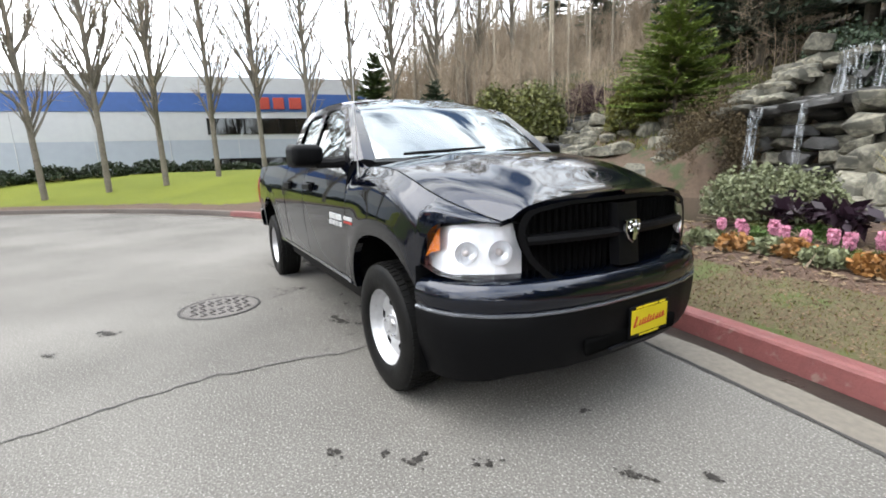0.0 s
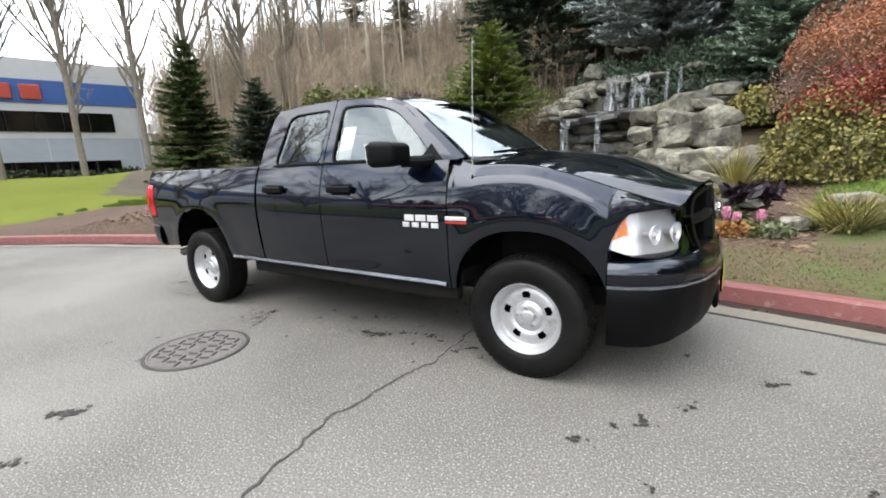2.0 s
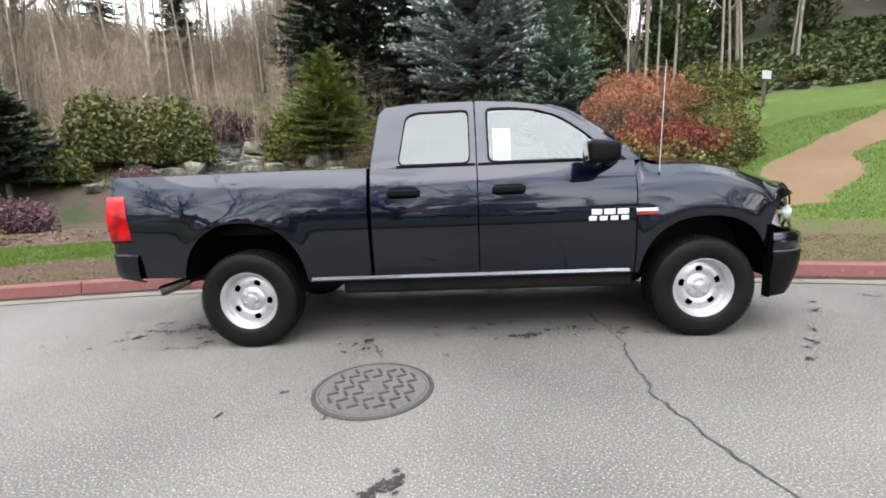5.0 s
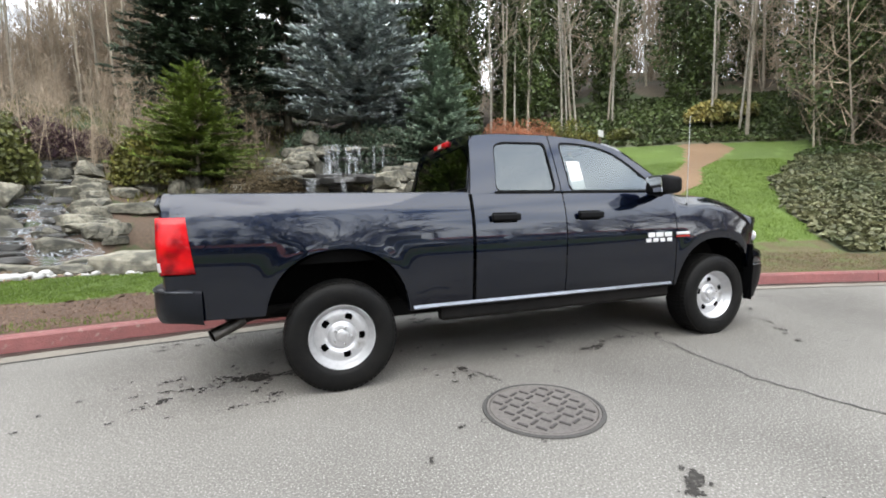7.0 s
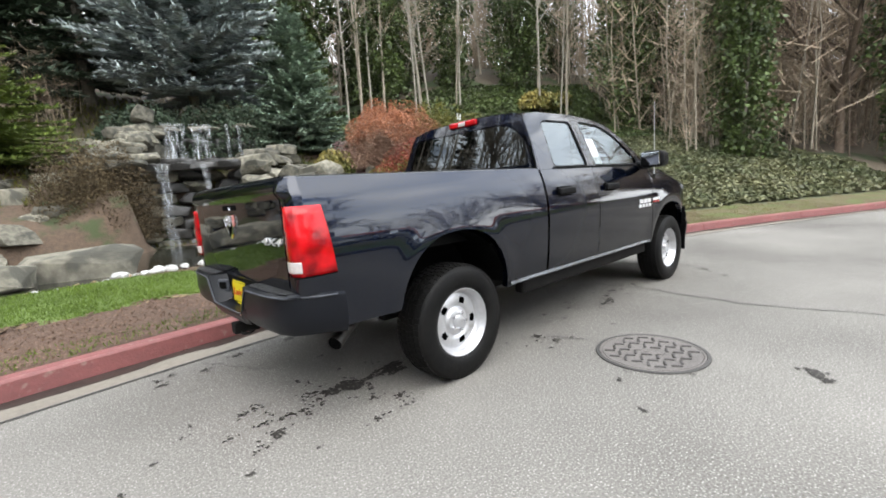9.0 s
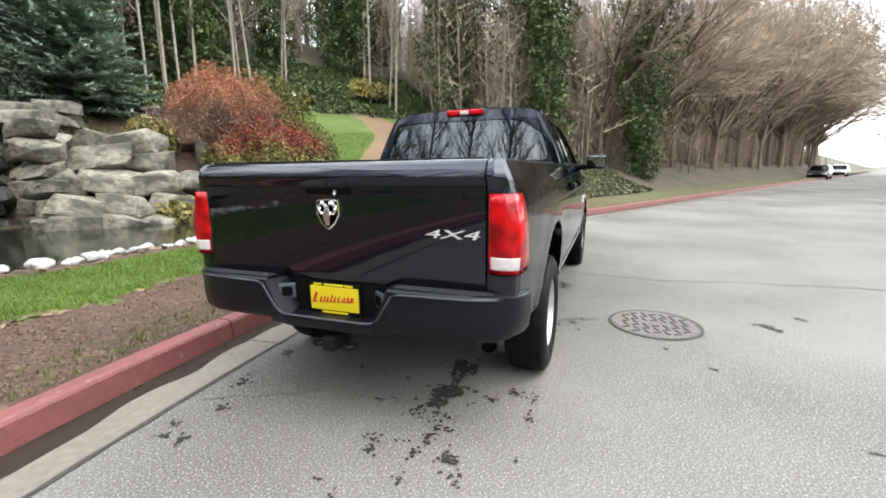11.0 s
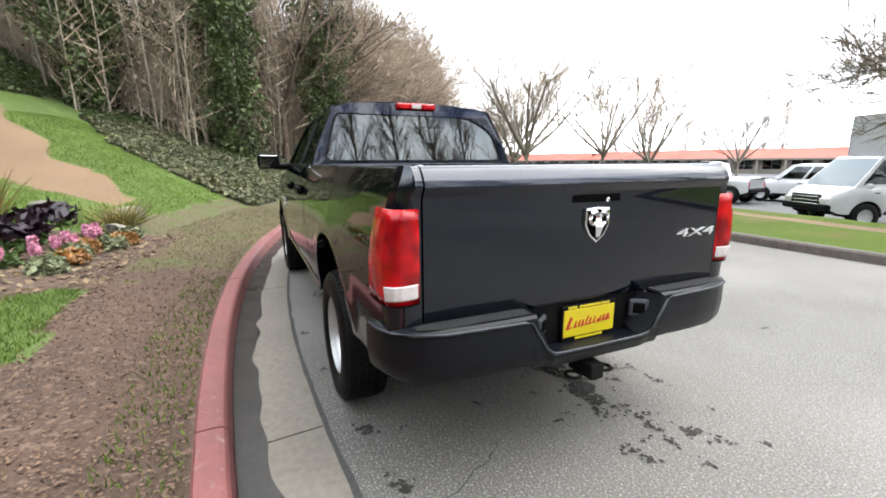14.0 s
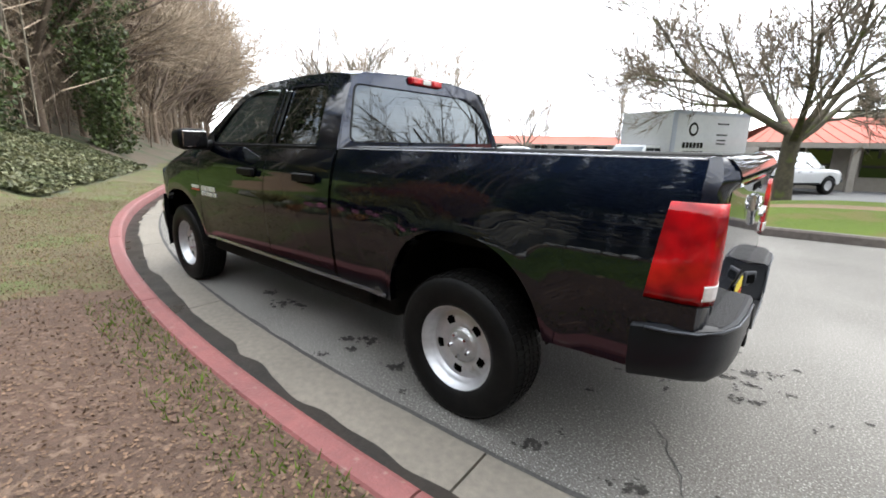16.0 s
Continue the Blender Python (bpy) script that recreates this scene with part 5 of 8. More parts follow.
# every open skin of the truck faces outwards
for o in truck.children_recursive:
    if o.type == "MESH" and o.data.polygons and not o.name.startswith(("wheel_well", "bed_floor", "bed_rail", "recess", "headliner")):
        o.data.update()
        area = sum(p.area for p in o.data.polygons)
        mid = sum((p.center * p.area for p in o.data.polygons), Vector()) / area
        nrm = sum((p.normal * p.area for p in o.data.polygons), Vector())
        if nrm.length < 0.15 * area or o.parent.name.startswith("wheel"):
            continue
        ref = Vector((1.8, 0, 0.9)) if o.data.materials[0] == M_LENS else Vector((0.2, 0, 0.8))
        if nrm.dot(mid - ref) < 0:
            o.data.flip_normals()

# ---- plants: generators ----
def blades(base, along, across, rng, curl=0.0):
    """Tapered three-cornered blades: base points, direction vectors and half-width vectors (numpy)."""
    n = len(base)
    v = np.empty((n, 3, 3), np.float32)
    v[:, 0], v[:, 1], v[:, 2] = base - across, base + across, base + along
    return v.reshape(-1, 3), np.arange(n * 3, dtype=np.int32).reshape(-1, 3)


def leaf_quads(centre, size, rng, flat=0.0, long=1.6):
    """Loose lozenge leaves about the given centres."""
    n = len(centre)
    a = rng.normal(size=(n, 3))
    a[:, 2] *= 1 - flat
    a /= np.linalg.norm(a, axis=1, keepdims=True)
    b = rng.normal(size=(n, 3))
    b[:, 2] *= 1 - flat
    b -= a * (a * b).sum(1, keepdims=True)
    b /= np.linalg.norm(b, axis=1, keepdims=True) + 1e-9
    s = (size * rng.uniform(0.6, 1.3, n))[:, None]
    v = np.empty((n, 4, 3), np.float32)
    v[:, 0], v[:, 1], v[:, 2], v[:, 3] = centre - a * s * long * 0.5, centre + b * s * 0.5, centre + a * s * long * 0.5, centre - b * s * 0.5
    return v.reshape(-1, 3), np.arange(n * 4, dtype=np.int32).reshape(-1, 4)


def unit(v):
    return v / (np.linalg.norm(v, axis=-1, keepdims=True) + 1e-9)


def conifer(name, x, y, z, h, r, mat, label, seed, clear=0.3, droop=0.15, spray=0.22, dense=1.0, group="", tiers=4.6):
    """A needle tree: trunk, limbs and tiers of drooping sprays."""
    rng = np.random.default_rng(seed)
    t = thing(name, Matrix.Translation((x, y, z)), label, "conifer", group)
    part("trunk", tube([(0, 0, -0.3), (0.02, 0, h * 0.3), (0, 0.02, h * 0.97)], [0.03 + h * 0.013, 0.02 + h * 0.009, 0.01], 8), M_BARK, t)
    base, along, across, limbs_v, limbs_q = [], [], [], [], []
    levels = int(h * tiers)
    for i in range(levels):
        f = i / levels
        zz = clear + (h - clear) * f
        reach = r * ((1 - f) ** 0.85 + 0.03) * (0.45 + 0.55 * min(1, (f + 0.04) / 0.12))
        nb = max(5, int((7 + 7 * (1 - f)) * dense))
        for k in range(nb):
            a = rng.uniform(0, 2 * math.pi)
            L = reach * rng.uniform(0.62, 1.12)
            d = np.array([math.cos(a), math.sin(a), 0.28 * f - droop * (1 - f)])
            m = max(3, int(L / 0.065 * dense))
            u = np.linspace(0.12, 1, m)
            p = np.outer(u * L, d)
            p[:, 2] += zz + 0.10 * L * (u**2) - 0.05 * L * u + rng.normal(0, 0.03)
            if i % 2 == 0 and L > 0.35:
                v, q = tube_arrays([(0, 0, zz), tuple(p[m // 2]), tuple(p[-1])], [0.012 + 0.012 * L, 0.01, 0.004], 3)
                o = len(limbs_v)
                limbs_v += v
                limbs_q += [tuple(o + j for j in f4) for f4 in q]
            side = np.array([-d[1], d[0], 0])
            for sg in (-1, 1):
                base.append(p + rng.normal(0, 0.012, p.shape))
                taper = (spray * (0.45 + 0.75 * (1 - u)) * min(1, L + 0.35))[:, None]
                al = (unit(d) * 0.75 + sg * side * 0.75 + rng.normal(0, 0.16, p.shape) + np.array([0, 0, -0.06])) * taper
                along.append(al)
                ac = np.cross(al, rng.normal(0, 0.35, p.shape) + np.array([0, 0, 1.0]))
                across.append(unit(ac) * taper * 0.20)
            up = p[::2]
            base.append(up)
            al = (unit(d) * 0.6 + np.array([0, 0, 0.35]) + rng.normal(0, 0.25, up.shape)) * spray * 0.7
            along.append(al)
            across.append(unit(np.cross(al, rng.normal(size=up.shape))) * spray * 0.16)
    v, f = blades(np.concatenate(base), np.concatenate(along), np.concatenate(across), rng)
    tagged(part("limb_wood", raw(limbs_v, limbs_q), M_BARK, t), kind="stuff")
    part("foliage", arrays(v, f, "foliage", True), mat, t)
    return t


def grow(rng, p, d, length, radius, depth, out, wood=4, bend=0.18, spread=0.7, kids=4, up=0.12, twig=0.5, tips=8):
    """Adds a limb with its branches to out = (tube corners, tube quads, twig bases, twig ways)."""
    n = 4 if depth > 1 else 3
    pts, dirs = [p], []
    dd = unit(d)
    for i in range(n):
        dd = unit(dd + rng.normal(0, bend, 3) / n + np.array([0, 0, up / n]))
        pts.append(pts[-1] + dd * length / n)
        dirs.append(dd)
    rr = np.linspace(radius, radius * 0.35, n + 1)
    v, q = tube_arrays([tuple(a) for a in pts], rr, wood if depth > 1 else 3)
    o = len(out[0])
    out[0].extend(v)
    out[1].extend(tuple(o + j for j in f) for f in q)
    if depth == 0:
        for k in range(tips):
            b = pts[0] + (pts[-1] - pts[0]) * rng.uniform(0.2, 1.0)
            out[2].append(b)
            out[3].append(unit(dirs[-1] + rng.normal(0, 0.55, 3)) * twig * rng.uniform(0.5, 1.2))
        return
    for k in range(kids):
        t = rng.uniform(0.3, 1.0)
        i = min(n - 1, int(t * n))
        b = pts[i] + (pts[i + 1] - pts[i]) * (t * n - i)
        side = rng.normal(size=3)
        nd = unit(dirs[i] + unit(side - dirs[i] * side.dot(dirs[i])) * spread)
        grow(rng, b, nd, length * rng.uniform(0.45, 0.75), radius * (1 - 0.6 * t) * 0.55, depth - 1, out, wood, bend, spread, kids, up, twig, tips)


def tree_meshes(seed, h, kind):
    """Wood and twig meshes of a leafless tree: kind is 'maple', 'poplar', 'alder' or 'brush'."""
    rng = np.random.default_rng(seed)
    out = ([], [], [], [])
    if kind == "maple":
        th = h * 0.22
        v, q = tube_arrays([(0, 0, -0.3), (0.03, 0, th * 0.5), (0, 0.05, th)], [h * 0.034, h * 0.026, h * 0.026], 9)
        out[0].extend(v)
        out[1].extend(q)
        for k in range(7):
            a = 2 * math.pi * k / 7 + rng.uniform(-0.3, 0.3)
            e = rng.uniform(0.5, 1.4)
            grow(rng, np.array([0, 0, th * rng.uniform(0.85, 1.0)]), np.array([math.cos(a), math.sin(a), e]), h * rng.uniform(0.40, 0.52), h * 0.016, 3, out, 4, 0.35, 0.75, 6, 0.22, h * 0.075, 11)
    elif kind == "crown":
        th = h * 0.24
        v, q = tube_arrays([(0, 0, -0.3), (0.03, 0, th * 0.5), (0, 0.05, th)], [h * 0.015, h * 0.012, h * 0.011], 7)
        out[0].extend(v)
        out[1].extend(q)
        for k in range(7):
            a = 2 * math.pi * k / 7 + rng.uniform(-0.3, 0.3)
            grow(rng, np.array([0, 0, th * rng.uniform(0.8, 1.0)]), np.array([math.cos(a), math.sin(a), rng.uniform(0.6, 1.8)]), h * rng.uniform(0.42, 0.56), h * 0.013, 2, out, 3, 0.3, 0.65, 5, 0.25, h * 0.11, 15)
    elif kind == "poplar":
        lean = rng.normal(0, 0.02, 2)
        pts = [np.array([lean[0] * t * h, lean[1] * t * h, t * h - 0.3]) for t in np.linspace(0, 1, 7)]
        v, q = tube_arrays([tuple(p) for p in pts], np.linspace(h * 0.0082, h * 0.0018, 7), 7)
        out[0].extend(v)
        out[1].extend(q)
        for k in range(74):
            t = 0.13 + 0.83 * rng.uniform() ** 0.85
            p = np.array([lean[0] * t * h, lean[1] * t * h, t * h - 0.3])
            a = rng.uniform(0, 6.283)
            grow(rng, p, np.array([math.cos(a), math.sin(a), rng.uniform(1.1, 2.0)]), h * rng.uniform(0.10, 0.26) * (1.1 - 0.6 * t), h * 0.0042 * (1.2 - t), 1, out, 4, 0.22, 0.45, 4, 0.5, h * 0.05)
    elif kind == "alder":
        lean = rng.normal(0, 0.035, 2)
        pts = [np.array([lean[0] * t * h + 0.1 * math.sin(5 * t + seed), lean[1] * t * h, t * h - 0.5]) for t in np.linspace(0, 1, 7)]
        v, q = tube_arrays([tuple(p) for p in pts], np.linspace(h * 0.0047, h * 0.0013, 7), 5)
        out[0].extend(v)
        out[1].extend(q)
        for k in range(17):
            t = 0.22 + 0.75 * rng.uniform()
            p = pts[min(5, int(t * 6))] + (pts[min(6, int(t * 6) + 1)] - pts[min(5, int(t * 6))]) * (t * 6 % 1)
            a = rng.uniform(0, 6.283)
            grow(rng, p, np.array([math.cos(a), math.sin(a), rng.uniform(0.4, 1.3)]), h * rng.uniform(0.06, 0.15), h * 0.0018, 1, out, 3, 0.25, 0.6, 3, 0.3, h * 0.035)
    elif kind == "whip":
        for k in range(6):
            a = rng.uniform(0, 6.283)
            p = np.array([rng.normal(0, 0.9), rng.normal(0, 0.9), -0.3])
            top = p + np.array([rng.normal(0, h * 0.07), rng.normal(0, h * 0.07), h * rng.uniform(0.6, 1.0)])
            v, q = tube_arrays([tuple(p), tuple((p + top) / 2 + rng.normal(0, 0.12, 3)), tuple(top)], [h * 0.0042, h * 0.003, h * 0.0012], 3)
            o = len(out[0])
            out[0].extend(v)
            out[1].extend(tuple(o + j for j in f) for f in q)
            for j in range(95):
                u = 0.08 + 0.92 * rng.uniform()
                out[2].append(p + (top - p) * u + rng.normal(0, 0.35, 3))
                out[3].append(unit(np.array([rng.normal(0, 1.0), rng.normal(0, 1.0), 0.9])) * h * rng.uniform(0.06, 0.20))
    else:
        for k in range(8):
            a = rng.uniform(0, 6.283)
            grow(rng, np.array([rng.normal(0, 0.25), rng.normal(0, 0.25), -0.2]), np.array([math.cos(a) * 0.5, math.sin(a) * 0.5, 1.0]), h * rng.uniform(0.6, 0.9), h * 0.007, 1, out, 3, 0.4, 0.7, 7, 0.3, h * 0.16)
    wood = (np.array(out[0], np.float32), np.array(out[1], np.int32))
    b, w = np.array(out[2]), np.array(out[3])
    ac = unit(np.cross(w, rng.normal(size=w.shape))) * np.linalg.norm(w, axis=1, keepdims=True) * {'whip': 0.011, 'maple': 0.018, 'crown': 0.011}.get(kind, 0.016)
    tv, tf = blades(b, w, ac + 0, rng)
    return wood, (tv, tf)


def bare_tree(name, x, y, z, h, kind, seed, label, bark, group="", turn=0.0, twigs=None):
    t = thing(name, pose(x, y, z, 0, 0, turn), label, "bare tree", group)
    (wv, wq), (tv, tf) = tree_meshes(seed, h, kind)
    part("trunk", arrays(wv, wq, "wood"), bark, t, "", True)
    tagged(part("twig_mass", arrays(tv, tf, "twig_mass", True), twigs or M_TWIG, t), kind="stuff")
    return t


def many(name, placed, sources, mats, label, category, seed=0):
    """One object of kind stuff: the sources (wood, twigs) set down at many places (x, y, z, scale, source)."""
    rng = np.random.default_rng(seed)
    wv, wq, tv, tf, wo, to = [], [], [], [], 0, 0
    for x, y, z, k, which in placed:
        a = rng.uniform(0, 6.283)
        rot = np.array([[math.cos(a), -math.sin(a), 0], [math.sin(a), math.cos(a), 0], [0, 0, 1]]) * k
        (v, q), (v2, f2) = sources[which]
        wv.append(v @ rot.T + (x, y, z))
        wq.append(q + wo)
        wo += len(v)
        tv.append(v2 @ rot.T + (x, y, z))
        tf.append(f2 + to)
        to += len(v2)
    quads, tris = np.concatenate(wq), np.concatenate(tf) + wo
    verts = np.concatenate(wv + tv)
    me = bpy.data.meshes.new(name)
    me.vertices.add(len(verts))
    me.vertices.foreach_set("co", verts.astype(np.float32).ravel())
    loops = np.concatenate([quads.ravel(), tris.ravel()]).astype(np.int32)
    me.loops.add(len(loops))
    me.loops.foreach_set("vertex_index", loops)
    nq, nt = len(quads), len(tris)
    me.polygons.add(nq + nt)
    me.polygons.foreach_set("loop_start", np.concatenate([np.arange(nq) * 4, nq * 4 + np.arange(nt) * 3]).astype(np.int32))
    for m in mats:
        me.materials.append(m)
    me.polygons.foreach_set("material_index", np.concatenate([np.zeros(nq), np.ones(nt)]).astype(np.int32))
    me.update(calc_edges=True)
    return tagged(link(name, me, mats), label, category, kind="stuff")


def bush(name, x, y, z, rx, ry, rz, layers, label, seed, twigs=None, group="", category="shrub", n_twig=500):
    """A domed shrub. layers: (material, count, leaf size, lowest and highest share of the height, shell thickness)."""
    rng = np.random.default_rng(seed)
    t = thing(name, Matrix.Translation((x, y, z)), label, category, group)
    n = n_twig
    a = rng.uniform(0, 6.283, n)
    e = np.arccos(rng.uniform(0.05, 1, n))
    way = np.stack([np.cos(a) * np.sin(e) * rx, np.sin(a) * np.sin(e) * ry, np.cos(e) * rz * 0.95], 1) * rng.uniform(0.75, 1.0, (n, 1))
    b = rng.normal(0, 0.08, (n, 3)) * (1, 1, 0)
    ac = unit(np.cross(way, rng.normal(size=way.shape))) * 0.012
    v, f = blades(b, way, ac, rng)
    tagged(part("stem_mass", arrays(v, f, "stem_mass", True), twigs or M_TWIG, t), kind="stuff")
    for mat, count, size, lo, hi, shell in layers:
        a = rng.uniform(0, 6.283, count)
        c = rng.uniform(lo, hi, count)
        s = np.sqrt(np.maximum(0.02, 1 - c**2.8))
        rad = 1 - shell * rng.uniform(0, 1, count) ** 1.6
        lump = 1 + 0.12 * np.sin(3 * a + seed) * s + 0.08 * np.sin(7 * a + 5 * c + seed) + 0.06 * np.sin(11 * a - 9 * c)
        p = np.stack([np.cos(a) * s * rx, np.sin(a) * s * ry, c * rz], 1) * (rad * lump)[:, None]
        v, f = leaf_quads(p, size, rng)
        part("foliage", arrays(v, f, "foliage"), mat, t)
    return t


def ivy_tree(x, y, z, h, r, seed, label="tall trunk wrapped in dark green ivy", lean=(0, 0)):
    rng = np.random.default_rng(seed)
    t = thing("ivy_tree", Matrix.Translation((x, y, z)), label, "ivy tree", "ivy-clad trees on the bank")
    (wv, wq), (tv, tf) = tree_meshes(seed, h * 1.15, "alder")
    wv = wv + np.outer(wv[:, 2], (*lean, 0))
    part("trunk", arrays(wv, wq, "wood"), M_BARK, t, "", True)
    n = int(900 * h * (0.6 + r * 0.5))
    u = rng.uniform(0, 1, n) ** 0.9
    a = rng.uniform(0, 6.283, n)
    rad = r * (0.22 + 0.78 * np.sin(np.pi * np.clip(u * 0.93 + 0.08, 0, 1)) ** 0.6) * (0.62 + 0.30 * np.sin(2 * a + 7 * u + seed) + 0.26 * np.sin(23 * u + 3 * a + seed) + 0.2 * np.sin(41 * u - 5 * a) + 0.12 * np.sin(5 * a + 67 * u))
    rad = np.maximum(rad, 0.14) + np.where(rng.uniform(0, 1, n) < 0.06, rng.uniform(0, 0.35, n), 0)
    rad *= 1 - 0.45 * rng.uniform(0, 1, n) ** 2
    p = np.stack([np.cos(a) * rad, np.sin(a) * rad, u * h], 1)
    p += np.outer(p[:, 2], (*lean, 0))
    v, f = leaf_quads(p, 0.12, rng, 0.2, 1.4)
    part("ivy", arrays(v, f, "ivy"), M_IVY, t)
    return t


def rock_mesh(seed, sx, sy, sz, blocky=0.55, small=False):
    """A broken boulder: the hull of points spread over a rounded block, with chipped, slightly uneven faces."""
    rng = random.Random(seed)
    bm = bmesh.new()
    power = lerp(1.0, 0.42, blocky)
    for k in range(30 if small else 19):
        v = Vector((rng.gauss(0, 1), rng.gauss(0, 1), rng.gauss(0, 1))).normalized()
        v = Vector([math.copysign(abs(c) ** power, c) for c in v])
        v *= rng.uniform(0.86, 1.0) * 0.98 / max(1.0, 0.55 * v.length)
        bm.verts.new(v)
    bmesh.ops.convex_hull(bm, input=bm.verts[:])
    bmesh.ops.delete(bm, geom=[v for v in bm.verts if not v.link_faces], context="VERTS")
    if not small:
        bmesh.ops.bevel(bm, geom=bm.edges[:], offset=0.028, segments=1, affect="EDGES")
    bmesh.ops.triangulate(bm, faces=bm.faces[:])
    bmesh.ops.subdivide_edges(bm, edges=[e for e in bm.edges if e.calc_length() > 0.3], cuts=1)
    bmesh.ops.triangulate(bm, faces=bm.faces[:])
    for v in bm.verts:
        p = v.co
        p = p * (1 + 0.04 * noise.noise(p * 2.2 + Vector((seed * 3.1, 0, 0))) + 0.03 * noise.noise(p * 6 + Vector((0, seed * 1.7, 0))))
        v.co = Vector((p.x * sx, p.y * sy, p.z * sz))
    me = bpy.data.meshes.new("boulder")
    bm.to_mesh(me)
    bm.free()
    me.polygons.foreach_set("use_smooth", [True] * len(me.polygons))
    me.set_sharp_from_angle(angle=radians(70 if small else 24))
    return me

# ---- garden: rocks, water, pond ----
ROCKS = [rock_mesh(k, 1, 0.85, 0.8, 0.88) for k in range(12)]
SLABS = [rock_mesh(40 + k, 1, 0.7, 0.34, 0.75) for k in range(6)]
for me in ROCKS + SLABS:
    me.materials.append(M_ROCK)
WET_ROCKS = []
for me in ROCKS[:6] + SLABS:
    m2 = me.copy()
    m2.materials.clear()
    m2.materials.append(M_ROCK_WET)
    WET_ROCKS.append(m2)


def settle(x, y, z):
    """The cascade stands back from the pond wall and spreads to both sides."""
    k = smooth(9.7, 10.6, y) * smooth(-6.0, -3.0, x) * smooth(4.5, 2.6, x)
    return (x + (0.30 * (x + 0.75) - 0.08) * k * smooth(2.6, 1.0, abs(x + 0.3)), y + (0.55 + 0.40 * smooth(11.3, 12.4, y)) * k, z + 0.26 * smooth(2.6, 3.7, z) * k)


def boulder(me, x, y, z, sx, sy, sz, turn, name="boulder", label="grey weathered garden boulder", group="boulders of the rockery", tilt=(0, 0)):
    ob = new(name, me)
    x, y, z = settle(x, y, z)
    ob.matrix_world = pose(x, y, z, tilt[0], tilt[1], turn) @ Matrix.Diagonal((sx, sy, sz, 1))
    return tagged(ob, label, "boulder", group)


pick = random.Random(11)
# dry wall of stacked boulders along the pond, climbing back towards the waterfall
WALL = [(-1.5, 11.0), (-0.9, 10.4), (-0.2, 9.7), (0.6, 8.9), (1.5, 8.2), (2.8, 7.7)]


def wall_at(t):
    k = min(int(t), len(WALL) - 2)
    f = t - k
    return lerp(WALL[k][0], WALL[k + 1][0], f), lerp(WALL[k][1], WALL[k + 1][1], f)


for row in range(5):
    t, top_t = (2.9 - 0.1 * row, 5.0) if row < 3 else ((2.5, 4.7) if row == 3 else (2.3, 3.8))
    while t < top_t - 0.1:
        w = pick.uniform(0.7, 1.3)
        x, y = wall_at(min(t + w / 2.6, 4.99))
        z = 0.24 + row * 0.47 + pick.uniform(-0.06, 0.06)
        boulder(pick.choice(ROCKS), x + 0.24 * row + pick.uniform(-0.06, 0.06), y + 0.32 * row + pick.uniform(-0.06, 0.06), z * (0.92 if t > 4.2 else 1.0), w * 0.62, pick.uniform(0.46, 0.6), pick.uniform(0.34, 0.46), -40 + pick.uniform(-24, 24) + (180 if pick.random() < 0.5 else 0),
                "wall_boulder", "angular grey boulder stacked in the pond wall", "boulders of the pond wall", (pick.uniform(-16, 16), pick.uniform(-16, 16)))
        t += w / 1.45
# return of the wall beside the lower falls
for row in range(6):
    for k in range(3):
        boulder(pick.choice(ROCKS), 0.80 + 0.10 * k + pick.uniform(-0.05, 0.05), 9.35 + 0.62 * k + 0.1 * row, 0.28 + row * 0.40, pick.uniform(0.42, 0.55), pick.uniform(0.38, 0.48), pick.uniform(0.26, 0.34), -70 + pick.uniform(-25, 25),
                "wall_boulder", "angular grey boulder stacked in the pond wall", "boulders of the pond wall", (pick.uniform(-12, 12), pick.uniform(-12, 12)))
# dark face behind the lower falls, and the ledge that overhangs it
for row in range(7):
    for k in range(6):
        boulder(pick.choice(WET_ROCKS[:6] if (row + k) % 2 else ROCKS), -2.15 + 0.55 * k + 0.24 * (row % 2) + pick.uniform(-0.08, 0.08), 11.05 - 0.04 * k + 0.05 * row, 0.22 + row * 0.34, pick.uniform(0.36, 0.52), 0.42, pick.uniform(0.22, 0.30), pick.uniform(-20, 20),
                "cascade_boulder", "dark damp boulder in the face of the cascade", "boulders of the cascade", (pick.uniform(-12, 12), pick.uniform(-12, 12)))
for x, y, z, sx, wet in ((-2.2, 10.7, 2.50, 0.55, 0), (-1.75, 10.45, 2.50, 0.55, 0), (-1.25, 10.55, 2.42, 0.5, 1), (-0.75, 10.6, 2.44, 0.55, 1), (-0.3, 10.55, 2.46, 0.5, 1), (0.2, 10.6, 2.5, 0.5, 1), (-1.9, 11.1, 2.72, 0.6, 0), (-1.3, 11.0, 2.72, 0.5, 0), (-0.6, 11.15, 2.62, 0.6, 1), (0.1, 11.2, 2.62, 0.6, 1)):
    boulder((WET_ROCKS[6:] if wet else SLABS)[pick.randrange(6)], x, y, z, sx, 0.75, 0.45, pick.uniform(-18, 18), "ledge_stone", "dark wet flat stone the lower water runs over" if wet else "flat tan stone of the overhanging ledge", "stones of the ledge", (pick.uniform(-5, 5), pick.uniform(-5, 5)))
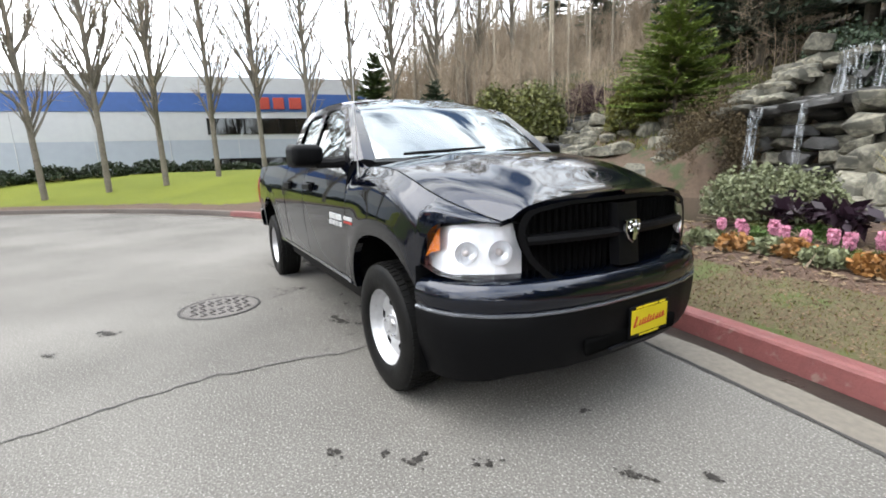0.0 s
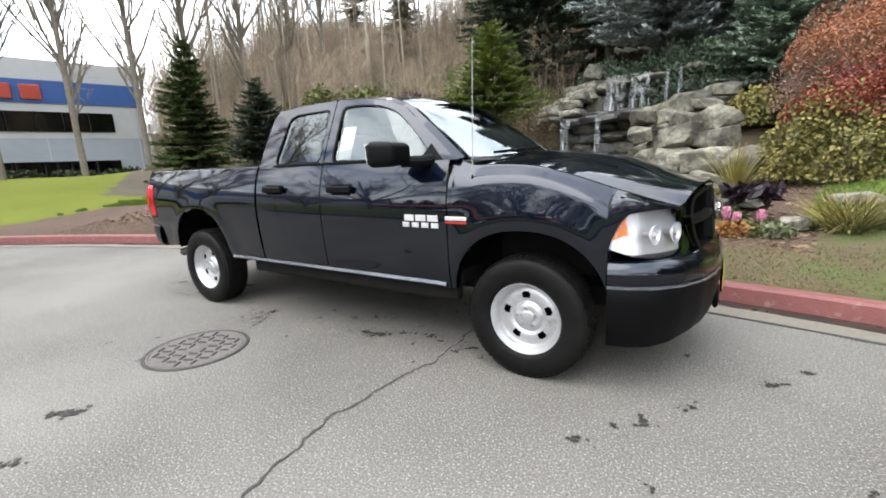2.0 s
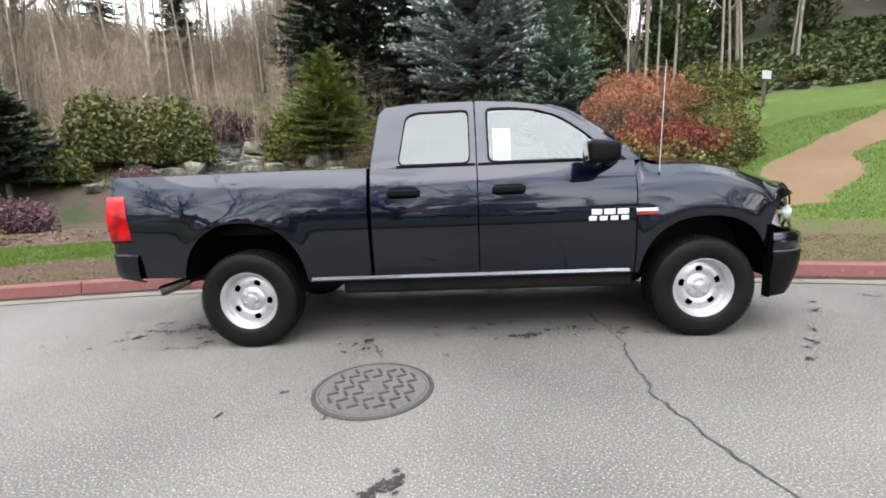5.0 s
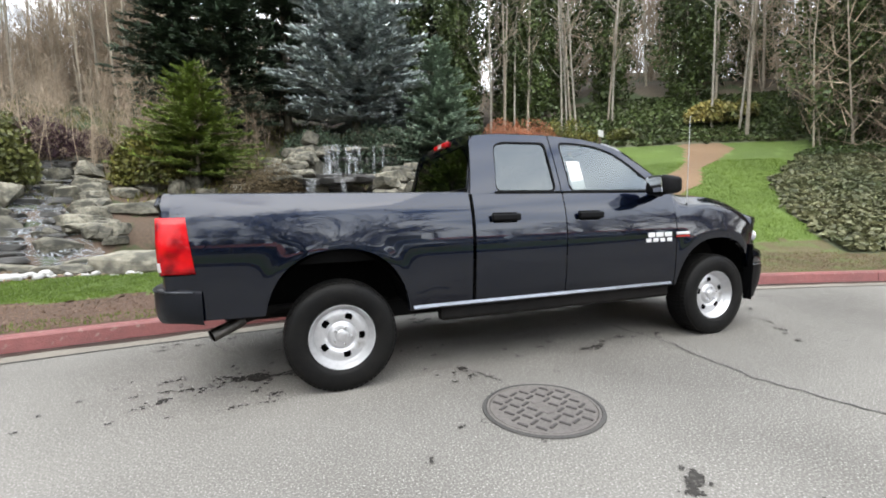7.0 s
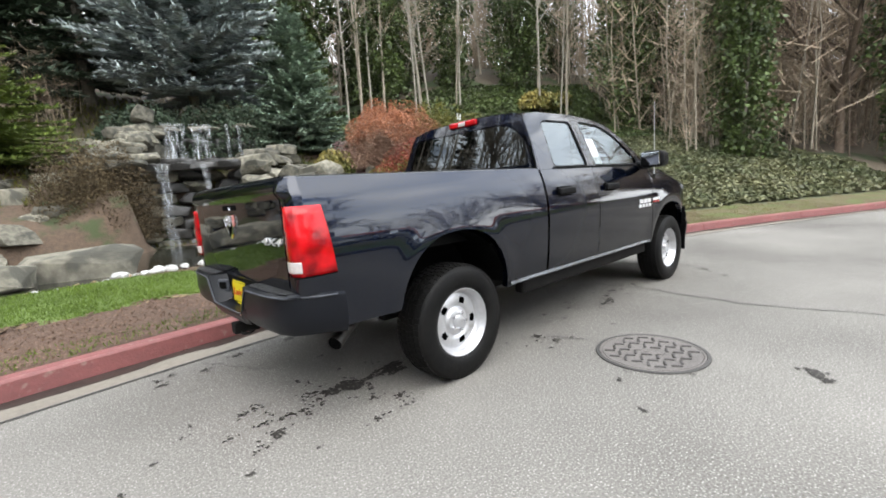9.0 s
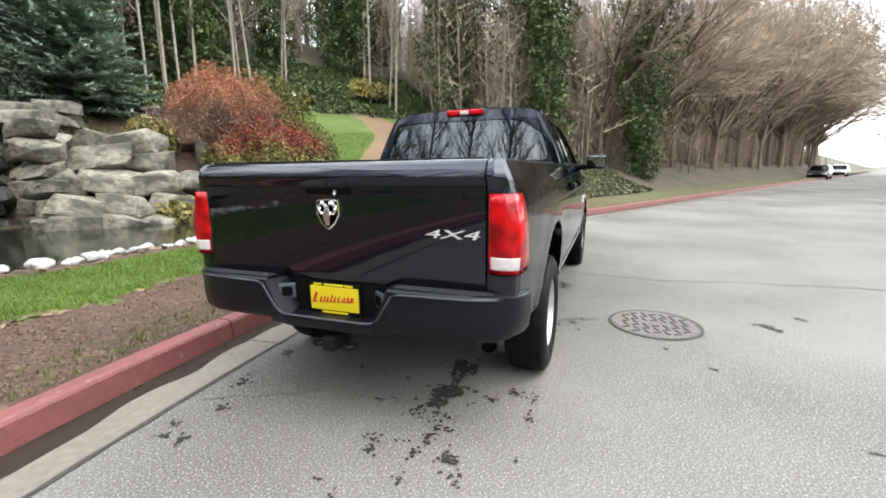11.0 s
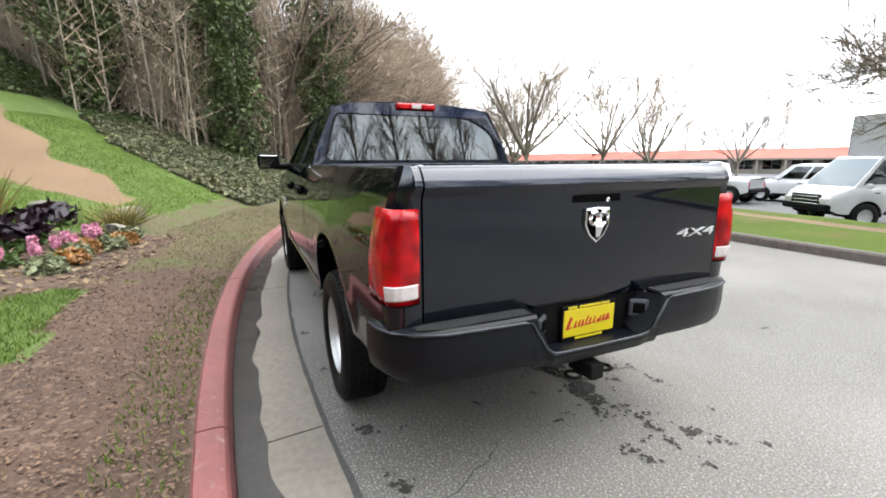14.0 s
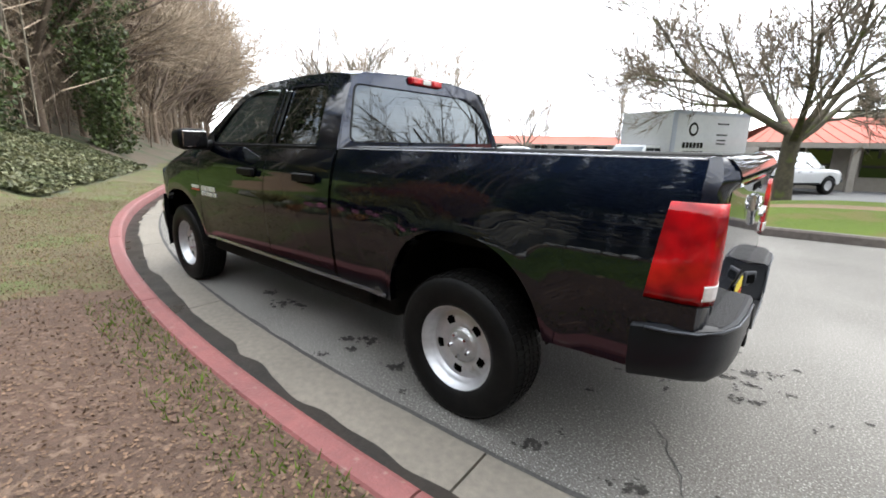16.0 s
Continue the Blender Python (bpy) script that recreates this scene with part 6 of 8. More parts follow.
# flat stones climbing from the ledge to the top of the fall
for k in range(16):
    u = k / 15
    x = lerp(-2.25, -1.0, u) + pick.uniform(-0.3, 0.3)
    boulder(pick.choice(SLABS), x, lerp(11.3, 12.2, u) + pick.uniform(-0.1, 0.1), lerp(2.75, 3.48, u), pick.uniform(0.42, 0.62), 0.6, pick.uniform(0.45, 0.7), pick.uniform(-25, 25), "ledge_stone", "flat tan stone stepped beside the fall", "stones of the ledge", (pick.uniform(-8, 8), pick.uniform(-8, 8)))
for x, y, z, sx in ((-1.5, 11.9, 2.5, 0.8), (-0.9, 12.3, 2.9, 0.6), (-1.6, 12.3, 2.9, 0.7), (-2.4, 11.8, 2.2, 0.7)):
    boulder(pick.choice(ROCKS), x, y, z, sx, 0.55, 0.7, pick.uniform(-20, 20), "cascade_boulder", "large boulder filling the side of the cascade", "boulders of the cascade")
# big slabs right of the lower ledge
for x, y, z, sx, sz in ((1.05, 10.75, 2.62, 0.66, 0.72), (2.15, 10.9, 2.66, 0.6, 0.62), (0.55, 11.2, 2.6, 0.5, 0.6), (1.6, 11.5, 2.9, 0.7, 0.6), (2.6, 11.6, 3.0, 0.6, 0.7)):
    boulder(pick.choice(SLABS), x, y, z, sx, 0.75, sz, pick.uniform(-12, 12), "ledge_stone", "broad flat tan slab above the pond wall", "stones of the ledge", (pick.uniform(-4, 4), pick.uniform(-4, 4)))
# rockery past both ends
for k in range(40):
    u, v = pick.uniform(0, 1), pick.uniform(0, 1)
    x = lerp(-3.8, 3.4, u)
    y = lerp(10.6, 13.0, v) + 0.25 * abs(x)
    z = lerp(1.5, 3.05, v) + pick.uniform(-0.15, 0.15)
    if -2.4 < x < 1.6:
        continue
    boulder(pick.choice(ROCKS + SLABS), x, y, z, pick.uniform(0.45, 0.95), pick.uniform(0.4, 0.7), pick.uniform(0.28, 0.5), pick.uniform(0, 360), tilt=(pick.uniform(-8, 8), pick.uniform(-8, 8)))
boulder(ROCKS[2], -1.05, 12.05, 3.92, 0.36, 0.32, 0.36, 20, label="pale upright boulder beside the waterfall")
# lip of the upper fall and the dark face behind it
for x, y, z, sx in ((-0.55, 12.75, 3.62, 0.6), (0.35, 12.75, 3.62, 0.65), (1.2, 12.75, 3.68, 0.65), (2.0, 12.7, 3.78, 0.6)):
    boulder(pick.choice(SLABS), x, y, z, sx, 0.85, 0.34, pick.uniform(-8, 8), "ledge_stone", "thin brown capstone over the upper fall", "stones of the ledge")
for x, z in ((-0.6, 3.2), (0.15, 3.2), (0.9, 3.2), (1.6, 3.25), (-0.2, 2.75), (0.6, 2.75), (1.4, 2.8)):
    boulder(WET_ROCKS[pick.randrange(6)], x, 12.75, z, 0.55, 0.42, 0.36, pick.uniform(-15, 15), "wet_ledge", "dark wet rock face behind the waterfall", "wet ledges")
for x, y in ((-0.5, 12.1), (0.2, 12.0), (0.9, 12.1)):
    boulder(WET_ROCKS[6 + pick.randrange(6)], x, y, 2.68, 0.6, 0.75, 0.5, pick.uniform(-15, 15), "wet_ledge", "dark wet stone shelf under the waterfall", "wet ledges")

# falling water
def water_mat():
    m = bpy.data.materials.new("falling_water")
    m.use_nodes = True
    n, l = m.node_tree.nodes, m.node_tree.links
    n.clear()
    out, mix = n.new("ShaderNodeOutputMaterial"), n.new("ShaderNodeMixShader")
    tr, df, tx, co, mp, rp = n.new("ShaderNodeBsdfTransparent"), n.new("ShaderNodeBsdfPrincipled"), n.new("ShaderNodeTexNoise"), n.new("ShaderNodeTexCoord"), n.new("ShaderNodeMapping"), n.new("ShaderNodeMapRange")
    df.inputs["Base Color"].default_value, df.inputs["Roughness"].default_value = (0.36, 0.38, 0.40, 1), 0.25
    mp.inputs["Scale"].default_value = (26, 26, 0.5)
    tx.inputs["Scale"].default_value, tx.inputs["Detail"].default_value = 1.0, 5
    rp.inputs["From Min"].default_value, rp.inputs["From Max"].default_value = 0.46, 0.76
    l.new(co.outputs["Object"], mp.inputs["Vector"])
    l.new(mp.outputs["Vector"], tx.inputs["Vector"])
    l.new(tx.outputs["Fac"], rp.inputs["Value"])
    l.new(rp.outputs["Result"], mix.inputs["Fac"])
    l.new(tr.outputs["BSDF"], mix.inputs[1])
    l.new(df.outputs["BSDF"], mix.inputs[2])
    l.new(mix.outputs["Shader"], out.inputs["Surface"])
    return m


M_FALL = water_mat()


def fall(x0, x1, y, z1, z0, throw, label):
    rows = []
    for t in np.linspace(0, 1, 9):
        z = lerp(settle(x0, y, z1)[2], z0, t)
        yy = settle(x0, y, z1)[1] - throw * (t**0.5) - 0.08
        rows.append([(lerp(settle(x0, y, z1)[0], settle(x1, y, z1)[0], u) + 0.04 * math.sin(9 * u + 4 * t), yy + 0.05 * math.sin(13 * u), z) for u in np.linspace(0, 1, 9)])
    return tagged(link("waterfall", grid(rows), M_FALL, smooth=True), label, "waterfall", "falls of the cascade")


for x0, x1 in ((-0.72, -0.20), (-0.12, 0.38)):
    fall(x0, x1, 12.1, 3.70, 2.80, 0.16, "thin white veil of falling water over a ledge")
for x0, x1 in ((0.72, 0.78), (1.05, 1.12)):
    fall(x0, x1, 12.1, 3.72, 2.82, 0.14, "thin thread of falling water over a ledge")
fall(-1.40, -1.14, 10.15, 2.46, 0.20, 0.30, "narrow white stream dropping into the pond")
fall(-0.48, -0.32, 10.10, 2.44, 0.20, 0.22, "narrow white stream over the lower ledge")

pond_rows = []
for k in range(73):
    a = 2 * math.pi * k / 72
    pond_rows.append([(*road_at(-1.0 + 4.8 * r * math.cos(a), 5.6 + 3.2 * r * math.sin(a)), POND_Z) for r in (0.0, 0.3, 0.6, 0.85, 1.0)])
tagged(link("pond", grid(pond_rows), M_WATER, smooth=True), "still dark pond reflecting the rocks", "water", kind="structure")

# cobbles round the lawn side of the pond
COBBLES = [rock_mesh(80 + k, 1, 0.75, 0.55, 0.1, True) for k in range(5)]
for me in COBBLES:
    me.materials.append(M_PEBBLE)
pick = random.Random(5)
for k in range(150):
    s = lerp(-5.2, 1.0, pick.random())
    d = curve_at([(-8, 2.9), (-3, 2.92), (-0.5, 2.6), (0.3, 2.5), (1.1, 2.45)], s) + pick.uniform(-0.10, 0.16) + (0.28 * pick.random() if s > -0.4 else 0)
    x, y = road_at(s, d)
    q = pick.uniform(0.05, 0.115)
    ob = new("cobble", pick.choice(COBBLES))
    ob.matrix_world = pose(x, y, land(x, y) + q * 0.25, pick.uniform(-20, 20), pick.uniform(-20, 20), pick.uniform(0, 360)) @ Matrix.Diagonal((q, q, q, 1))
    tagged(ob, "rounded white river cobble at the pond edge", "cobble", "cobbles round the pond")
for x, y, sx, sy, turn in ((-4.85, 5.75, 1.0, 0.45, -4), (-3.5, 6.12, 1.1, 0.45, -23), (-5.9, 5.3, 0.5, 0.38, 20), (4.75, 3.35, 0.55, 0.33, -12), (4.35, 4.35, 0.45, 0.35, 30), (4.9, 4.45, 0.35, 0.3, 0), (3.55, 3.25, 0.24, 0.15, 40), (3.1, 4.5, 0.4, 0.3, 15)):
    boulder(pick.choice(SLABS), x, y, max(land(x, y), 0.34) + 0.10, sx, sy, 1.15 if sx > 1.05 else 0.8 if sx > 0.8 else 0.45 if sx > 0.5 else 0.3, turn, "flat_stone", "pale flat stone lying in the garden", "flat stones")

# bank left of the waterfall: scattered boulders and a rocky stream
for k in range(58):
    s, d = pick.uniform(-7.5, -1.4), pick.uniform(7.2, 12.2)
    x, y = road_at(s, d)
    q = pick.uniform(0.2, 0.62)
    boulder(pick.choice(ROCKS), x, y, land(x, y) + q * 0.15, q, q * 0.8, q * 0.65, pick.uniform(0, 360))
STREAM = [(-9.4, 14.2), (-9.15, 13.3), (-8.9, 12.5), (-8.5, 11.5), (-8.3, 10.3), (-8.0, 9.3), (-7.6, 8.4), (-6.9, 7.5)]
stream_rows = []
for i in range(43):
    t = i / 42 * (len(STREAM) - 1)
    k = min(int(t), len(STREAM) - 2)
    x, y = lerp(STREAM[k][0], STREAM[k + 1][0], t - k), lerp(STREAM[k][1], STREAM[k + 1][1], t - k)
    wide = 0.45 + 0.75 * (i / 42) ** 1.5
    stream_rows.append([(x + o * wide, y + o * wide * 0.35, max(POND_Z, land(x, y) + 0.10 - 0.04 * abs(o)) + 0.07 * math.sin(i * 2.1)) for o in (-1, -0.5, 0, 0.5, 1)])
    if i % 2 == 0:
        # dark slabs across the bed, stepping down
        for o in (-0.45, 0.4):
            q = pick.uniform(0.24, 0.38)
            xx, yy = x + o * wide + pick.uniform(-0.1, 0.1), y + o * wide * 0.35
            boulder(pick.choice(WET_ROCKS), xx, yy, land(xx, yy) + 0.04, q * 1.25, q * 0.7, q * 0.42, pick.uniform(-30, 30), "stream_stone", "flat dark stone stepping down the stream", "stones of the stream")
    for sg in (-1, 1):
        q = pick.uniform(0.18, 0.44) * (0.8 + 0.5 * i / 42)
        o = sg * (wide + pick.uniform(0.1, 0.5))
        xx, yy = x + o, y + o * 0.35 + pick.uniform(-0.15, 0.15)
        boulder(pick.choice(ROCKS), xx, yy, land(xx, yy) + q * 0.25, q, q * 0.8, q * 0.6, pick.uniform(0, 360), "stream_stone", "grey stone at the edge of the running stream", "stones of the stream")
tagged(link("stream", grid(stream_rows), M_FALL, smooth=True), "shallow white stream running over stones", "water", kind="structure")
for x, y, q, flat in ((-7.75, 12.6, 0.62, 0.6), (-6.86, 13.1, 0.34, 0.9), (-5.9, 12.9, 0.45, 0.8), (-9.1, 10.5, 0.55, 0.9), (-7.3, 10.4, 0.42, 0.7), (-6.9, 9.3, 0.5, 0.5), (-7.4, 7.2, 0.5, 0.5), (-6.2, 7.6, 0.6, 0.45), (-8.8, 7.4, 0.55, 0.5), (-8.0, 6.6, 0.45, 0.45)):
    boulder(pick.choice(ROCKS), x, y, land(x, y) + q * 0.3, q * 1.2, q * 0.8, q * flat, pick.uniform(0, 360))

for x, y, sx, sy, sz, turn in ((-6.3, 10.5, 1.0, 0.45, 0.55, -4), (-5.0, 8.8, 0.95, 0.5, 0.7, 6), (-5.9, 8.5, 0.6, 0.4, 0.5, 20), (-6.6, 13.0, 0.75, 0.6, 1.5, 10), (-5.0, 12.6, 0.65, 0.55, 1.5, 40), (-5.4, 11.9, 0.45, 0.4, 1.1, 70), (-8.7, 9.0, 0.7, 0.55, 1.3, 15), (-4.3, 11.0, 0.6, 0.5, 1.2, 5), (-3.4, 11.7, 0.7, 0.55, 1.5, 25)):
    boulder(pick.choice(SLABS), x, y, land(x, y) + 0.12, sx, sy, sz, turn, "bank_stone", "long pale stone set into the bank", "stones of the bank")

# low ledges left of the falls and boulders right of them
LEDGE = [(-4.2, 12.2), (-3.5, 11.9), (-2.9, 11.6), (-2.3, 11.4)]
for row in range(4):
    for k in range(5):
        u = min(2.99, max(0, (k + 0.5 * (row % 2)) * 0.66))
        i = int(u)
        x, y = lerp(LEDGE[i][0], LEDGE[i + 1][0], u - i), lerp(LEDGE[i][1], LEDGE[i + 1][1], u - i)
        boulder(pick.choice(ROCKS), x + 0.08 * row, y + 0.28 * row, 1.55 + row * 0.42, pick.uniform(0.42, 0.62), 0.45, pick.uniform(0.30, 0.40), -20 + pick.uniform(-15, 15), "wall_boulder", "squarish grey boulder stacked beside the falls", "boulders of the pond wall", (pick.uniform(-7, 7), pick.uniform(-7, 7)))
for row in range(3):
    for k in range(4):
        boulder(pick.choice(ROCKS), 1.35 + k * 0.62 + 0.2 * (row % 2), 11.6 + row * 0.42 - 0.05 * k, 1.95 + row * 0.42, pick.uniform(0.40, 0.58), 0.45, pick.uniform(0.28, 0.38), pick.uniform(-20, 20), "wall_boulder", "squarish grey boulder stacked beside the falls", "boulders of the pond wall", (pick.uniform(-7, 7), pick.uniform(-7, 7)))

# picnic table, sign and upright stone behind the red shrub
table = thing("picnic_table", pose(4.5, 10.9, land(4.5, 10.9), 0, 0, 12), "weathered dark wooden picnic table with benches", "picnic table")
M_OLDWOOD = material("weathered_wood", (0.10, 0.075, 0.055), (0.06, 0.045, 0.033), rough=0.85, scale=16, big=2, bump=0.3, bump_scale=40)
for yy in (-0.30, -0.10, 0.10, 0.30):
    part("top_board", box_bm(1.7, 0.18, 0.045, (0, yy, 0.75), 0.008), M_OLDWOOD, table)
for yy in (-0.68, 0.68):
    part("bench_board", box_bm(1.7, 0.26, 0.045, (0, yy, 0.45), 0.008), M_OLDWOOD, table)
for xx in (-0.6, 0.6):
    part("bench_bearer", box_bm(0.06, 1.55, 0.09, (xx, 0, 0.40), 0.008), M_OLDWOOD, table)
    for sg in (1, -1):
        part("leg", box_bm(0.07, 0.09, 0.86, (xx + 0.07, sg * 0.36, 0.36), 0.008, 2, (sg * -24, 0, 0)), M_OLDWOOD, table)
board = thing("garden_sign", pose(10.0, 10.7, land(10.0, 10.7), 0, 0, 20), "small white board on a short wooden post", "sign")
part("post", box_bm(0.08, 0.08, 1.15, (0, 0, 0.5), 0.01), M_OLDWOOD, board)
part("panel", box_bm(0.38, 0.03, 0.26, (0, -0.055, 0.98), 0.01), M_PAPER, board, "white panel")
boulder(ROCKS[7], 4.45, 9.3, land(4.45, 9.3) + 0.3, 0.30, 0.25, 0.62, 10, "standing_stone", "upright pale grey stone", "standing stones")

# mossy log rails at the edge of the wood
M_MOSSLOG = material("mossy_log", (0.10, 0.105, 0.03), (0.07, 0.06, 0.035), rough=0.95, scale=9, big=2, bump=0.6, bump_scale=25)
rail = thing("log_rail", Matrix(), "low rail of mossy logs on short posts", "fence")
for k in range(3):
    x0, y0, x1, y1 = -17.5 + 2.4 * k, 9.6 + 0.28 * k, -15.1 + 2.4 * k, 9.88 + 0.28 * k
    part("log", tube([(x0, y0, land(x0, y0) + 0.50), ((x0 + x1) / 2, (y0 + y1) / 2 + 0.04, land((x0 + x1) / 2, (y0 + y1) / 2) + 0.48), (x1 + 0.1, y1, land(x1, y1) + 0.50)], [0.085, 0.08, 0.07], 8), M_MOSSLOG, rail, "", True)
    part("post", tube([(x0, y0 + 0.1, land(x0, y0) - 0.1), (x0, y0 + 0.1, land(x0, y0) + 0.62)], [0.08, 0.075], 8), M_MOSSLOG, rail, "", True)

# ---- conifers ----
def on(x, y):
    return land(x, y)


conifer("young_fir", -4.9, 12.6, on(-4.9, 12.6), 4.1, 2.5, M_FIR_LIGHT, "bright green young fir among the boulders", 1, 0.35, 0.10, 0.20, 2.3, "", 3.2)
conifer("blue_spruce", 0.9, 15.4, on(0.9, 15.4), 13.5, 3.7, M_SPRUCE_BLUE, "large silvery blue spruce behind the waterfall", 2, 1.6, 0.10, 0.40, 2.3, "", 2.1)
conifer("dark_spruce", -4.3, 16.6, on(-4.3, 16.6), 13, 2.9, M_SPRUCE_DARK, "tall dark green spruce", 3, 0.8, 0.2, 0.40, 0.75, "dark spruces")
conifer("dark_spruce", -6.2, 17.2, on(-6.2, 17.2), 12, 2.6, M_SPRUCE_DARK, "tall dark green spruce", 4, 0.8, 0.2, 0.40, 0.75, "dark spruces")
conifer("dark_spruce", -1.9, 18.5, on(-1.9, 18.5), 14, 2.9, M_SPRUCE_DARK, "tall dark green spruce", 5, 0.8, 0.2, 0.40, 0.7, "dark spruces")
conifer("grey_conifer", 4.2, 14.0, on(4.2, 14.0), 5.6, 2.5, M_CYPRESS, "grey-green conifer above the boulder wall", 6, 0.1, 0.14, 0.28, 1.8, "", 3.4)
conifer("fir", -12.3, 4.9, on(-12.3, 4.9), 5.2, 1.55, M_FIR, "dark green fir at the edge of the lawn", 7, 0.35, 0.22, 0.30, 1.7, "lone firs")
conifer("fir", -13.3, 8.2, on(-13.3, 8.2), 3.7, 1.65, M_SPRUCE_DARK, "small dark fir with layered boughs", 8, 0.5, 0.05, 0.28, 1.5, "lone firs")
for k, (x, y, h) in enumerate(((-16, 22, 9), (5.5, 20, 12), (-22, 24, 11), (9, 24, 13))):
    conifer("background_fir", x, y, on(x, y), h, 2.0, M_SPRUCE_DARK, "dark fir deep in the wood", 60 + k, 1.0, 0.2, 0.45, 0.5, "firs in the wood")

# ---- shrubs ----
M_DUSKY = leafy("dusky_pink_twigs", (0.26, 0.15, 0.15), (0.17, 0.10, 0.10))
M_PINK_TWIG = leafy("pinkish_twigs", (0.235, 0.142, 0.098), (0.15, 0.098, 0.07))
bush("red_tipped_shrub", 5.2, 7.6, on(5.2, 7.6) - 0.15, 1.80, 1.50, 2.82 - on(5.2, 7.6), ((M_RED_LEAF, 19000, 0.040, 0.60, 1.0, 0.22), (M_GOLD_LEAF, 15000, 0.05, 0.02, 0.70, 0.28), (M_RHODO, 8000, 0.05, 0.0, 0.85, 0.4)), "wide shrub with red tips over cream-edged leaves", 21)
maple = bush("orange_twig_shrub", 5.45, 9.5, 2.15, 1.75, 1.4, 2.10, ((M_ORANGE_TWIG, 26000, 0.030, 0.45, 1.0, 0.18), (M_PINK_TWIG, 18000, 0.028, 0.0, 0.7, 0.3)), "domed shrub of fine orange and pinkish bare twigs", 22, M_PINK_TWIG, n_twig=4200)
for k in range(6):
    a = 1.05 * k
    part("stem", tube([(0.12 * math.cos(a), 0.12 * math.sin(a), on(5.45, 9.5) - 2.25), (0.25 * math.cos(a), 0.22 * math.sin(a), -0.3), (0.7 * math.cos(a + 0.3), 0.6 * math.sin(a + 0.3), 0.7)], [0.05, 0.04, 0.012], 7), M_PINK_TWIG, maple, "", True)
bush("olive_shrub", 7.35, 9.3, on(7.35, 9.3) - 0.1, 1.25, 1.1, 4.45 - on(7.35, 9.3), ((M_OLIVE_LEAF, 11000, 0.05, 0.0, 1.0, 0.3),), "olive green clipped shrub", 23, group="olive shrubs")
bush("olive_shrub", 7.0, 7.8, on(7.0, 7.8) - 0.1, 0.95, 0.85, 2.95 - on(7.0, 7.8), ((M_OLIVE_LEAF, 8000, 0.045, 0.0, 1.0, 0.3),), "olive green clipped shrub", 24, group="olive shrubs")
bush("pink_twig_shrub", 4.7, 10.6, on(4.7, 10.6), 1.0, 1.0, 1.3, ((M_DUSKY, 9000, 0.03, 0.05, 1.0, 0.4),), "dusky pink leafless shrub", 25, M_PINK_TWIG)
bush("gold_shrub", 2.55, 7.9, on(2.55, 7.9), 0.6, 0.5, 0.75, ((M_GOLD_LEAF, 2600, 0.07, 0.0, 1.0, 0.4),), "small golden shrub on the wall", 26)
bush("gold_shrub", 3.4, 9.9, on(3.4, 9.9), 0.6, 0.55, 0.85, ((M_GOLD_LEAF, 3000, 0.075, 0.0, 1.0, 0.4),), "golden shrub beside the picnic table", 36)
bush("grey_shrub", 1.45, 4.55, on(1.45, 4.55), 0.78, 0.6, 0.72, ((M_SAGE, 9000, 0.036, 0.18, 1.0, 0.4),), "low grey-green shrub with bare lower stems", 27, n_twig=900)
bush("rhododendron", -10.1, 11.1, on(-10.1, 11.1), 1.5, 1.2, 2.2, ((M_RHODO, 9500, 0.10, 0.05, 1.0, 0.45),), "leafy green rhododendron shrub among stones", 28, group="rhododendrons")
bush("rhododendron", -12.2, 10.6, on(-12.2, 10.6), 1.0, 1.0, 2.3, ((M_RHODO, 8000, 0.10, 0.05, 1.0, 0.45),), "leafy green rhododendron shrub among stones", 29, group="rhododendrons")
bush("rhododendron", -12.6, 9.3, on(-12.6, 9.3), 0.8, 0.7, 1.0, ((M_RHODO, 4200, 0.10, 0.05, 1.0, 0.45),), "leafy green rhododendron shrub among stones", 30, group="rhododendrons")
bush("olive_conifer_shrub", -6.2, 12.2, on(-6.2, 12.2), 1.0, 0.9, 1.6, ((M_OLIVE_LEAF, 5500, 0.08, 0.0, 1.0, 0.35),), "rusty olive shrub beside the fir", 31)
M_MAUVE = leafy("mauve_heather", (0.150, 0.078, 0.088), (0.066, 0.034, 0.042), by_island=0.45)
for k, (x, y, rx, ry, rz) in enumerate(((-10.3, 5.2, 0.95, 0.6, 0.75), (-11.6, 5.5, 0.8, 0.6, 0.6), (-9.35, 13.3, 0.85, 0.7, 1.25), (-8.45, 13.7, 0.85, 0.7, 0.9), (-9.75, 8.9, 0.75, 0.7, 0.95))):
    bush("heather", x, y, on(x, y), rx, ry, rz, ((M_MAUVE if k in (0, 4) else M_PURPLE, 6500, 0.045, 0.05, 1.0, 0.35),), "mauve heather mound among the stones", 320 + k, group="heathers")
bush("weeping_shrub", -2.75, 10.95, 0.55, 1.3, 1.2, 2.4, ((M_BROWN_TWIG, 22000, 0.034, 0.0, 1.0, 0.4),), "brown weeping shrub draped over the bank", 35, M_BROWN_TWIG, n_twig=3600)
bush("juniper", 1.7, 13.9, on(1.7, 13.9) - 0.2, 1.9, 0.9, 2.0, ((M_SPRUCE_DARK, 9000, 0.07, 0.0, 1.0, 0.4),), "dark spreading juniper above the waterfall", 37, group="junipers")
bush("juniper", -0.9, 14.2, on(-0.9, 14.2) - 0.2, 1.5, 0.9, 1.7, ((M_SPRUCE_DARK, 7000, 0.07, 0.0, 1.0, 0.4),), "dark spreading juniper above the waterfall", 38, group="junipers")
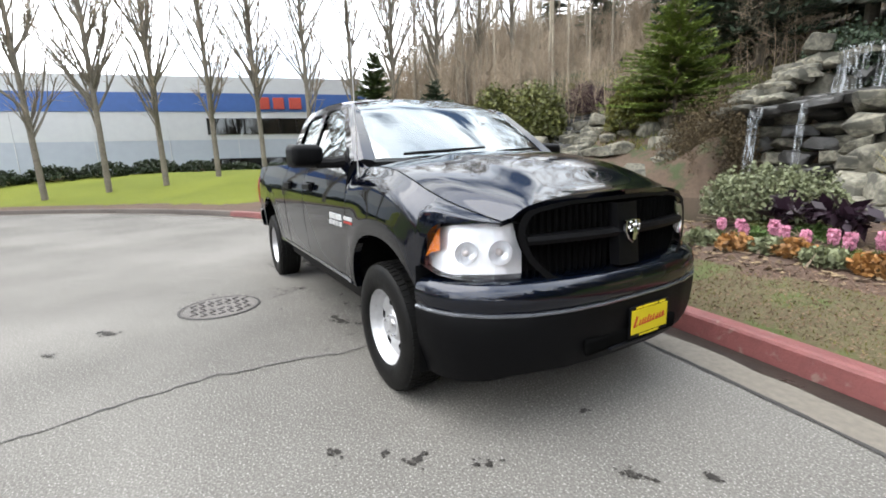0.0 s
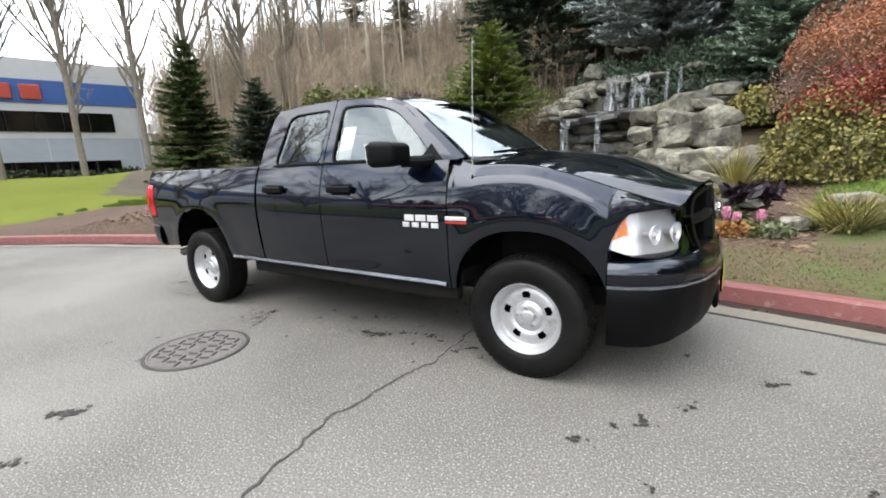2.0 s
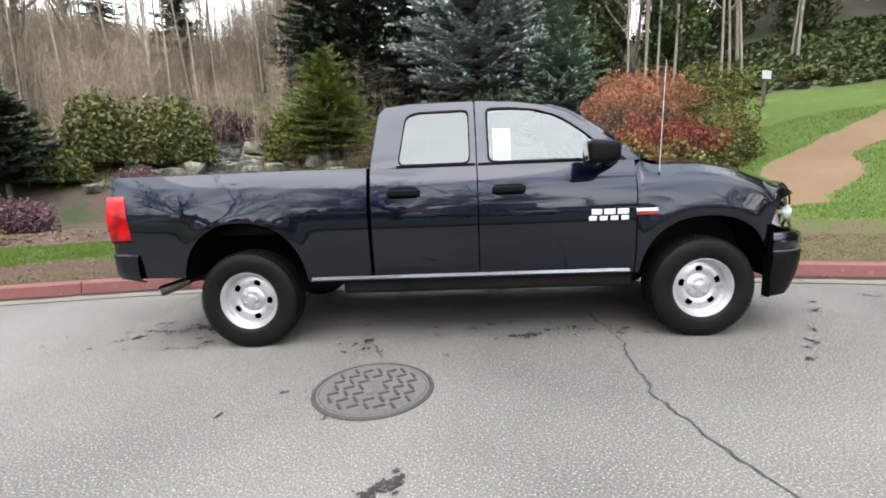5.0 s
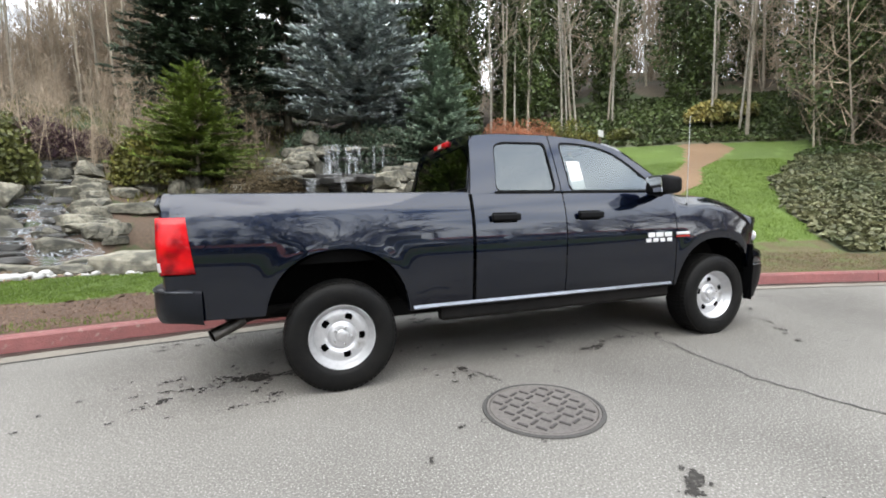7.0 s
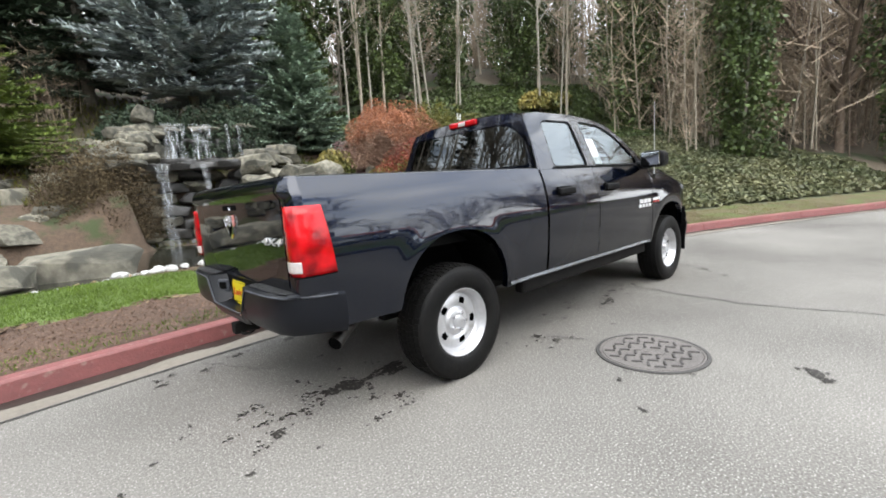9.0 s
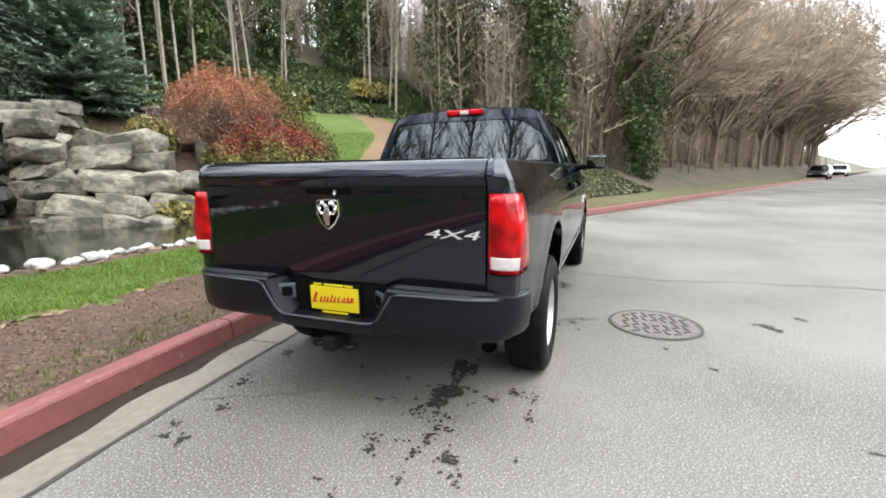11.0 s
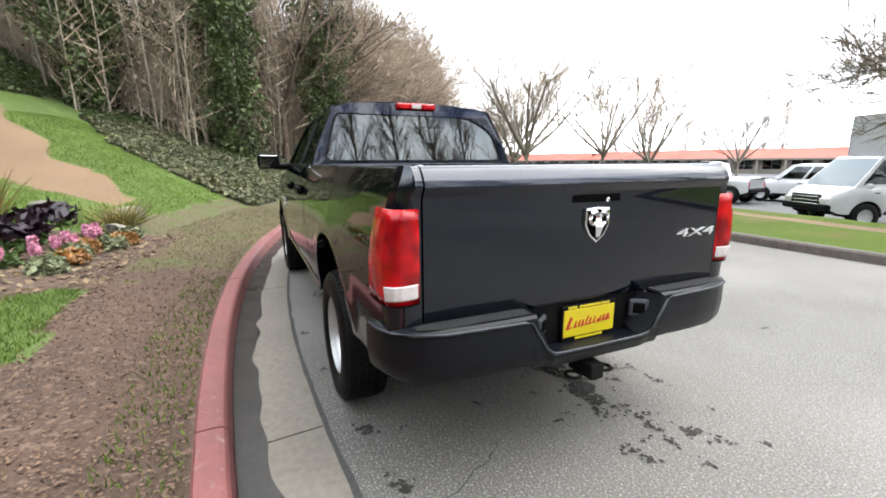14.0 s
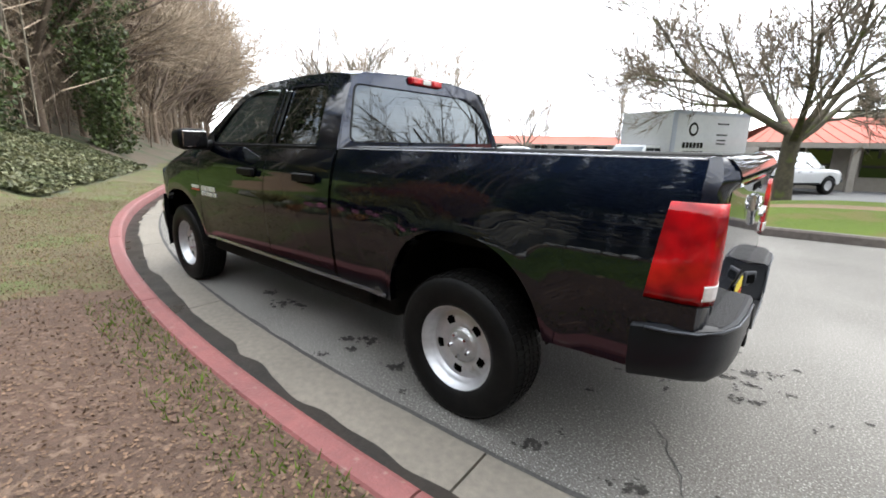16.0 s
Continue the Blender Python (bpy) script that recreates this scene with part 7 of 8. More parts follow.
for k, (x, y) in enumerate(((-9.55, 3.35), (-10.35, 3.25), (-10.0, 2.9), (-11.2, 3.5), (4.07, 3.3))):
    rng = np.random.default_rng(70 + k)
    t = thing("ornamental_grass", Matrix.Translation((x, y, on(x, y))), "yellow-green tuft of ornamental grass", "grass tuft", "grass tufts")
    n = 420
    a, e = rng.uniform(0, 6.283, n), rng.uniform(0.35, 1.5, n)
    w = np.stack([np.cos(a), np.sin(a), e], 1)
    w = unit(w) * rng.uniform(0.45, 0.75, (n, 1))
    v, f = blades(rng.normal(0, 0.09, (n, 3)) * (1, 1, 0), w, unit(np.cross(w, rng.normal(size=w.shape))) * 0.008, rng)
    tagged(part("blade_mass", arrays(v, f, "blade_mass", True), M_GOLD_LEAF, t), kind="stuff")
rng = np.random.default_rng(77)
t = thing("sword_plant", Matrix.Translation((2.95, 4.35, on(2.95, 4.35))), "tall yellow-green sword-leaved plant", "plant")
for k in range(110):
    a, lean, L = rng.uniform(0, 6.283), rng.uniform(0.12, 0.75), rng.uniform(0.7, 1.1)
    side = np.array([-math.sin(a), math.cos(a), 0])
    pts = [np.array([math.cos(a) * lean * L * u**1.6 * 0.8, math.sin(a) * lean * L * u**1.6 * 0.8, L * u * (1 - 0.25 * lean * u)]) for u in np.linspace(0, 1, 5)]
    part("leaf", grid([[tuple(p - side * w), tuple(p + side * w)] for p, w in zip(pts, (0.011, 0.013, 0.011, 0.007, 0.002))]), M_GOLD_LEAF, t)

# ---- flower bed ----
M_PINK = leafy("pink_petals", (0.58, 0.27, 0.36), (0.46, 0.17, 0.27), rough=0.5)
M_RUST = leafy("rust_leaves", (0.252, 0.114, 0.03), (0.18, 0.09, 0.03), rough=0.5)
M_BLACKISH = leafy("dark_purple_leaves", (0.0132, 0.006, 0.0108), (0.021, 0.0096, 0.0168), rough=0.4)
M_STEM = leafy("green_stems", (0.06, 0.102, 0.024), (0.048, 0.078, 0.018))


def hyacinth(x, y, seed, h):
    rng = np.random.default_rng(seed)
    t = thing("hyacinth", Matrix.Translation((x, y, on(x, y))), "pink hyacinth spike in bloom", "flower", "pink hyacinths")
    n = 260
    u, a = rng.uniform(0.42, 1, n), rng.uniform(0, 6.283, n)
    r = 0.034 * np.sin(np.pi * np.clip((u - 0.36) / 0.74, 0, 1)) ** 0.5 + 0.006
    v, f = leaf_quads(np.stack([np.cos(a) * r, np.sin(a) * r, u * h], 1), 0.03, rng)
    part("bloom", arrays(v, f, "bloom"), M_PINK, t)
    n = 9
    a = rng.uniform(0, 6.283, n)
    w = unit(np.stack([np.cos(a) * 0.55, np.sin(a) * 0.55, np.ones(n)], 1)) * h * 0.75
    v, f = blades(np.zeros((n, 3)), w, unit(np.cross(w, (0.3, 0.2, 1.0))) * 0.012, rng)
    tagged(part("leaf_mass", arrays(v, f, "leaf_mass", True), M_STEM, t), kind="stuff")


for k in range(11):
    u = k / 10
    hyacinth(lerp(1.3, 3.2, u) + pick.uniform(-0.06, 0.06), lerp(3.70, 3.30, u) + pick.uniform(-0.14, 0.14), 100 + k, pick.uniform(0.20, 0.29))
for k in range(7):
    u = k / 6
    x, y = lerp(1.3, 3.3, u) + pick.uniform(-0.08, 0.08), lerp(3.35, 3.05, u) + pick.uniform(-0.08, 0.08)
    bush("coral_bells", x, y, on(x, y), 0.19, 0.17, 0.17, ((M_RUST if k % 2 else M_SAGE, 420, 0.048, 0.05, 1.0, 0.5),), "low rust-coloured leafy clump" if k % 2 else "low grey-green leafy clump", 120 + k, group="edging plants", category="bedding plant", n_twig=30)
for k, (x, y, h) in enumerate(((1.75, 4.15, 0.42), (2.15, 4.0, 0.5), (2.95, 3.95, 0.55), (3.3, 3.8, 0.55), (2.5, 3.85, 0.4))):
    rng = np.random.default_rng(140 + k)
    t = thing("dark_rosette", Matrix.Translation((x, y, on(x, y))), "nearly black leafy rosette plant on a stem", "bedding plant", "dark rosettes")
    part("stem", tube([(0, 0, -0.02), (0.01, 0, h * 0.6)], [0.018, 0.014], 6), M_STEM, t)
    n = 70
    a, e = rng.uniform(0, 6.283, n), rng.uniform(-0.2, 1.0, n)
    w = unit(np.stack([np.cos(a), np.sin(a), e], 1)) * rng.uniform(0.12, 0.22, (n, 1))
    c = np.tile([0, 0, h * 0.62], (n, 1)) + rng.normal(0, 0.05, (n, 3))
    v, f = leaf_quads(c + w * 0.6, 0.10, rng, 0.2, 2.0)
    tagged(part("leaf_mass", arrays(v, f, "leaf_mass"), M_BLACKISH, t), kind="stuff")
for k in range(12):
    x, y = pick.uniform(1.2, 4.2), pick.uniform(2.9, 4.2)
    bush("low_plant", x, y, on(x, y), 0.16, 0.16, 0.13, ((M_STEM if k % 2 else M_RHODO, 260, 0.05, 0.0, 1.0, 0.6),), "small green bedding plant", 160 + k, group="small bedding plants", category="bedding plant", n_twig=20)

# ---- ground litter, grass and ivy as stuff ----
def scatter(name, count, region, seed, size, mat, label, category, flat=0.85, long=1.8, lift=0.01):
    """Loose flakes on the garden ground where region(s, d) allows."""
    rng = np.random.default_rng(seed)
    pts = []
    s0, s1, d0, d1, want = region
    while len(pts) < count:
        s, d = rng.uniform(s0, s1), rng.uniform(d0, d1)
        x, y = road_at(s, d)
        if want is None or cover(s, d, x, y) in want:
            pts.append((x, y, land(x, y) + lift + rng.uniform(0, lift)))
    v, f = leaf_quads(np.array(pts), size, rng, flat, long)
    return tagged(link(name, arrays(v, f, name), mat), label, category, kind="stuff")


def turf(name, count, region, seed, h, mat, label, wide=0.0035):
    rng = np.random.default_rng(seed)
    pts = []
    s0, s1, d0, d1, want = region
    while len(pts) < count:
        s, d = rng.uniform(s0, s1), rng.uniform(d0, d1)
        x, y = road_at(s, d)
        if cover(s, d, x, y) in want:
            pts.append((x, y, land(x, y) - 0.005))
    b = np.array(pts)
    w = rng.normal(0, 0.45, b.shape)
    w[:, 2] = 1
    w = unit(w) * (h * rng.uniform(0.5, 1.25, (len(b), 1)))
    v, f = blades(b, w, unit(np.cross(w, rng.normal(size=w.shape))) * wide, rng)
    return tagged(link(name, arrays(v, f, name, True), mat), label, "grass", kind="stuff")


M_CHIP = leafy("bark_chips", (0.155, 0.100, 0.066), (0.082, 0.050, 0.033), rough=0.9, by_island=0.45)
M_DRYLEAF = leafy("dry_leaves", (0.18, 0.132, 0.078), (0.114, 0.078, 0.048), rough=0.9, by_island=0.5)
scatter("bark_mulch", 45000, (-9, 9, 0.16, 1.6, (0, 1)), 201, 0.0115, M_CHIP, "brown bark chips over the kerbside soil", "mulch", 0.8, 1.8, 0.006)
scatter("leaf_litter", 7000, (-9, 9, 1.2, 9, (0,)), 202, 0.045, M_DRYLEAF, "dry leaves and chips on the beds", "leaf litter")
turf("lawn_grass", 60000, (-12, 2, 1.0, 3.2, (2,)), 203, 0.045, M_GRASS, "short green lawn grass by the pond")
turf("upper_lawn_grass", 50000, (3.5, 12, 2.2, 9, (2,)), 204, 0.055, M_GRASS, "short green lawn grass beside the path", 0.005)
turf("berm_grass", 40000, (-26, -7.5, 0.9, 10, (2,)), 205, 0.09, M_GRASS, "rough green grass on the low berm", 0.008)
turf("sparse_grass", 12000, (1.5, 13, 0.16, 2.4, (1,)), 206, 0.032, M_OLIVE_LEAF, "thin patchy grass on bare soil", 0.004)
turf("kerb_weeds", 2200, (-6, 2, 0.16, 0.5, (0,)), 207, 0.05, M_GRASS, "a few weeds along the kerb", 0.005)
scatter("ivy_bank", 60000, (8, 20, 1.5, 14, (5,)), 208, 0.11, M_IVY_PALE, "bank covered in grey-green ivy", "ivy", 0.45, 1.2, 0.06)
scatter("ivy_slope", 26000, (3, 22, 9, 18, (5,)), 209, 0.13, M_IVY, "dark ivy on the upper slope", "ivy", 0.4, 1.2, 0.08)
for k, (x, y, r) in enumerate(((16.7, 11.3, 1.15), (12.4, 12.2, 0.55), (18.2, 11.15, 0.9), (10.8, 12.8, 0.6), (17.6, 11.9, 0.8))):
    bush("slope_shrub", x, y, on(x, y), r, r, r * 0.75, ((M_GOLD_LEAF if k % 2 == 0 else M_RHODO, 2600, 0.12, 0.0, 1.0, 0.4),), "yellow-green leafy shrub on the ivy slope", 230 + k, group="slope shrubs")

# ---- wood on the hill ----
for k, (x, y, h, r) in enumerate(((16.0, 1.6, 12, 1.15), (17.9, 2.7, 12, 1.1), (20.3, -2.75, 13, 1.6), (18.2, 6.9, 13, 1.3), (18.0, 13.5, 13, 1.5), (9.6, 15.6, 13, 1.5), (6.8, 17.5, 13, 1.4), (20.6, 14.9, 14, 1.8), (21, 3.6, 13, 1.3), (12.4, 17.5, 14, 1.6), (24, 9, 14, 1.5), (4.6, 19.5, 13, 1.3), (10.5, 19.0, 14, 1.5), (14.6, 15.5, 14, 1.5), (23.1, 13.8, 14, 1.7), (8.0, 21.5, 14, 1.5), (21.5, 7.0, 13, 1.3))):
    ivy_tree(x, y, on(x, y) - 0.1, h, r * (1.0 if k == 2 else 1.25), 300 + k)
def before_hall(x, y):
    """Whether a place would stand between the road and the warehouse."""
    return -33.6 * (y + 2.7) - 14.6 * (x - 3.5) > -30


ALDERS = [tree_meshes(400 + k, 15, "alder") for k in range(7)]
pick = random.Random(9)
spots = []
for k in range(200):
    s, d = pick.uniform(-24, 46), 13 + 32 * pick.random() ** 1.2
    if s < -4:
        d = max(d, 13.5 + 3 * pick.random())
    if s > 16:
        d = 5 + 34 * pick.random()
    x, y = road_at(s, d)
    if (s < -13 and d < 30) or (-6 < s < 4.5 and d < 20) or before_hall(x, y):
        continue
    spots.append((x, y, on(x, y), pick.uniform(0.75, 1.2), pick.randrange(7)))
for k in range(80):
    x, y = road_at(pick.uniform(-13, -3.5), pick.uniform(15, 31))
    if not before_hall(x, y):
        spots.append((x, y, on(x, y), pick.uniform(0.65, 1.05), pick.randrange(7)))
many("alder_wood", spots, ALDERS, [M_ALDER, M_TWIG], "dense leafless alder wood with pale trunks on the hill", "woodland", 1)
for k, (x, y) in enumerate(((10.6, 14.2), (11.0, 14.4), (11.3, 14.0), (8.4, 14.8), (13.2, 13.6), (16.4, 10.8), (17.2, 10.2), (7.2, 15.2))):
    bare_tree("birch", x, y, on(x, y) - 0.1, 13, "alder", 440 + k, "slim pale-barked birch on the slope", M_TRUNK_WHITE, "pale birches")
BRUSH = [tree_meshes(500 + k, 3.2, "brush") for k in range(3)]
spots = []
for k in range(110):
    s, d = pick.uniform(-24, 50), 13.5 + 26 * pick.random()
    if s > 15:
        d = 4.5 + 22 * pick.random()
    if s < -8:
        d = 14 + 22 * pick.random()
    x, y = road_at(s, d)
    if s < -13 or before_hall(x, y) or (4 < s < 16 and d < 18):
        continue
    spots.append((x, y, on(x, y), pick.uniform(0.5, 1.0), pick.randrange(3)))
many("undergrowth", spots, BRUSH, [M_TWIG, M_TWIG], "brown leafless undergrowth below the trees", "undergrowth", 2)

def skyline(x, y):
    """How tall a stem may stand, in units of nine metres, for the wood to end below the open sky."""
    return max(0.25, (1.3 + (0.33 + 0.16 * smooth(-15, -9, x)) * math.hypot(x, y + 3) - on(x, y)) / 9)


WHIPS = [tree_meshes(560 + k, 9.0, "whip") for k in range(5)]
spots = []
for k in range(430):
    s, d = pick.uniform(-26, 44), 12.5 + 24 * pick.random()
    if s > 15:
        d = 6 + 30 * pick.random()
    elif s > -7:
        d = 21 + 18 * pick.random()
    if s < -13:
        s, d = s * 0.4 - 5, d + 6
    x, y = road_at(s, d)
    size = min(pick.uniform(0.55, 1.25), skyline(x, y) if s < 4 else 9)
    if before_hall(x, y):
        continue
    spots.append((x, y, on(x, y), max(size, 0.3), pick.randrange(5)))
for k in range(330):
    s, d = pick.uniform(-17, -3), 19 + 17 * pick.random()
    x, y = road_at(s, d)
    if not before_hall(x, y):
        spots.append((x, y, on(x, y), min(pick.uniform(0.7, 1.2), skyline(x, y)), pick.randrange(5)))
many("bare_thicket", spots, WHIPS, [M_ALDER, M_TWIG], "dense brown thicket of thin leafless stems", "woodland", 6)

spots = []
for k in range(90):
    s, d = pick.uniform(-13, -1), pick.uniform(11.5, 19)
    x, y = road_at(s, d)
    spots.append((x, y, on(x, y), pick.uniform(0.16, 0.42), pick.randrange(5)))
many("low_brush", spots, WHIPS, [M_TWIG, M_TWIG], "low brown brush at the foot of the wood", "undergrowth", 8)
turf("wood_edge_grass", 16000, (-13, 3.4, 9.5, 18, (4, 6)), 211, 0.22, M_OLIVE_LEAF, "rough olive undergrowth on the bank", 0.022)

# ---- trees along the roads ----
POP = [None] * 3
for k in range(13):
    y = -12.0 + k * 2.35
    x = -21.5 + 0.16 * max(0, y - 2) * 1.8 + 0.35 * math.sin(k * 1.9)
    src = k % 3
    if POP[src] is None:
        POP[src] = bare_tree("poplar", x, y, on(x, y), 17.0, "poplar", 520 + k, "leafless upright poplar in a row", M_BARK, "row of poplars")
    else:
        c = copy_thing(POP[src], pose(x, y, on(x, y), 0, 0, 47 * k))
ROAD_TREES = [tree_meshes(540 + k, 11, "crown") for k in range(3)] + [tree_meshes(550 + k, 8.5, "whip") for k in range(3)]
spots = []
pick = random.Random(21)
for k in range(46):
    s = 21 + k * 1.5 + pick.uniform(-0.5, 0.5)
    x, y = road_at(s, pick.uniform(3.2, 6.0))
    spots.append((x, y, on(x, y), pick.uniform(0.8, 1.15) * (1 + 0.5 * smooth(34, 60, s)), pick.randrange(3)))
for k in range(80):
    s = 20 + k * 0.95
    x, y = road_at(s, pick.uniform(3.5, 12))
    spots.append((x, y, on(x, y), pick.uniform(0.6, 1.1), pick.randrange(3, 6)))
many("roadside_thicket", spots, ROAD_TREES, [M_THICKET, M_TWIG], "brown leafless thicket lining the road", "woodland", 3)
VERGE_TREES = {}
for k, (x, y, h) in enumerate(((-2.44, -13.7, 8.6), (20.7, -16.1, 11.0), (25.5, -18.3, 9.5), (27, -19.0, 8), (35, -23, 8), (44, -27, 8.5), (54, -32, 8.5), (20, -37.5, 9.5), (17.5, -24, 7), (23, -25, 7), (3.0, -30, 8), (-10, -27, 9), (-18, -16, 9), (-12, -15, 9), (28, -36, 12), (-25, -22, 9), (64, -38, 9), (75, -44, 9))):
    kind = "poplar" if k == 14 else ("maple" if k < 1 else "crown")
    src = (kind, k % 4)
    if k in (0, 14) or src not in VERGE_TREES:
        t = bare_tree("street_tree", x, y, 0.0 if y > -16 else -0.5, h, kind, 600 + k, "leafless spreading street tree on the verge", M_STREET_BARK if k < 1 else M_BARK, "street trees", 31 * k, M_STREET_TWIG if k < 1 else M_TWIG)
        VERGE_TREES[src] = (t, h)
    else:
        t0, h0 = VERGE_TREES[src]
        copy_thing(t0, pose(x, y, 0.0 if y > -16 else -0.5, 0, 0, 61 * k))

# ---- blue and white warehouse ----
M_CLAD = material("white_cladding", (0.3844, 0.3906, 0.403), (0.3472, 0.3534, 0.372), rough=0.6, scale=2, big=0.15)
M_CLAD_LOW = material("pale_grey_cladding", (0.279, 0.3038, 0.3472), (0.248, 0.2728, 0.3162), rough=0.6, scale=2, big=0.15)
M_BLUE = material("blue_band", (0.0186, 0.0713, 0.248), (0.0161, 0.062, 0.2108), rough=0.5, scale=3)
M_SCREEN = thin_glass("car_windscreen", (0.20, 0.23, 0.24), 1.9)
M_DARKWIN = thin_glass("dark_office_glass", (0.03, 0.035, 0.04), 1.6)
M_REDSIGN = material("red_sign", (0.341, 0.0372, 0.0186), (0.279, 0.031, 0.0186), rough=0.5)
turn = math.degrees(math.atan2(-25.0, -6.5))
hall = thing("warehouse", pose(-30.1, 11.4, 0.85, 0, 0, turn), "white warehouse with a broad blue band and dark windows", "building")
L = 75.0
part("wall", box_bm(L, 30, 2.9, (L / 2, -15, 1.45)), M_CLAD_LOW, hall, "pale grey lower wall")
part("wall", box_bm(L + 0.02, 30.02, 2.2, (L / 2, -15, 4.0)), M_CLAD, hall, "white upper wall")
part("band", box_bm(L + 0.12, 30.12, 1.30, (L / 2, -15, 5.55)), M_BLUE, hall, "broad blue band")
part("parapet", box_bm(L + 0.04, 30.04, 1.15, (L / 2, -15, 6.75)), M_CLAD, hall)
part("roof", box_bm(L - 0.6, 29.4, 0.1, (L / 2, -15, 7.36)), M_CLAD_LOW, hall)
for z in (3.85, 0.95):
    for k in range(8):
        w = part("window", box_bm(1.16, 0.08, 1.15, (2.2 + k * 1.25, 0.03, z), 0.01), M_DARKWIN, hall, "dark glazed window")
        part("frame", box_bm(0.07, 0.12, 1.2, (2.2 + k * 1.25 + 0.62, 0.05, z)), M_DARK, w)
for k, (x0, w) in enumerate(((5.3, 0.9), (6.5, 0.8), (7.6, 0.9))):
    part("sign_letter", box_bm(w, 0.1, 0.85, (x0, 0.12, 5.5), 0.05), M_REDSIGN, hall, "plain red sign shape")
for k in range(16):
    part("cladding_joint", box_bm(0.05, 0.03, 5.0, (4.6 * k + 0.4, 0.012, 2.5)), M_CLAD, hall)

M_HEDGE = leafy("hedge_leaves", (0.0217, 0.0341, 0.0124), (0.0136, 0.0236, 0.0087))
for k in range(14):
    y = -17 + k * 2.3
    x = -27.0 + 0.1 * max(0, y)
    bush("clipped_hedge", x, y, on(x, y), 0.7, 1.25, 0.75, ((M_HEDGE, 1500, 0.11, 0.0, 1.0, 0.4),), "low dark clipped hedge before the warehouse", 700 + k, group="hedge", category="hedge", n_twig=60)

# ---- low red-roofed offices across the lot ----
M_ROOF_RED = material("red_metal_roof", (0.33, 0.095, 0.068), (0.27, 0.075, 0.055), rough=0.75, spec=0.15, scale=3, big=0.2)
M_STUCCO = material("taupe_stucco", (0.1984, 0.1798, 0.155), (0.1674, 0.1519, 0.1302), rough=0.85, scale=5, big=0.3)


def office(x0, y0, length, depth, turn, label):
    t = thing("office_building", pose(x0, y0, -0.52, 0, 0, turn), label, "building", "red-roofed offices")
    part("wall", box_bm(length, depth, 2.2, (length / 2, depth / 2, 1.1)), M_STUCCO, t)
    rows = [[(-0.9, -1.2, 2.12), (length + 0.9, -1.2, 2.12)], [(-0.9, -1.2, 2.35), (length + 0.9, -1.2, 2.35)], [(2.0, depth / 2, 3.9), (length - 2.0, depth / 2, 3.9)], [(-0.9, depth + 1.2, 2.35), (length + 0.9, depth + 1.2, 2.35)]]
    roof = part("roof", grid(rows), M_ROOF_RED, t, "red standing-seam metal roof")
    for k in range(int(length / 0.6)):
        x = -0.5 + k * 0.6
        top = lerp(x, min(max(x, 2.0), length - 2.0), 1)
        part("seam", tube([(x, -1.2, 2.37), (top, depth / 2, 3.92)], 0.03, 4), M_ROOF_RED, roof)
    part("fascia", box_bm(length + 1.8, 0.06, 0.26, (length / 2, -1.22, 2.22)), M_STUCCO, t)
    n = int(length / 3.4)
    for k in range(n):
        w = part("window", box_bm(2.2, 0.1, 1.5, (2.0 + k * 3.4, 0.02, 1.45), 0.01), M_DARKWIN, t, "dark office window")
        part("frame", box_bm(0.08, 0.14, 1.56, (2.0 + k * 3.4, 0.0, 1.45)), M_STUCCO, w)
        part("column", box_bm(0.28, 0.28, 2.15, (0.3 + k * 3.4, -1.0, 1.075), 0.02), M_STUCCO, t)
    return t


office(-0.6, -26.4, 30, 12, 180 + 14, "low taupe office with a red metal roof")
office(62, -58, 44, 14, 180 + 24, "low taupe office with a red metal roof")
office(95, -52, 30, 14, 180 + 24, "low taupe office with a red metal roof")


# ---- vehicles across the road ----
M_CAR = {"white": material("white_car_paint", (0.4464, 0.4526, 0.4588), (0.4092, 0.4154, 0.4216), rough=0.25, coat=1.0), "black": material("black_car_paint", (0.0074, 0.0074, 0.0087), (0.0099, 0.0087, 0.0099), rough=0.3, coat=1.0),
         "red": material("red_car_paint", (0.248, 0.0186, 0.0186), (0.2108, 0.0124, 0.0124), rough=0.3, coat=1.0), "silver": material("silver_car_paint", (0.279, 0.2976, 0.3224), (0.248, 0.2666, 0.2914), rough=0.3, metal=0.5, coat=1.0)}


def far_wheel(parent, x, y, r=0.37):
    w = part("wheel", lathe([(r * 0.55, -0.11), (r * 0.95, -0.12), (r, -0.08), (r, 0.08), (r * 0.95, 0.12), (r * 0.55, 0.11)], 24, "y", (x, y, r)), M_RUBBER, parent, "", True)
    sg = 1 if y > 0 else -1
    part("hub", lathe([(r * 0.6, 0.10 * sg), (r * 0.55, 0.085 * sg), (0.01, 0.10 * sg)], 16, "y", (x, y, r)), M_STEEL, w, "", True)


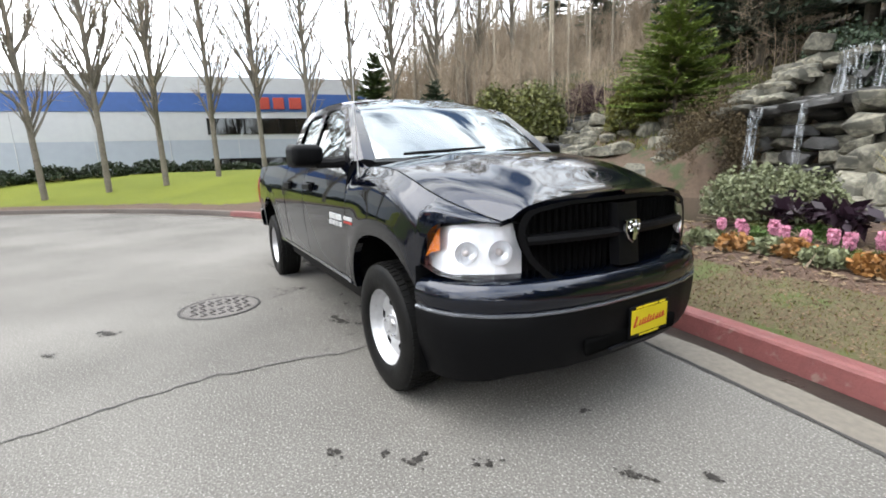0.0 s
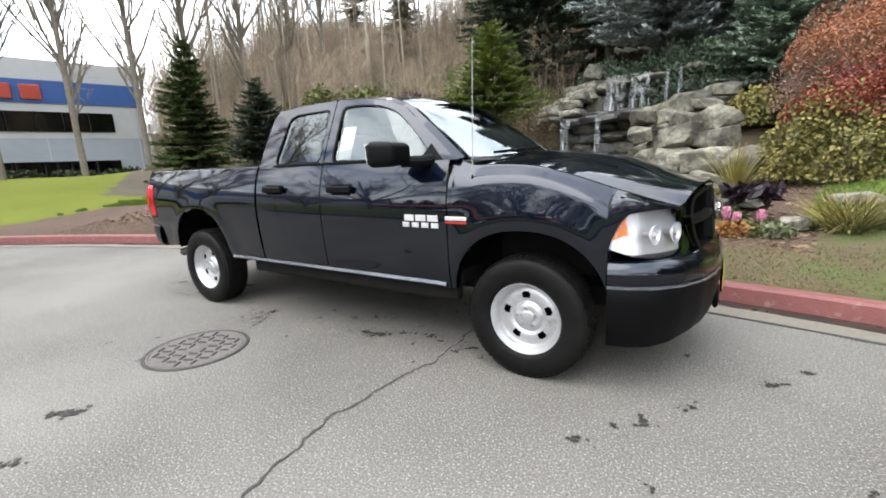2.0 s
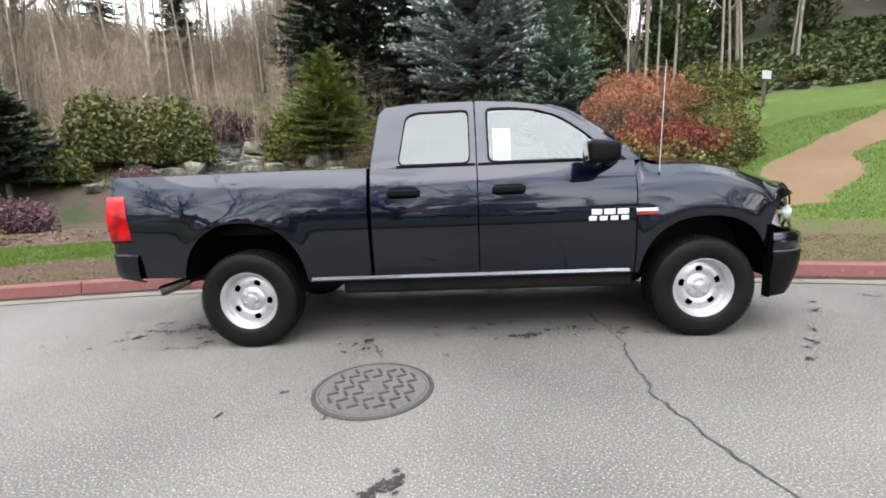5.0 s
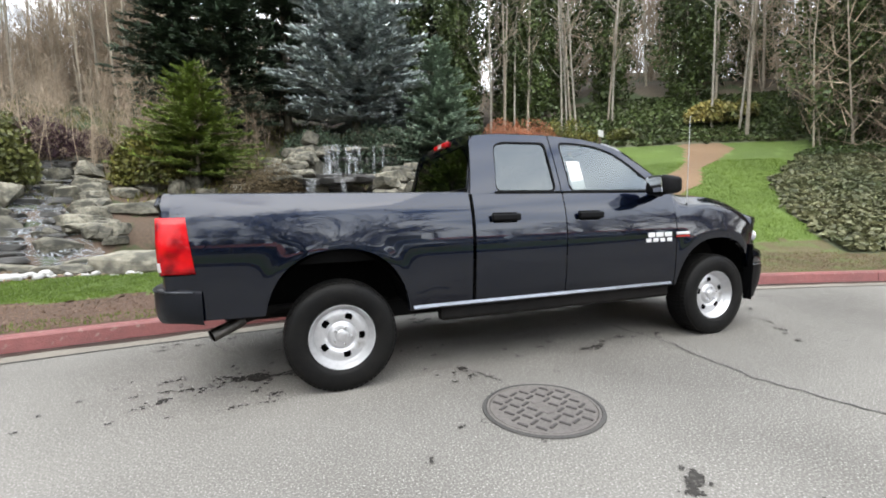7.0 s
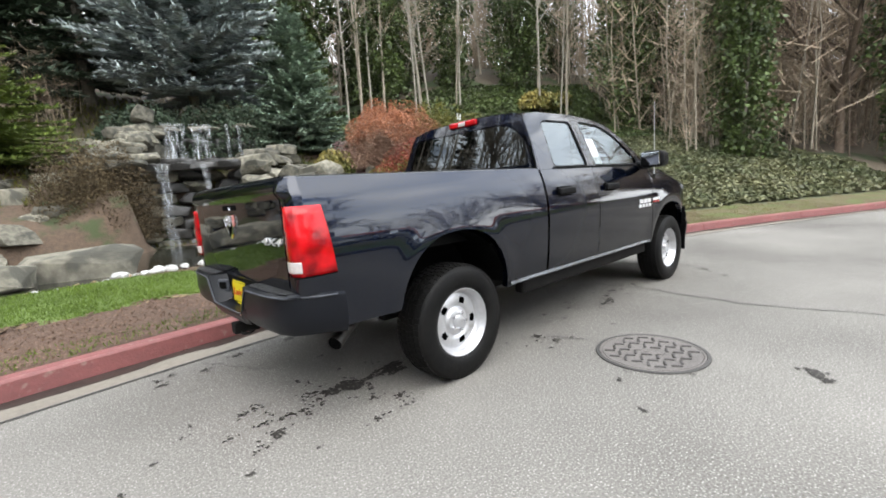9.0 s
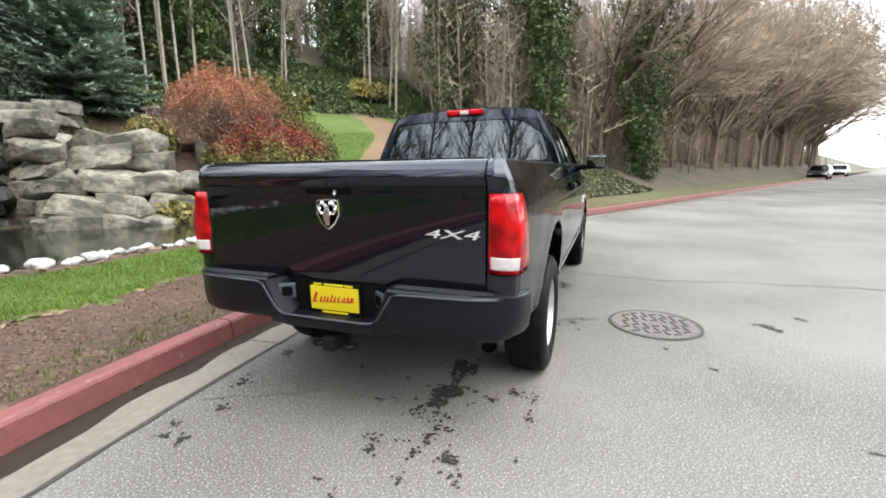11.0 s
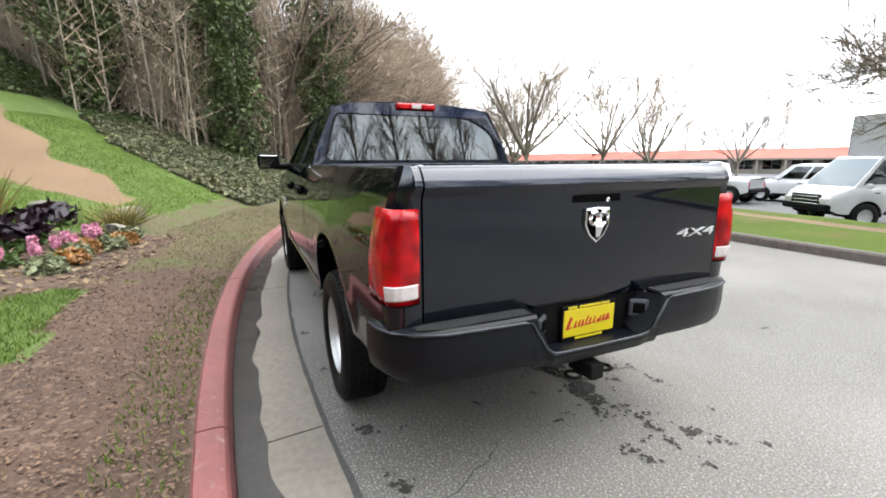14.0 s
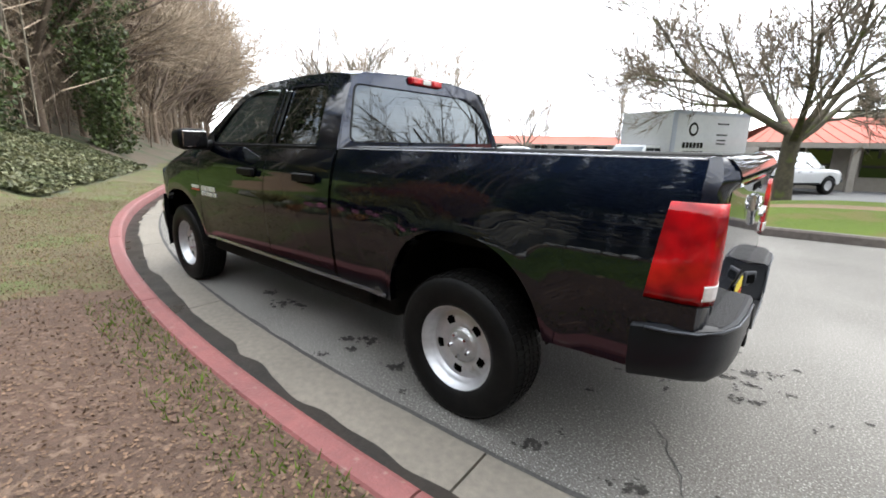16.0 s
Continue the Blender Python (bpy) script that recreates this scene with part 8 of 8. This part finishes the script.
def vehicle(name, category, x, y, heading, colour, label, deck, cab, width=1.85, wheels=(1.4, -1.4), wheel_r=0.36, sill=0.34, z=-0.5, bed=None):
    """A parked vehicle. deck: (x, z) belt line from tail to nose; cab: foot and top of the rear slope, top and foot of the screen, roof height."""
    t = thing(name, pose(x, y, z, 0, 0, heading), label, category, "vehicles in the lot")
    paint, half = M_CAR[colour], width / 2
    x0, x1 = deck[0][0], deck[-1][0]
    plan = lambda px: half * (1 - 0.16 * smooth(x1 - 0.55, x1, px) ** 2 - 0.08 * smooth(x0 + 0.4, x0, px) ** 2)
    ra = wheel_r + 0.075

    def foot(px):
        low = sill + 0.12 * smooth(x1 - 0.3, x1, px) + 0.1 * smooth(x0 + 0.3, x0, px)
        for wx in wheels:
            u = abs(px - wx) / ra
            if u < 1:
                low = max(low, wheel_r - 0.02 + ra * math.sqrt(1 - u * u))
        return low

    xs = set(np.linspace(x0, x1, 34))
    for wx in wheels:
        xs |= {wx + ra * u for u in (-1.001, -0.97, -0.85, -0.65, -0.4, -0.15, 0.15, 0.4, 0.65, 0.85, 0.97, 1.001)}
    rows = []
    for px in sorted(v for v in xs if x0 <= v <= x1):
        lo, hi, w = foot(px), curve_at(deck, px), plan(px)
        prof = [(w * 0.93, lo), (w * 0.985, lo), (w, lerp(lo, hi, 0.35)), (w * 0.995, lerp(lo, hi, 0.65)), (w * 0.965, hi - 0.07), (w * 0.92, hi - 0.012), (w * 0.80, hi + 0.006), (w * 0.35, hi + 0.03)]
        rows.append([(px, yy, zz) for yy, zz in prof] + [(px, -yy, zz) for yy, zz in reversed(prof)])
    body = grid(rows)
    bm = bmesh.new()
    bm.from_mesh(body)
    bpy.data.meshes.remove(body)
    bm.verts.ensure_lookup_table()
    k = len(rows[0])
    bm.faces.new([bm.verts[i] for i in range(k)])
    bm.faces.new([bm.verts[len(bm.verts) - k + i] for i in range(k)][::-1])
    sharp(part("body", bm, paint, t), 40)
    rf, rt, ft, ff, zr = cab
    belt_r, belt_f = curve_at(deck, rf) - 0.01, curve_at(deck, ff) - 0.01

    def side(u, h, o=0.0):
        px = lerp(lerp(rf, rt, h), lerp(ff, ft, h), u)
        zz = lerp(lerp(belt_r, belt_f, u), zr, h)
        return px, half * lerp(0.93, 0.74, h**1.2) + o, zz

    hs = np.linspace(0, 1, 6)
    shell = []
    for u in np.linspace(0, 1, 9):
        left = [side(u, h) for h in hs]
        top = [(left[-1][0], left[-1][1] * v, zr + 0.05 * (1 - v * v) * smooth(0, 0.15, u) * smooth(1, 0.85, u)) for v in (0.85, 0.4, -0.4, -0.85)]
        shell.append(left + top + [(a, -b, c) for a, b, c in reversed(left)])
    sharp(part("cabin", grid(shell), paint, t), 40)
    for u, nm in ((1.0, "windscreen"), (0.0, "rear_window")):
        sgn = 0.012 if u else -0.012
        glass = grid([[(side(u, h)[0] + sgn, side(u, h)[1] * v * 0.93, side(u, h)[2] + 0.004) for v in np.linspace(-1, 1, 7)] for h in np.linspace(0.06, 0.93, 5)])
        part(nm, glass, M_DARKWIN if u == 0 else M_SCREEN, t, "dark glass")
        part(nm + "_surround", grid([[(side(u, h)[0], side(u, h)[1] * v, side(u, h)[2]) for v in np.linspace(-1, 1, 5)] for h in (0, 0.5, 1)]), M_DARK if u == 0 else paint, t)
    n = 2 if ff - rf < 3.0 else 3
    for sg in (1, -1):
        for j in range(n):
            a, b2 = 0.07 + 0.86 * j / n + 0.015, 0.07 + 0.86 * (j + 1) / n - 0.015
            pane = [[(side(u, h)[0], sg * side(u, h, 0.006)[1], side(u, h)[2]) for h in (0.10, 0.5, 0.88)] for u in np.linspace(a, b2, 4)]
            part("window", grid(pane), M_DARKWIN, t, "dark side window")
        for wx in wheels:
            far_wheel(t, wx, sg * (half - 0.12), wheel_r)
            part("wheel_well", grid([[(wx + ra * math.cos(a), sg * yy, wheel_r - 0.02 + ra * math.sin(a)) for yy in (half * 0.96, half * 0.5)] for a in np.linspace(0, math.pi, 11)]), M_HOLE, t)
        hz = curve_at(deck, x1 - 0.05)
        part("headlight", box_bm(0.10, width * 0.20, 0.13, (x1 - 0.035, sg * half * 0.62, hz - 0.12), 0.03, 3), M_CLEAR_LENS, t)
        part("tail_light", box_bm(0.08, 0.14, 0.30, (x0 + 0.03, sg * half * 0.84, curve_at(deck, x0) - 0.24), 0.03, 2), M_RED_LENS, t)
        part("mirror", box_bm(0.10, 0.17, 0.13, (ff - 0.28, sg * (half + 0.06), belt_f + 0.06), 0.04, 3), paint, t)
        for u in (0.36, 0.66):
            part("door_handle", box_bm(0.16, 0.03, 0.03, (lerp(rf, ff, u), sg * (half * 0.99), belt_f - 0.13), 0.01), M_PLASTIC, t)
        part("sill_trim", box_bm(abs(wheels[0] - wheels[1]) - 2 * ra - 0.06, 0.04, 0.09, ((wheels[0] + wheels[1]) / 2, sg * (half * 0.985), sill + 0.04), 0.015), M_PLASTIC, t)
    part("grille", box_bm(0.06, width * 0.40, 0.15, (x1 - 0.005, 0, curve_at(deck, x1) - 0.14), 0.02), M_DARK, t, "dark grille")
    part("front_bumper", box_bm(0.16, width * 0.86, 0.20, (x1 - 0.03, 0, sill + 0.16), 0.06, 3), M_PLASTIC, t)
    part("rear_bumper", box_bm(0.16, width * 0.90, 0.20, (x0 + 0.02, 0, sill + 0.16), 0.06, 3), M_PLASTIC, t)
    part("underside", box_bm(x1 - x0 - 0.5, width * 0.8, 0.2, ((x0 + x1) / 2, 0, sill + 0.06), 0.03), M_DARK, t)
    if bed:
        # black sheet over the closed deck gives the shade of an open bed
        part("cargo_bed", box_bm(bed[1] - bed[0], width * 0.74, 0.02, ((bed[0] + bed[1]) / 2, 0, curve_at(deck, bed[0]) + 0.035), 0.005), M_HOLE, t, "flat black sheet standing for the shaded cargo bed")
    return t


SUV = [(-2.32, 0.98), (-2.2, 1.06), (-1.0, 1.07), (0.9, 1.05), (1.4, 1.03), (2.0, 0.97), (2.25, 0.88), (2.34, 0.78)]
SUV_CAB = (-2.24, -1.95, 0.30, 1.02, 1.74)
PICK = [(-2.35, 1.12), (-2.85, 1.17), (-0.8, 1.17), (1.2, 1.16), (1.6, 1.14), (2.3, 1.08), (2.6, 1.00), (2.70, 0.90)]
PICK_CAB = (-0.95, -0.80, 0.62, 1.32, 1.84)
HATCH = [(-2.05, 0.90), (-1.9, 0.95), (-0.6, 0.95), (0.9, 0.91), (1.3, 0.88), (1.8, 0.80), (2.05, 0.70), (2.14, 0.60)]
HATCH_CAB = (-1.95, -1.30, 0.20, 1.15, 1.44)


def pickup(x, y, heading, colour, label, z=-0.5):
    return vehicle("work_pickup", "pickup truck", x, y, heading, colour, label, PICK, PICK_CAB, 1.98, (1.72, -1.62), 0.40, 0.46, z, (-2.8, -1.0))


def suv(x, y, heading, colour, label, z=-0.5):
    return vehicle("sport_utility_vehicle", "car", x, y, heading, colour, label, SUV, SUV_CAB, 1.88, z=z)


def hatch(x, y, heading, colour, label, z=-0.5):
    return vehicle("hatchback", "car", x, y, heading, colour, label, HATCH, HATCH_CAB, 1.76, (1.28, -1.28), 0.32, 0.28, z)


lot_pickup = pickup(10.0, -18.9, 11, "white", "white four-door work pickup parked in the lot")
part("door_decal", box_bm(0.30, 0.012, 0.20, (0.55, 0.985, 0.88), 0.004), M_AMBER, lot_pickup, "plain orange door emblem")
part("door_decal", box_bm(0.22, 0.012, 0.16, (0.86, 0.985, 0.92), 0.004), M_BLUE, lot_pickup, "plain blue door emblem")
suv(7.4, -22.4, 11, "white", "white sport utility vehicle parked behind the pickup")
suv(15.0, -19.4, -112, "silver", "silver sport utility vehicle parked nose in")
suv(18.2, -20.9, -112, "black", "black sport utility vehicle parked nose in")
hatch(21.4, -22.4, -112, "red", "red hatchback parked in the lot")
suv(24.6, -23.9, -112, "white", "white sport utility vehicle parked nose in")
hatch(27.8, -25.3, -112, "silver", "silver hatchback parked in the lot")
hatch(31.0, -26.8, -112, "silver", "silver hatchback parked in the lot")
hatch(34.2, -28.3, -112, "white", "white hatchback parked in the lot")
suv(38.4, -30.2, -112, "white", "white sport utility vehicle parked nose in")
hatch(43, -32.3, -112, "white", "white hatchback parked in the lot")
pickup(-1.85, -22.8, 235, "white", "white pickup parked before the offices")
hatch(-12.0, -24.0, 90, "black", "dark hatchback parked before the offices")
hatch(52, -21.6, 154, "black", "dark car parked far down the road", 0.0)
hatch(66, -28.6, 154, "white", "white car parked far down the road", 0.0)

# box truck: short van nose before a tall cargo box
VAN = [(-1.35, 1.22), (-1.0, 1.22), (0.1, 1.20), (0.45, 1.16), (0.75, 1.04), (0.88, 0.94), (0.93, 0.80)]
van = vehicle("box_truck", "box truck", 2.6, -14.5, 64, "white", "white box truck with plain dark bars on its side", VAN, (-1.32, -1.30, -0.42, 0.36, 2.02), 1.96, (0.0, -3.6), 0.38, 0.45)
part("slatted_grille", box_bm(0.06, 1.05, 0.34, (0.92, 0, 0.80), 0.02), M_DARK, van, "dark slatted grille")
for zz in (0.70, 0.80, 0.90):
    part("grille_slat", box_bm(0.03, 1.0, 0.025, (0.955, 0, zz), 0.008), M_CHROME, van)
cargo = part("cargo_box", box_bm(4.3, 2.35, 2.35, (-3.25, 0, 2.10), 0.03), M_CAR["white"], van, "white cargo box with grey edges")
for sg in (1, -1):
    part("edge_rail", box_bm(0.22, 0.04, 2.36, (-1.2, sg * 1.17, 2.10), 0.01), M_CLAD_LOW, cargo)
    part("edge_rail", box_bm(4.3, 0.04, 0.12, (-3.25, sg * 1.17, 3.22), 0.01), M_CLAD_LOW, cargo)
    part("edge_rail", box_bm(4.3, 0.04, 0.16, (-3.25, sg * 1.17, 1.0), 0.01), M_CLAD_LOW, cargo)
    for dx, dz, w, h in ((-0.95, 2.05, 1.15, 0.20), (-1.0, 1.74, 1.1, 0.20), (-1.1, 1.42, 1.7, 0.13), (-2.5, 2.85, 0.9, 0.05), (-2.5, 2.12, 0.7, 0.05), (-2.5, 2.45, 0.85, 0.05), (-2.5, 2.25, 0.7, 0.05)):
        n = 6 if h > 0.1 else 1
        for k in range(n):
            part("dark_bar", box_bm(w / n * 0.72, 0.012, h, (-1.3 + dx - w / 2 + (k + 0.5) * w / n, sg * 1.182, dz), 0.003), M_DARK, cargo)
    part("emblem", lathe([(0.16, 0.0), (0.24, 0.002), (0.25, -0.004)], 20, "y", (-2.2, sg * 1.182, 2.62)), M_DARK, cargo)
part("underframe", box_bm(4.2, 1.6, 0.4, (-3.25, 0, 0.72), 0.03), M_DARK, van)

# ---- far tree lines ----
FARTREE = [tree_meshes(800 + k, 11, "poplar") for k in range(2)] + [tree_meshes(810 + k, 9, "whip") for k in range(2)]
spots = []
pick = random.Random(33)
for k in range(36):
    x = -60 + k * 5.0
    spots.append((x, -62 + pick.uniform(-14, 4) - 0.25 * max(0, x), 0, pick.uniform(0.8, 1.3), k % 4))
many("far_trees", spots, FARTREE, [M_BARK, M_TWIG], "line of leafless trees beyond the offices", "woodland", 5)
for k in range(22):
    x, y = -62 + k * 2.6 + pick.uniform(-1, 1), -74 + pick.uniform(-6, 6)
    if k < 3:
        t = conifer("far_fir", x, y, 0, pick.uniform(11, 14), 3.2, M_SPRUCE_DARK, "dark fir beyond the offices", 820 + k, 1.0, 0.2, 0.9, 0.3, "far firs")
        POP[k] = t
    else:
        copy_thing(POP[k % 3], pose(x, y, pick.uniform(-3, 0), 0, 0, 40 * k))

# ---- manhole, cracks and stains on the road ----
manhole = thing("manhole_cover", Matrix.Translation((-0.655, -1.745, 0.0)) @ Matrix.Diagonal((0.80, 0.80, 1.0, 1.0)), "round cast-iron manhole cover with raised bars in the asphalt", "manhole cover")
part("rim", lathe([(0.475, 0.002), (0.470, 0.009), (0.445, 0.010), (0.44, 0.004)], 56, "z"), M_CRACK, manhole)
part("ring", lathe([(0.440, 0.004), (0.438, 0.009), (0.422, 0.009), (0.418, 0.003)], 56, "z"), M_IRON, manhole)
part("disc", lathe([(0.415, 0.004), (0.413, 0.009), (0.001, 0.009)], 56, "z"), M_IRON, manhole)
bar = box_bm(0.088, 0.024, 0.012, (0, 0, 0), 0.004, 1)
bar_me = bpy.data.meshes.new("raised_bar")
bar.to_mesh(bar_me)
bar.free()
bar_me.materials.append(M_IRON_SHADED)
# bars coloured dark to give the shadow dashes of the relief
for i in range(-4, 5):
    for j in range(-4, 5):
        x, y = i * 0.098, j * 0.098
        if math.hypot(x, y) < 0.385 and not (abs(x) < 0.06 and abs(y) < 0.15):
            b = part("raised_bar", bar_me, M_IRON_SHADED, manhole)
            b.matrix_local = pose(x, y, 0.0105, 0, 0, 28 + (90 if (i + j) % 2 else 0))
for y in (-0.09, 0.03, 0.10):
    part("plain_mark", box_bm(0.075, 0.05, 0.005, (0.0, y, 0.0105), 0.002), M_IRON, manhole)


def crack(points, width, seed, name="road_crack"):
    rng = random.Random(seed)
    pts = []
    for i in range(len(points) - 1):
        a, b = points[i], points[i + 1]
        n = max(2, int(math.dist(a, b) / 0.035))
        for k in range(n):
            t = k / n
            pts.append((lerp(a[0], b[0], t), lerp(a[1], b[1], t)))
    off, rows = 0.0, []
    for i, (x, y) in enumerate(pts):
        off = off * 0.86 + rng.gauss(0, 0.010)
        w = width * rng.uniform(0.35, 1.3)
        j = min(i + 1, len(pts) - 1)
        dx, dy = pts[j][0] - pts[max(j - 1, 0)][0], pts[j][1] - pts[max(j - 1, 0)][1]
        L = math.hypot(dx, dy) or 1
        nx, ny = -dy / L, dx / L
        rows.append([(x + nx * (off - w), y + ny * (off - w), 0.0045), (x + nx * (off + w), y + ny * (off + w), 0.0045)])
    return tagged(link(name, grid(rows), M_CRACK), "dark jagged crack in the asphalt", "crack", kind="structure")


crack([(1.10, -0.3), (1.11, -0.92), (1.13, -1.08), (1.05, -1.45), (1.02, -1.9), (1.10, -2.4), (1.2, -3.0), (1.3, -3.8), (1.25, -4.6), (1.5, -5.6)], 0.009, 1)
crack([(-3.0, 0.95), (-2.6, 0.3)], 0.004, 3)
crack([(-0.82, -0.95), (-0.72, -1.2), (-0.68, -1.30)], 0.006, 4)


DRIP_V, DRIP_F = [], []


def splash(spots, seed, z):
    """Adds a stain of many ragged drops: (x, y, reach, drops, stretch, turn)."""
    rng = random.Random(seed)
    for x, y, reach, drops, stretch, turn in spots:
        for k in range(drops):
            u, v = rng.gauss(0, 0.42) * reach * stretch, rng.gauss(0, 0.42) * reach
            c, sn = math.cos(turn), math.sin(turn)
            r = reach * rng.uniform(0.12, 0.5) * math.exp(-1.2 * math.hypot(u / stretch, v) / reach) + 0.004
            o, n, ph = len(DRIP_V), 13, rng.uniform(0, 9)
            a0 = rng.uniform(0.7, 1.8)
            for i in range(n):
                a = 2 * math.pi * i / n
                q = r * (0.8 + 0.7 * noise.noise((math.cos(a) * 1.3 + ph, math.sin(a) * 1.3, ph)) + rng.uniform(-0.2, 0.2))
                pu, pv = u + q * math.cos(a) * a0, v + q * math.sin(a)
                DRIP_V.append((x + pu * c - pv * sn, y + pu * sn + pv * c, z + 0.00006 * k))
            DRIP_F.append(tuple(range(o, o + n)))


M_SOAK = material("soaked_asphalt", (0.020, 0.018, 0.016), (0.034, 0.031, 0.028), rough=0.75, spec=0.2, scale=60, big=9, c3=(0.075, 0.070, 0.063), c3_at=0.60, c3_scale=55)
# the long drip behind the exhaust, then smaller splashes
splash([(-2.05, -0.45, 0.13, 26, 1.3, 0.1), (-2.20, -0.44, 0.06, 12, 1.6, 0.0), (-2.38, -0.43, 0.14, 28, 1.0, 0.4), (-2.52, -0.40, 0.08, 14, 1.8, 2.7), (-2.68, -0.33, 0.05, 9, 2.2, 2.7), (-2.58, -0.47, 0.06, 10, 2.0, 0.3),
        (-2.75, -0.50, 0.05, 9, 1.8, 0.2), (-2.86, -0.52, 0.045, 8, 1.6, 0.2), (-3.0, -0.49, 0.04, 8, 2.2, 0.1), (-3.17, -0.51, 0.035, 6, 2.0, 0.0)], 1, 0.0050)
for k, spots in enumerate(([(-2.98, -0.67, 0.07, 14, 1.8, 3.6), (-3.09, -0.74, 0.05, 9, 1.6, 3.6)], [(-2.36, -0.71, 0.05, 10, 1.4, 0.3), (-2.27, -0.84, 0.05, 10, 1.5, 0.8), (-2.48, -0.62, 0.03, 6, 1.3, 0)],
                           [(-2.30, -0.96, 0.035, 9, 4.5, 0.05), (-2.52, -0.97, 0.03, 7, 4.0, 0.1)], [(-3.04, -0.28, 0.05, 9, 1.2, 0.4), (-2.95, -0.2, 0.02, 5, 1.2, 0)],
                           [(-2.22, 0.90, 0.075, 16, 1.3, 0.5)], [(-2.72, 0.87, 0.055, 12, 1.7, 0.6), (-2.60, 0.91, 0.03, 6, 1.5, 0.2)], [(-3.0, 0.74, 0.06, 11, 1.7, 0.4)], [(-3.2, 0.85, 0.04, 8, 1.3, 0.2), (-3.31, 0.81, 0.04, 8, 1.3, 0.2), (-3.3, 0.69, 0.05, 8, 1.4, 0.5)],
                           [(-0.75, 0.70, 0.08, 16, 1.6, 0.3), (-0.61, 0.79, 0.06, 10, 1.3, 0.3), (-0.78, 0.86, 0.06, 10, 1.3, 0.3)], [(-1.18, 0.83, 0.08, 14, 1.5, 0.2)], [(-0.68, 1.06, 0.05, 10, 1.5, 0.4), (-1.43, 1.0, 0.035, 7, 1.4, 0.2)], [(0.35, 0.70, 0.12, 20, 2.2, 0.2), (0.75, 0.65, 0.08, 12, 2.0, 0.3)],
                           [(-0.86, -0.91, 0.07, 16, 1.7, 0.5), (-0.84, -1.07, 0.05, 10, 1.3, 0.3), (-0.72, -1.14, 0.03, 6, 1.4, 0.5)], [(0.47, -0.87, 0.08, 16, 1.5, 0.3), (0.33, -0.86, 0.06, 10, 1.4, 0.3)], [(0.63, -0.74, 0.05, 9, 1.6, 0.2), (0.86, -0.69, 0.05, 9, 1.5, 0.2)], [(0.18, -0.55, 0.05, 10, 1.8, 0.1), (0.02, -0.66, 0.04, 8, 1.6, 0.3)],
                           [(1.27, -0.75, 0.06, 12, 1.4, 0.3), (1.42, -0.86, 0.03, 6, 1.4, 0.3)], [(-0.42, -2.64, 0.09, 12, 1.5, 0.7), (-0.52, -2.71, 0.06, 8, 1.5, 0.4)], [(-0.1, -2.97, 0.06, 8, 1.6, 0.4)],
                           [(2.5, -1.15, 0.06, 10, 1.5, 0.4), (2.7, -0.9, 0.05, 9, 1.6, 1.2)], [(3.1, -0.4, 0.06, 10, 1.5, 0.4), (3.3, -0.15, 0.04, 7, 1.4, 0.1)], [(2.25, -1.45, 0.05, 9, 1.6, 0.4)])):
    splash(spots, 40 + k, 0.0050 + 0.00005 * k)
pick = random.Random(77)
for k in range(70):
    u = pick.random()
    if u < 0.35:
        x, y = pick.gauss(-2.8, 0.45), pick.gauss(-0.5, 0.25)
    elif u < 0.7:
        x, y = pick.uniform(-1.2, 1.9), pick.gauss(-0.75, 0.22)
    else:
        x, y = pick.uniform(-3.6, 4.2), pick.uniform(-2.6, 0.9)
    splash([(x, y, pick.uniform(0.015, 0.04), 5, pick.uniform(1, 2), pick.uniform(0, 3))], 1000 + k, 0.0048)
tagged(link("oil_drips", raw(DRIP_V, DRIP_F), M_SOAK), "dark oil and water drips splashed over the grey asphalt", "stain", kind="stuff")
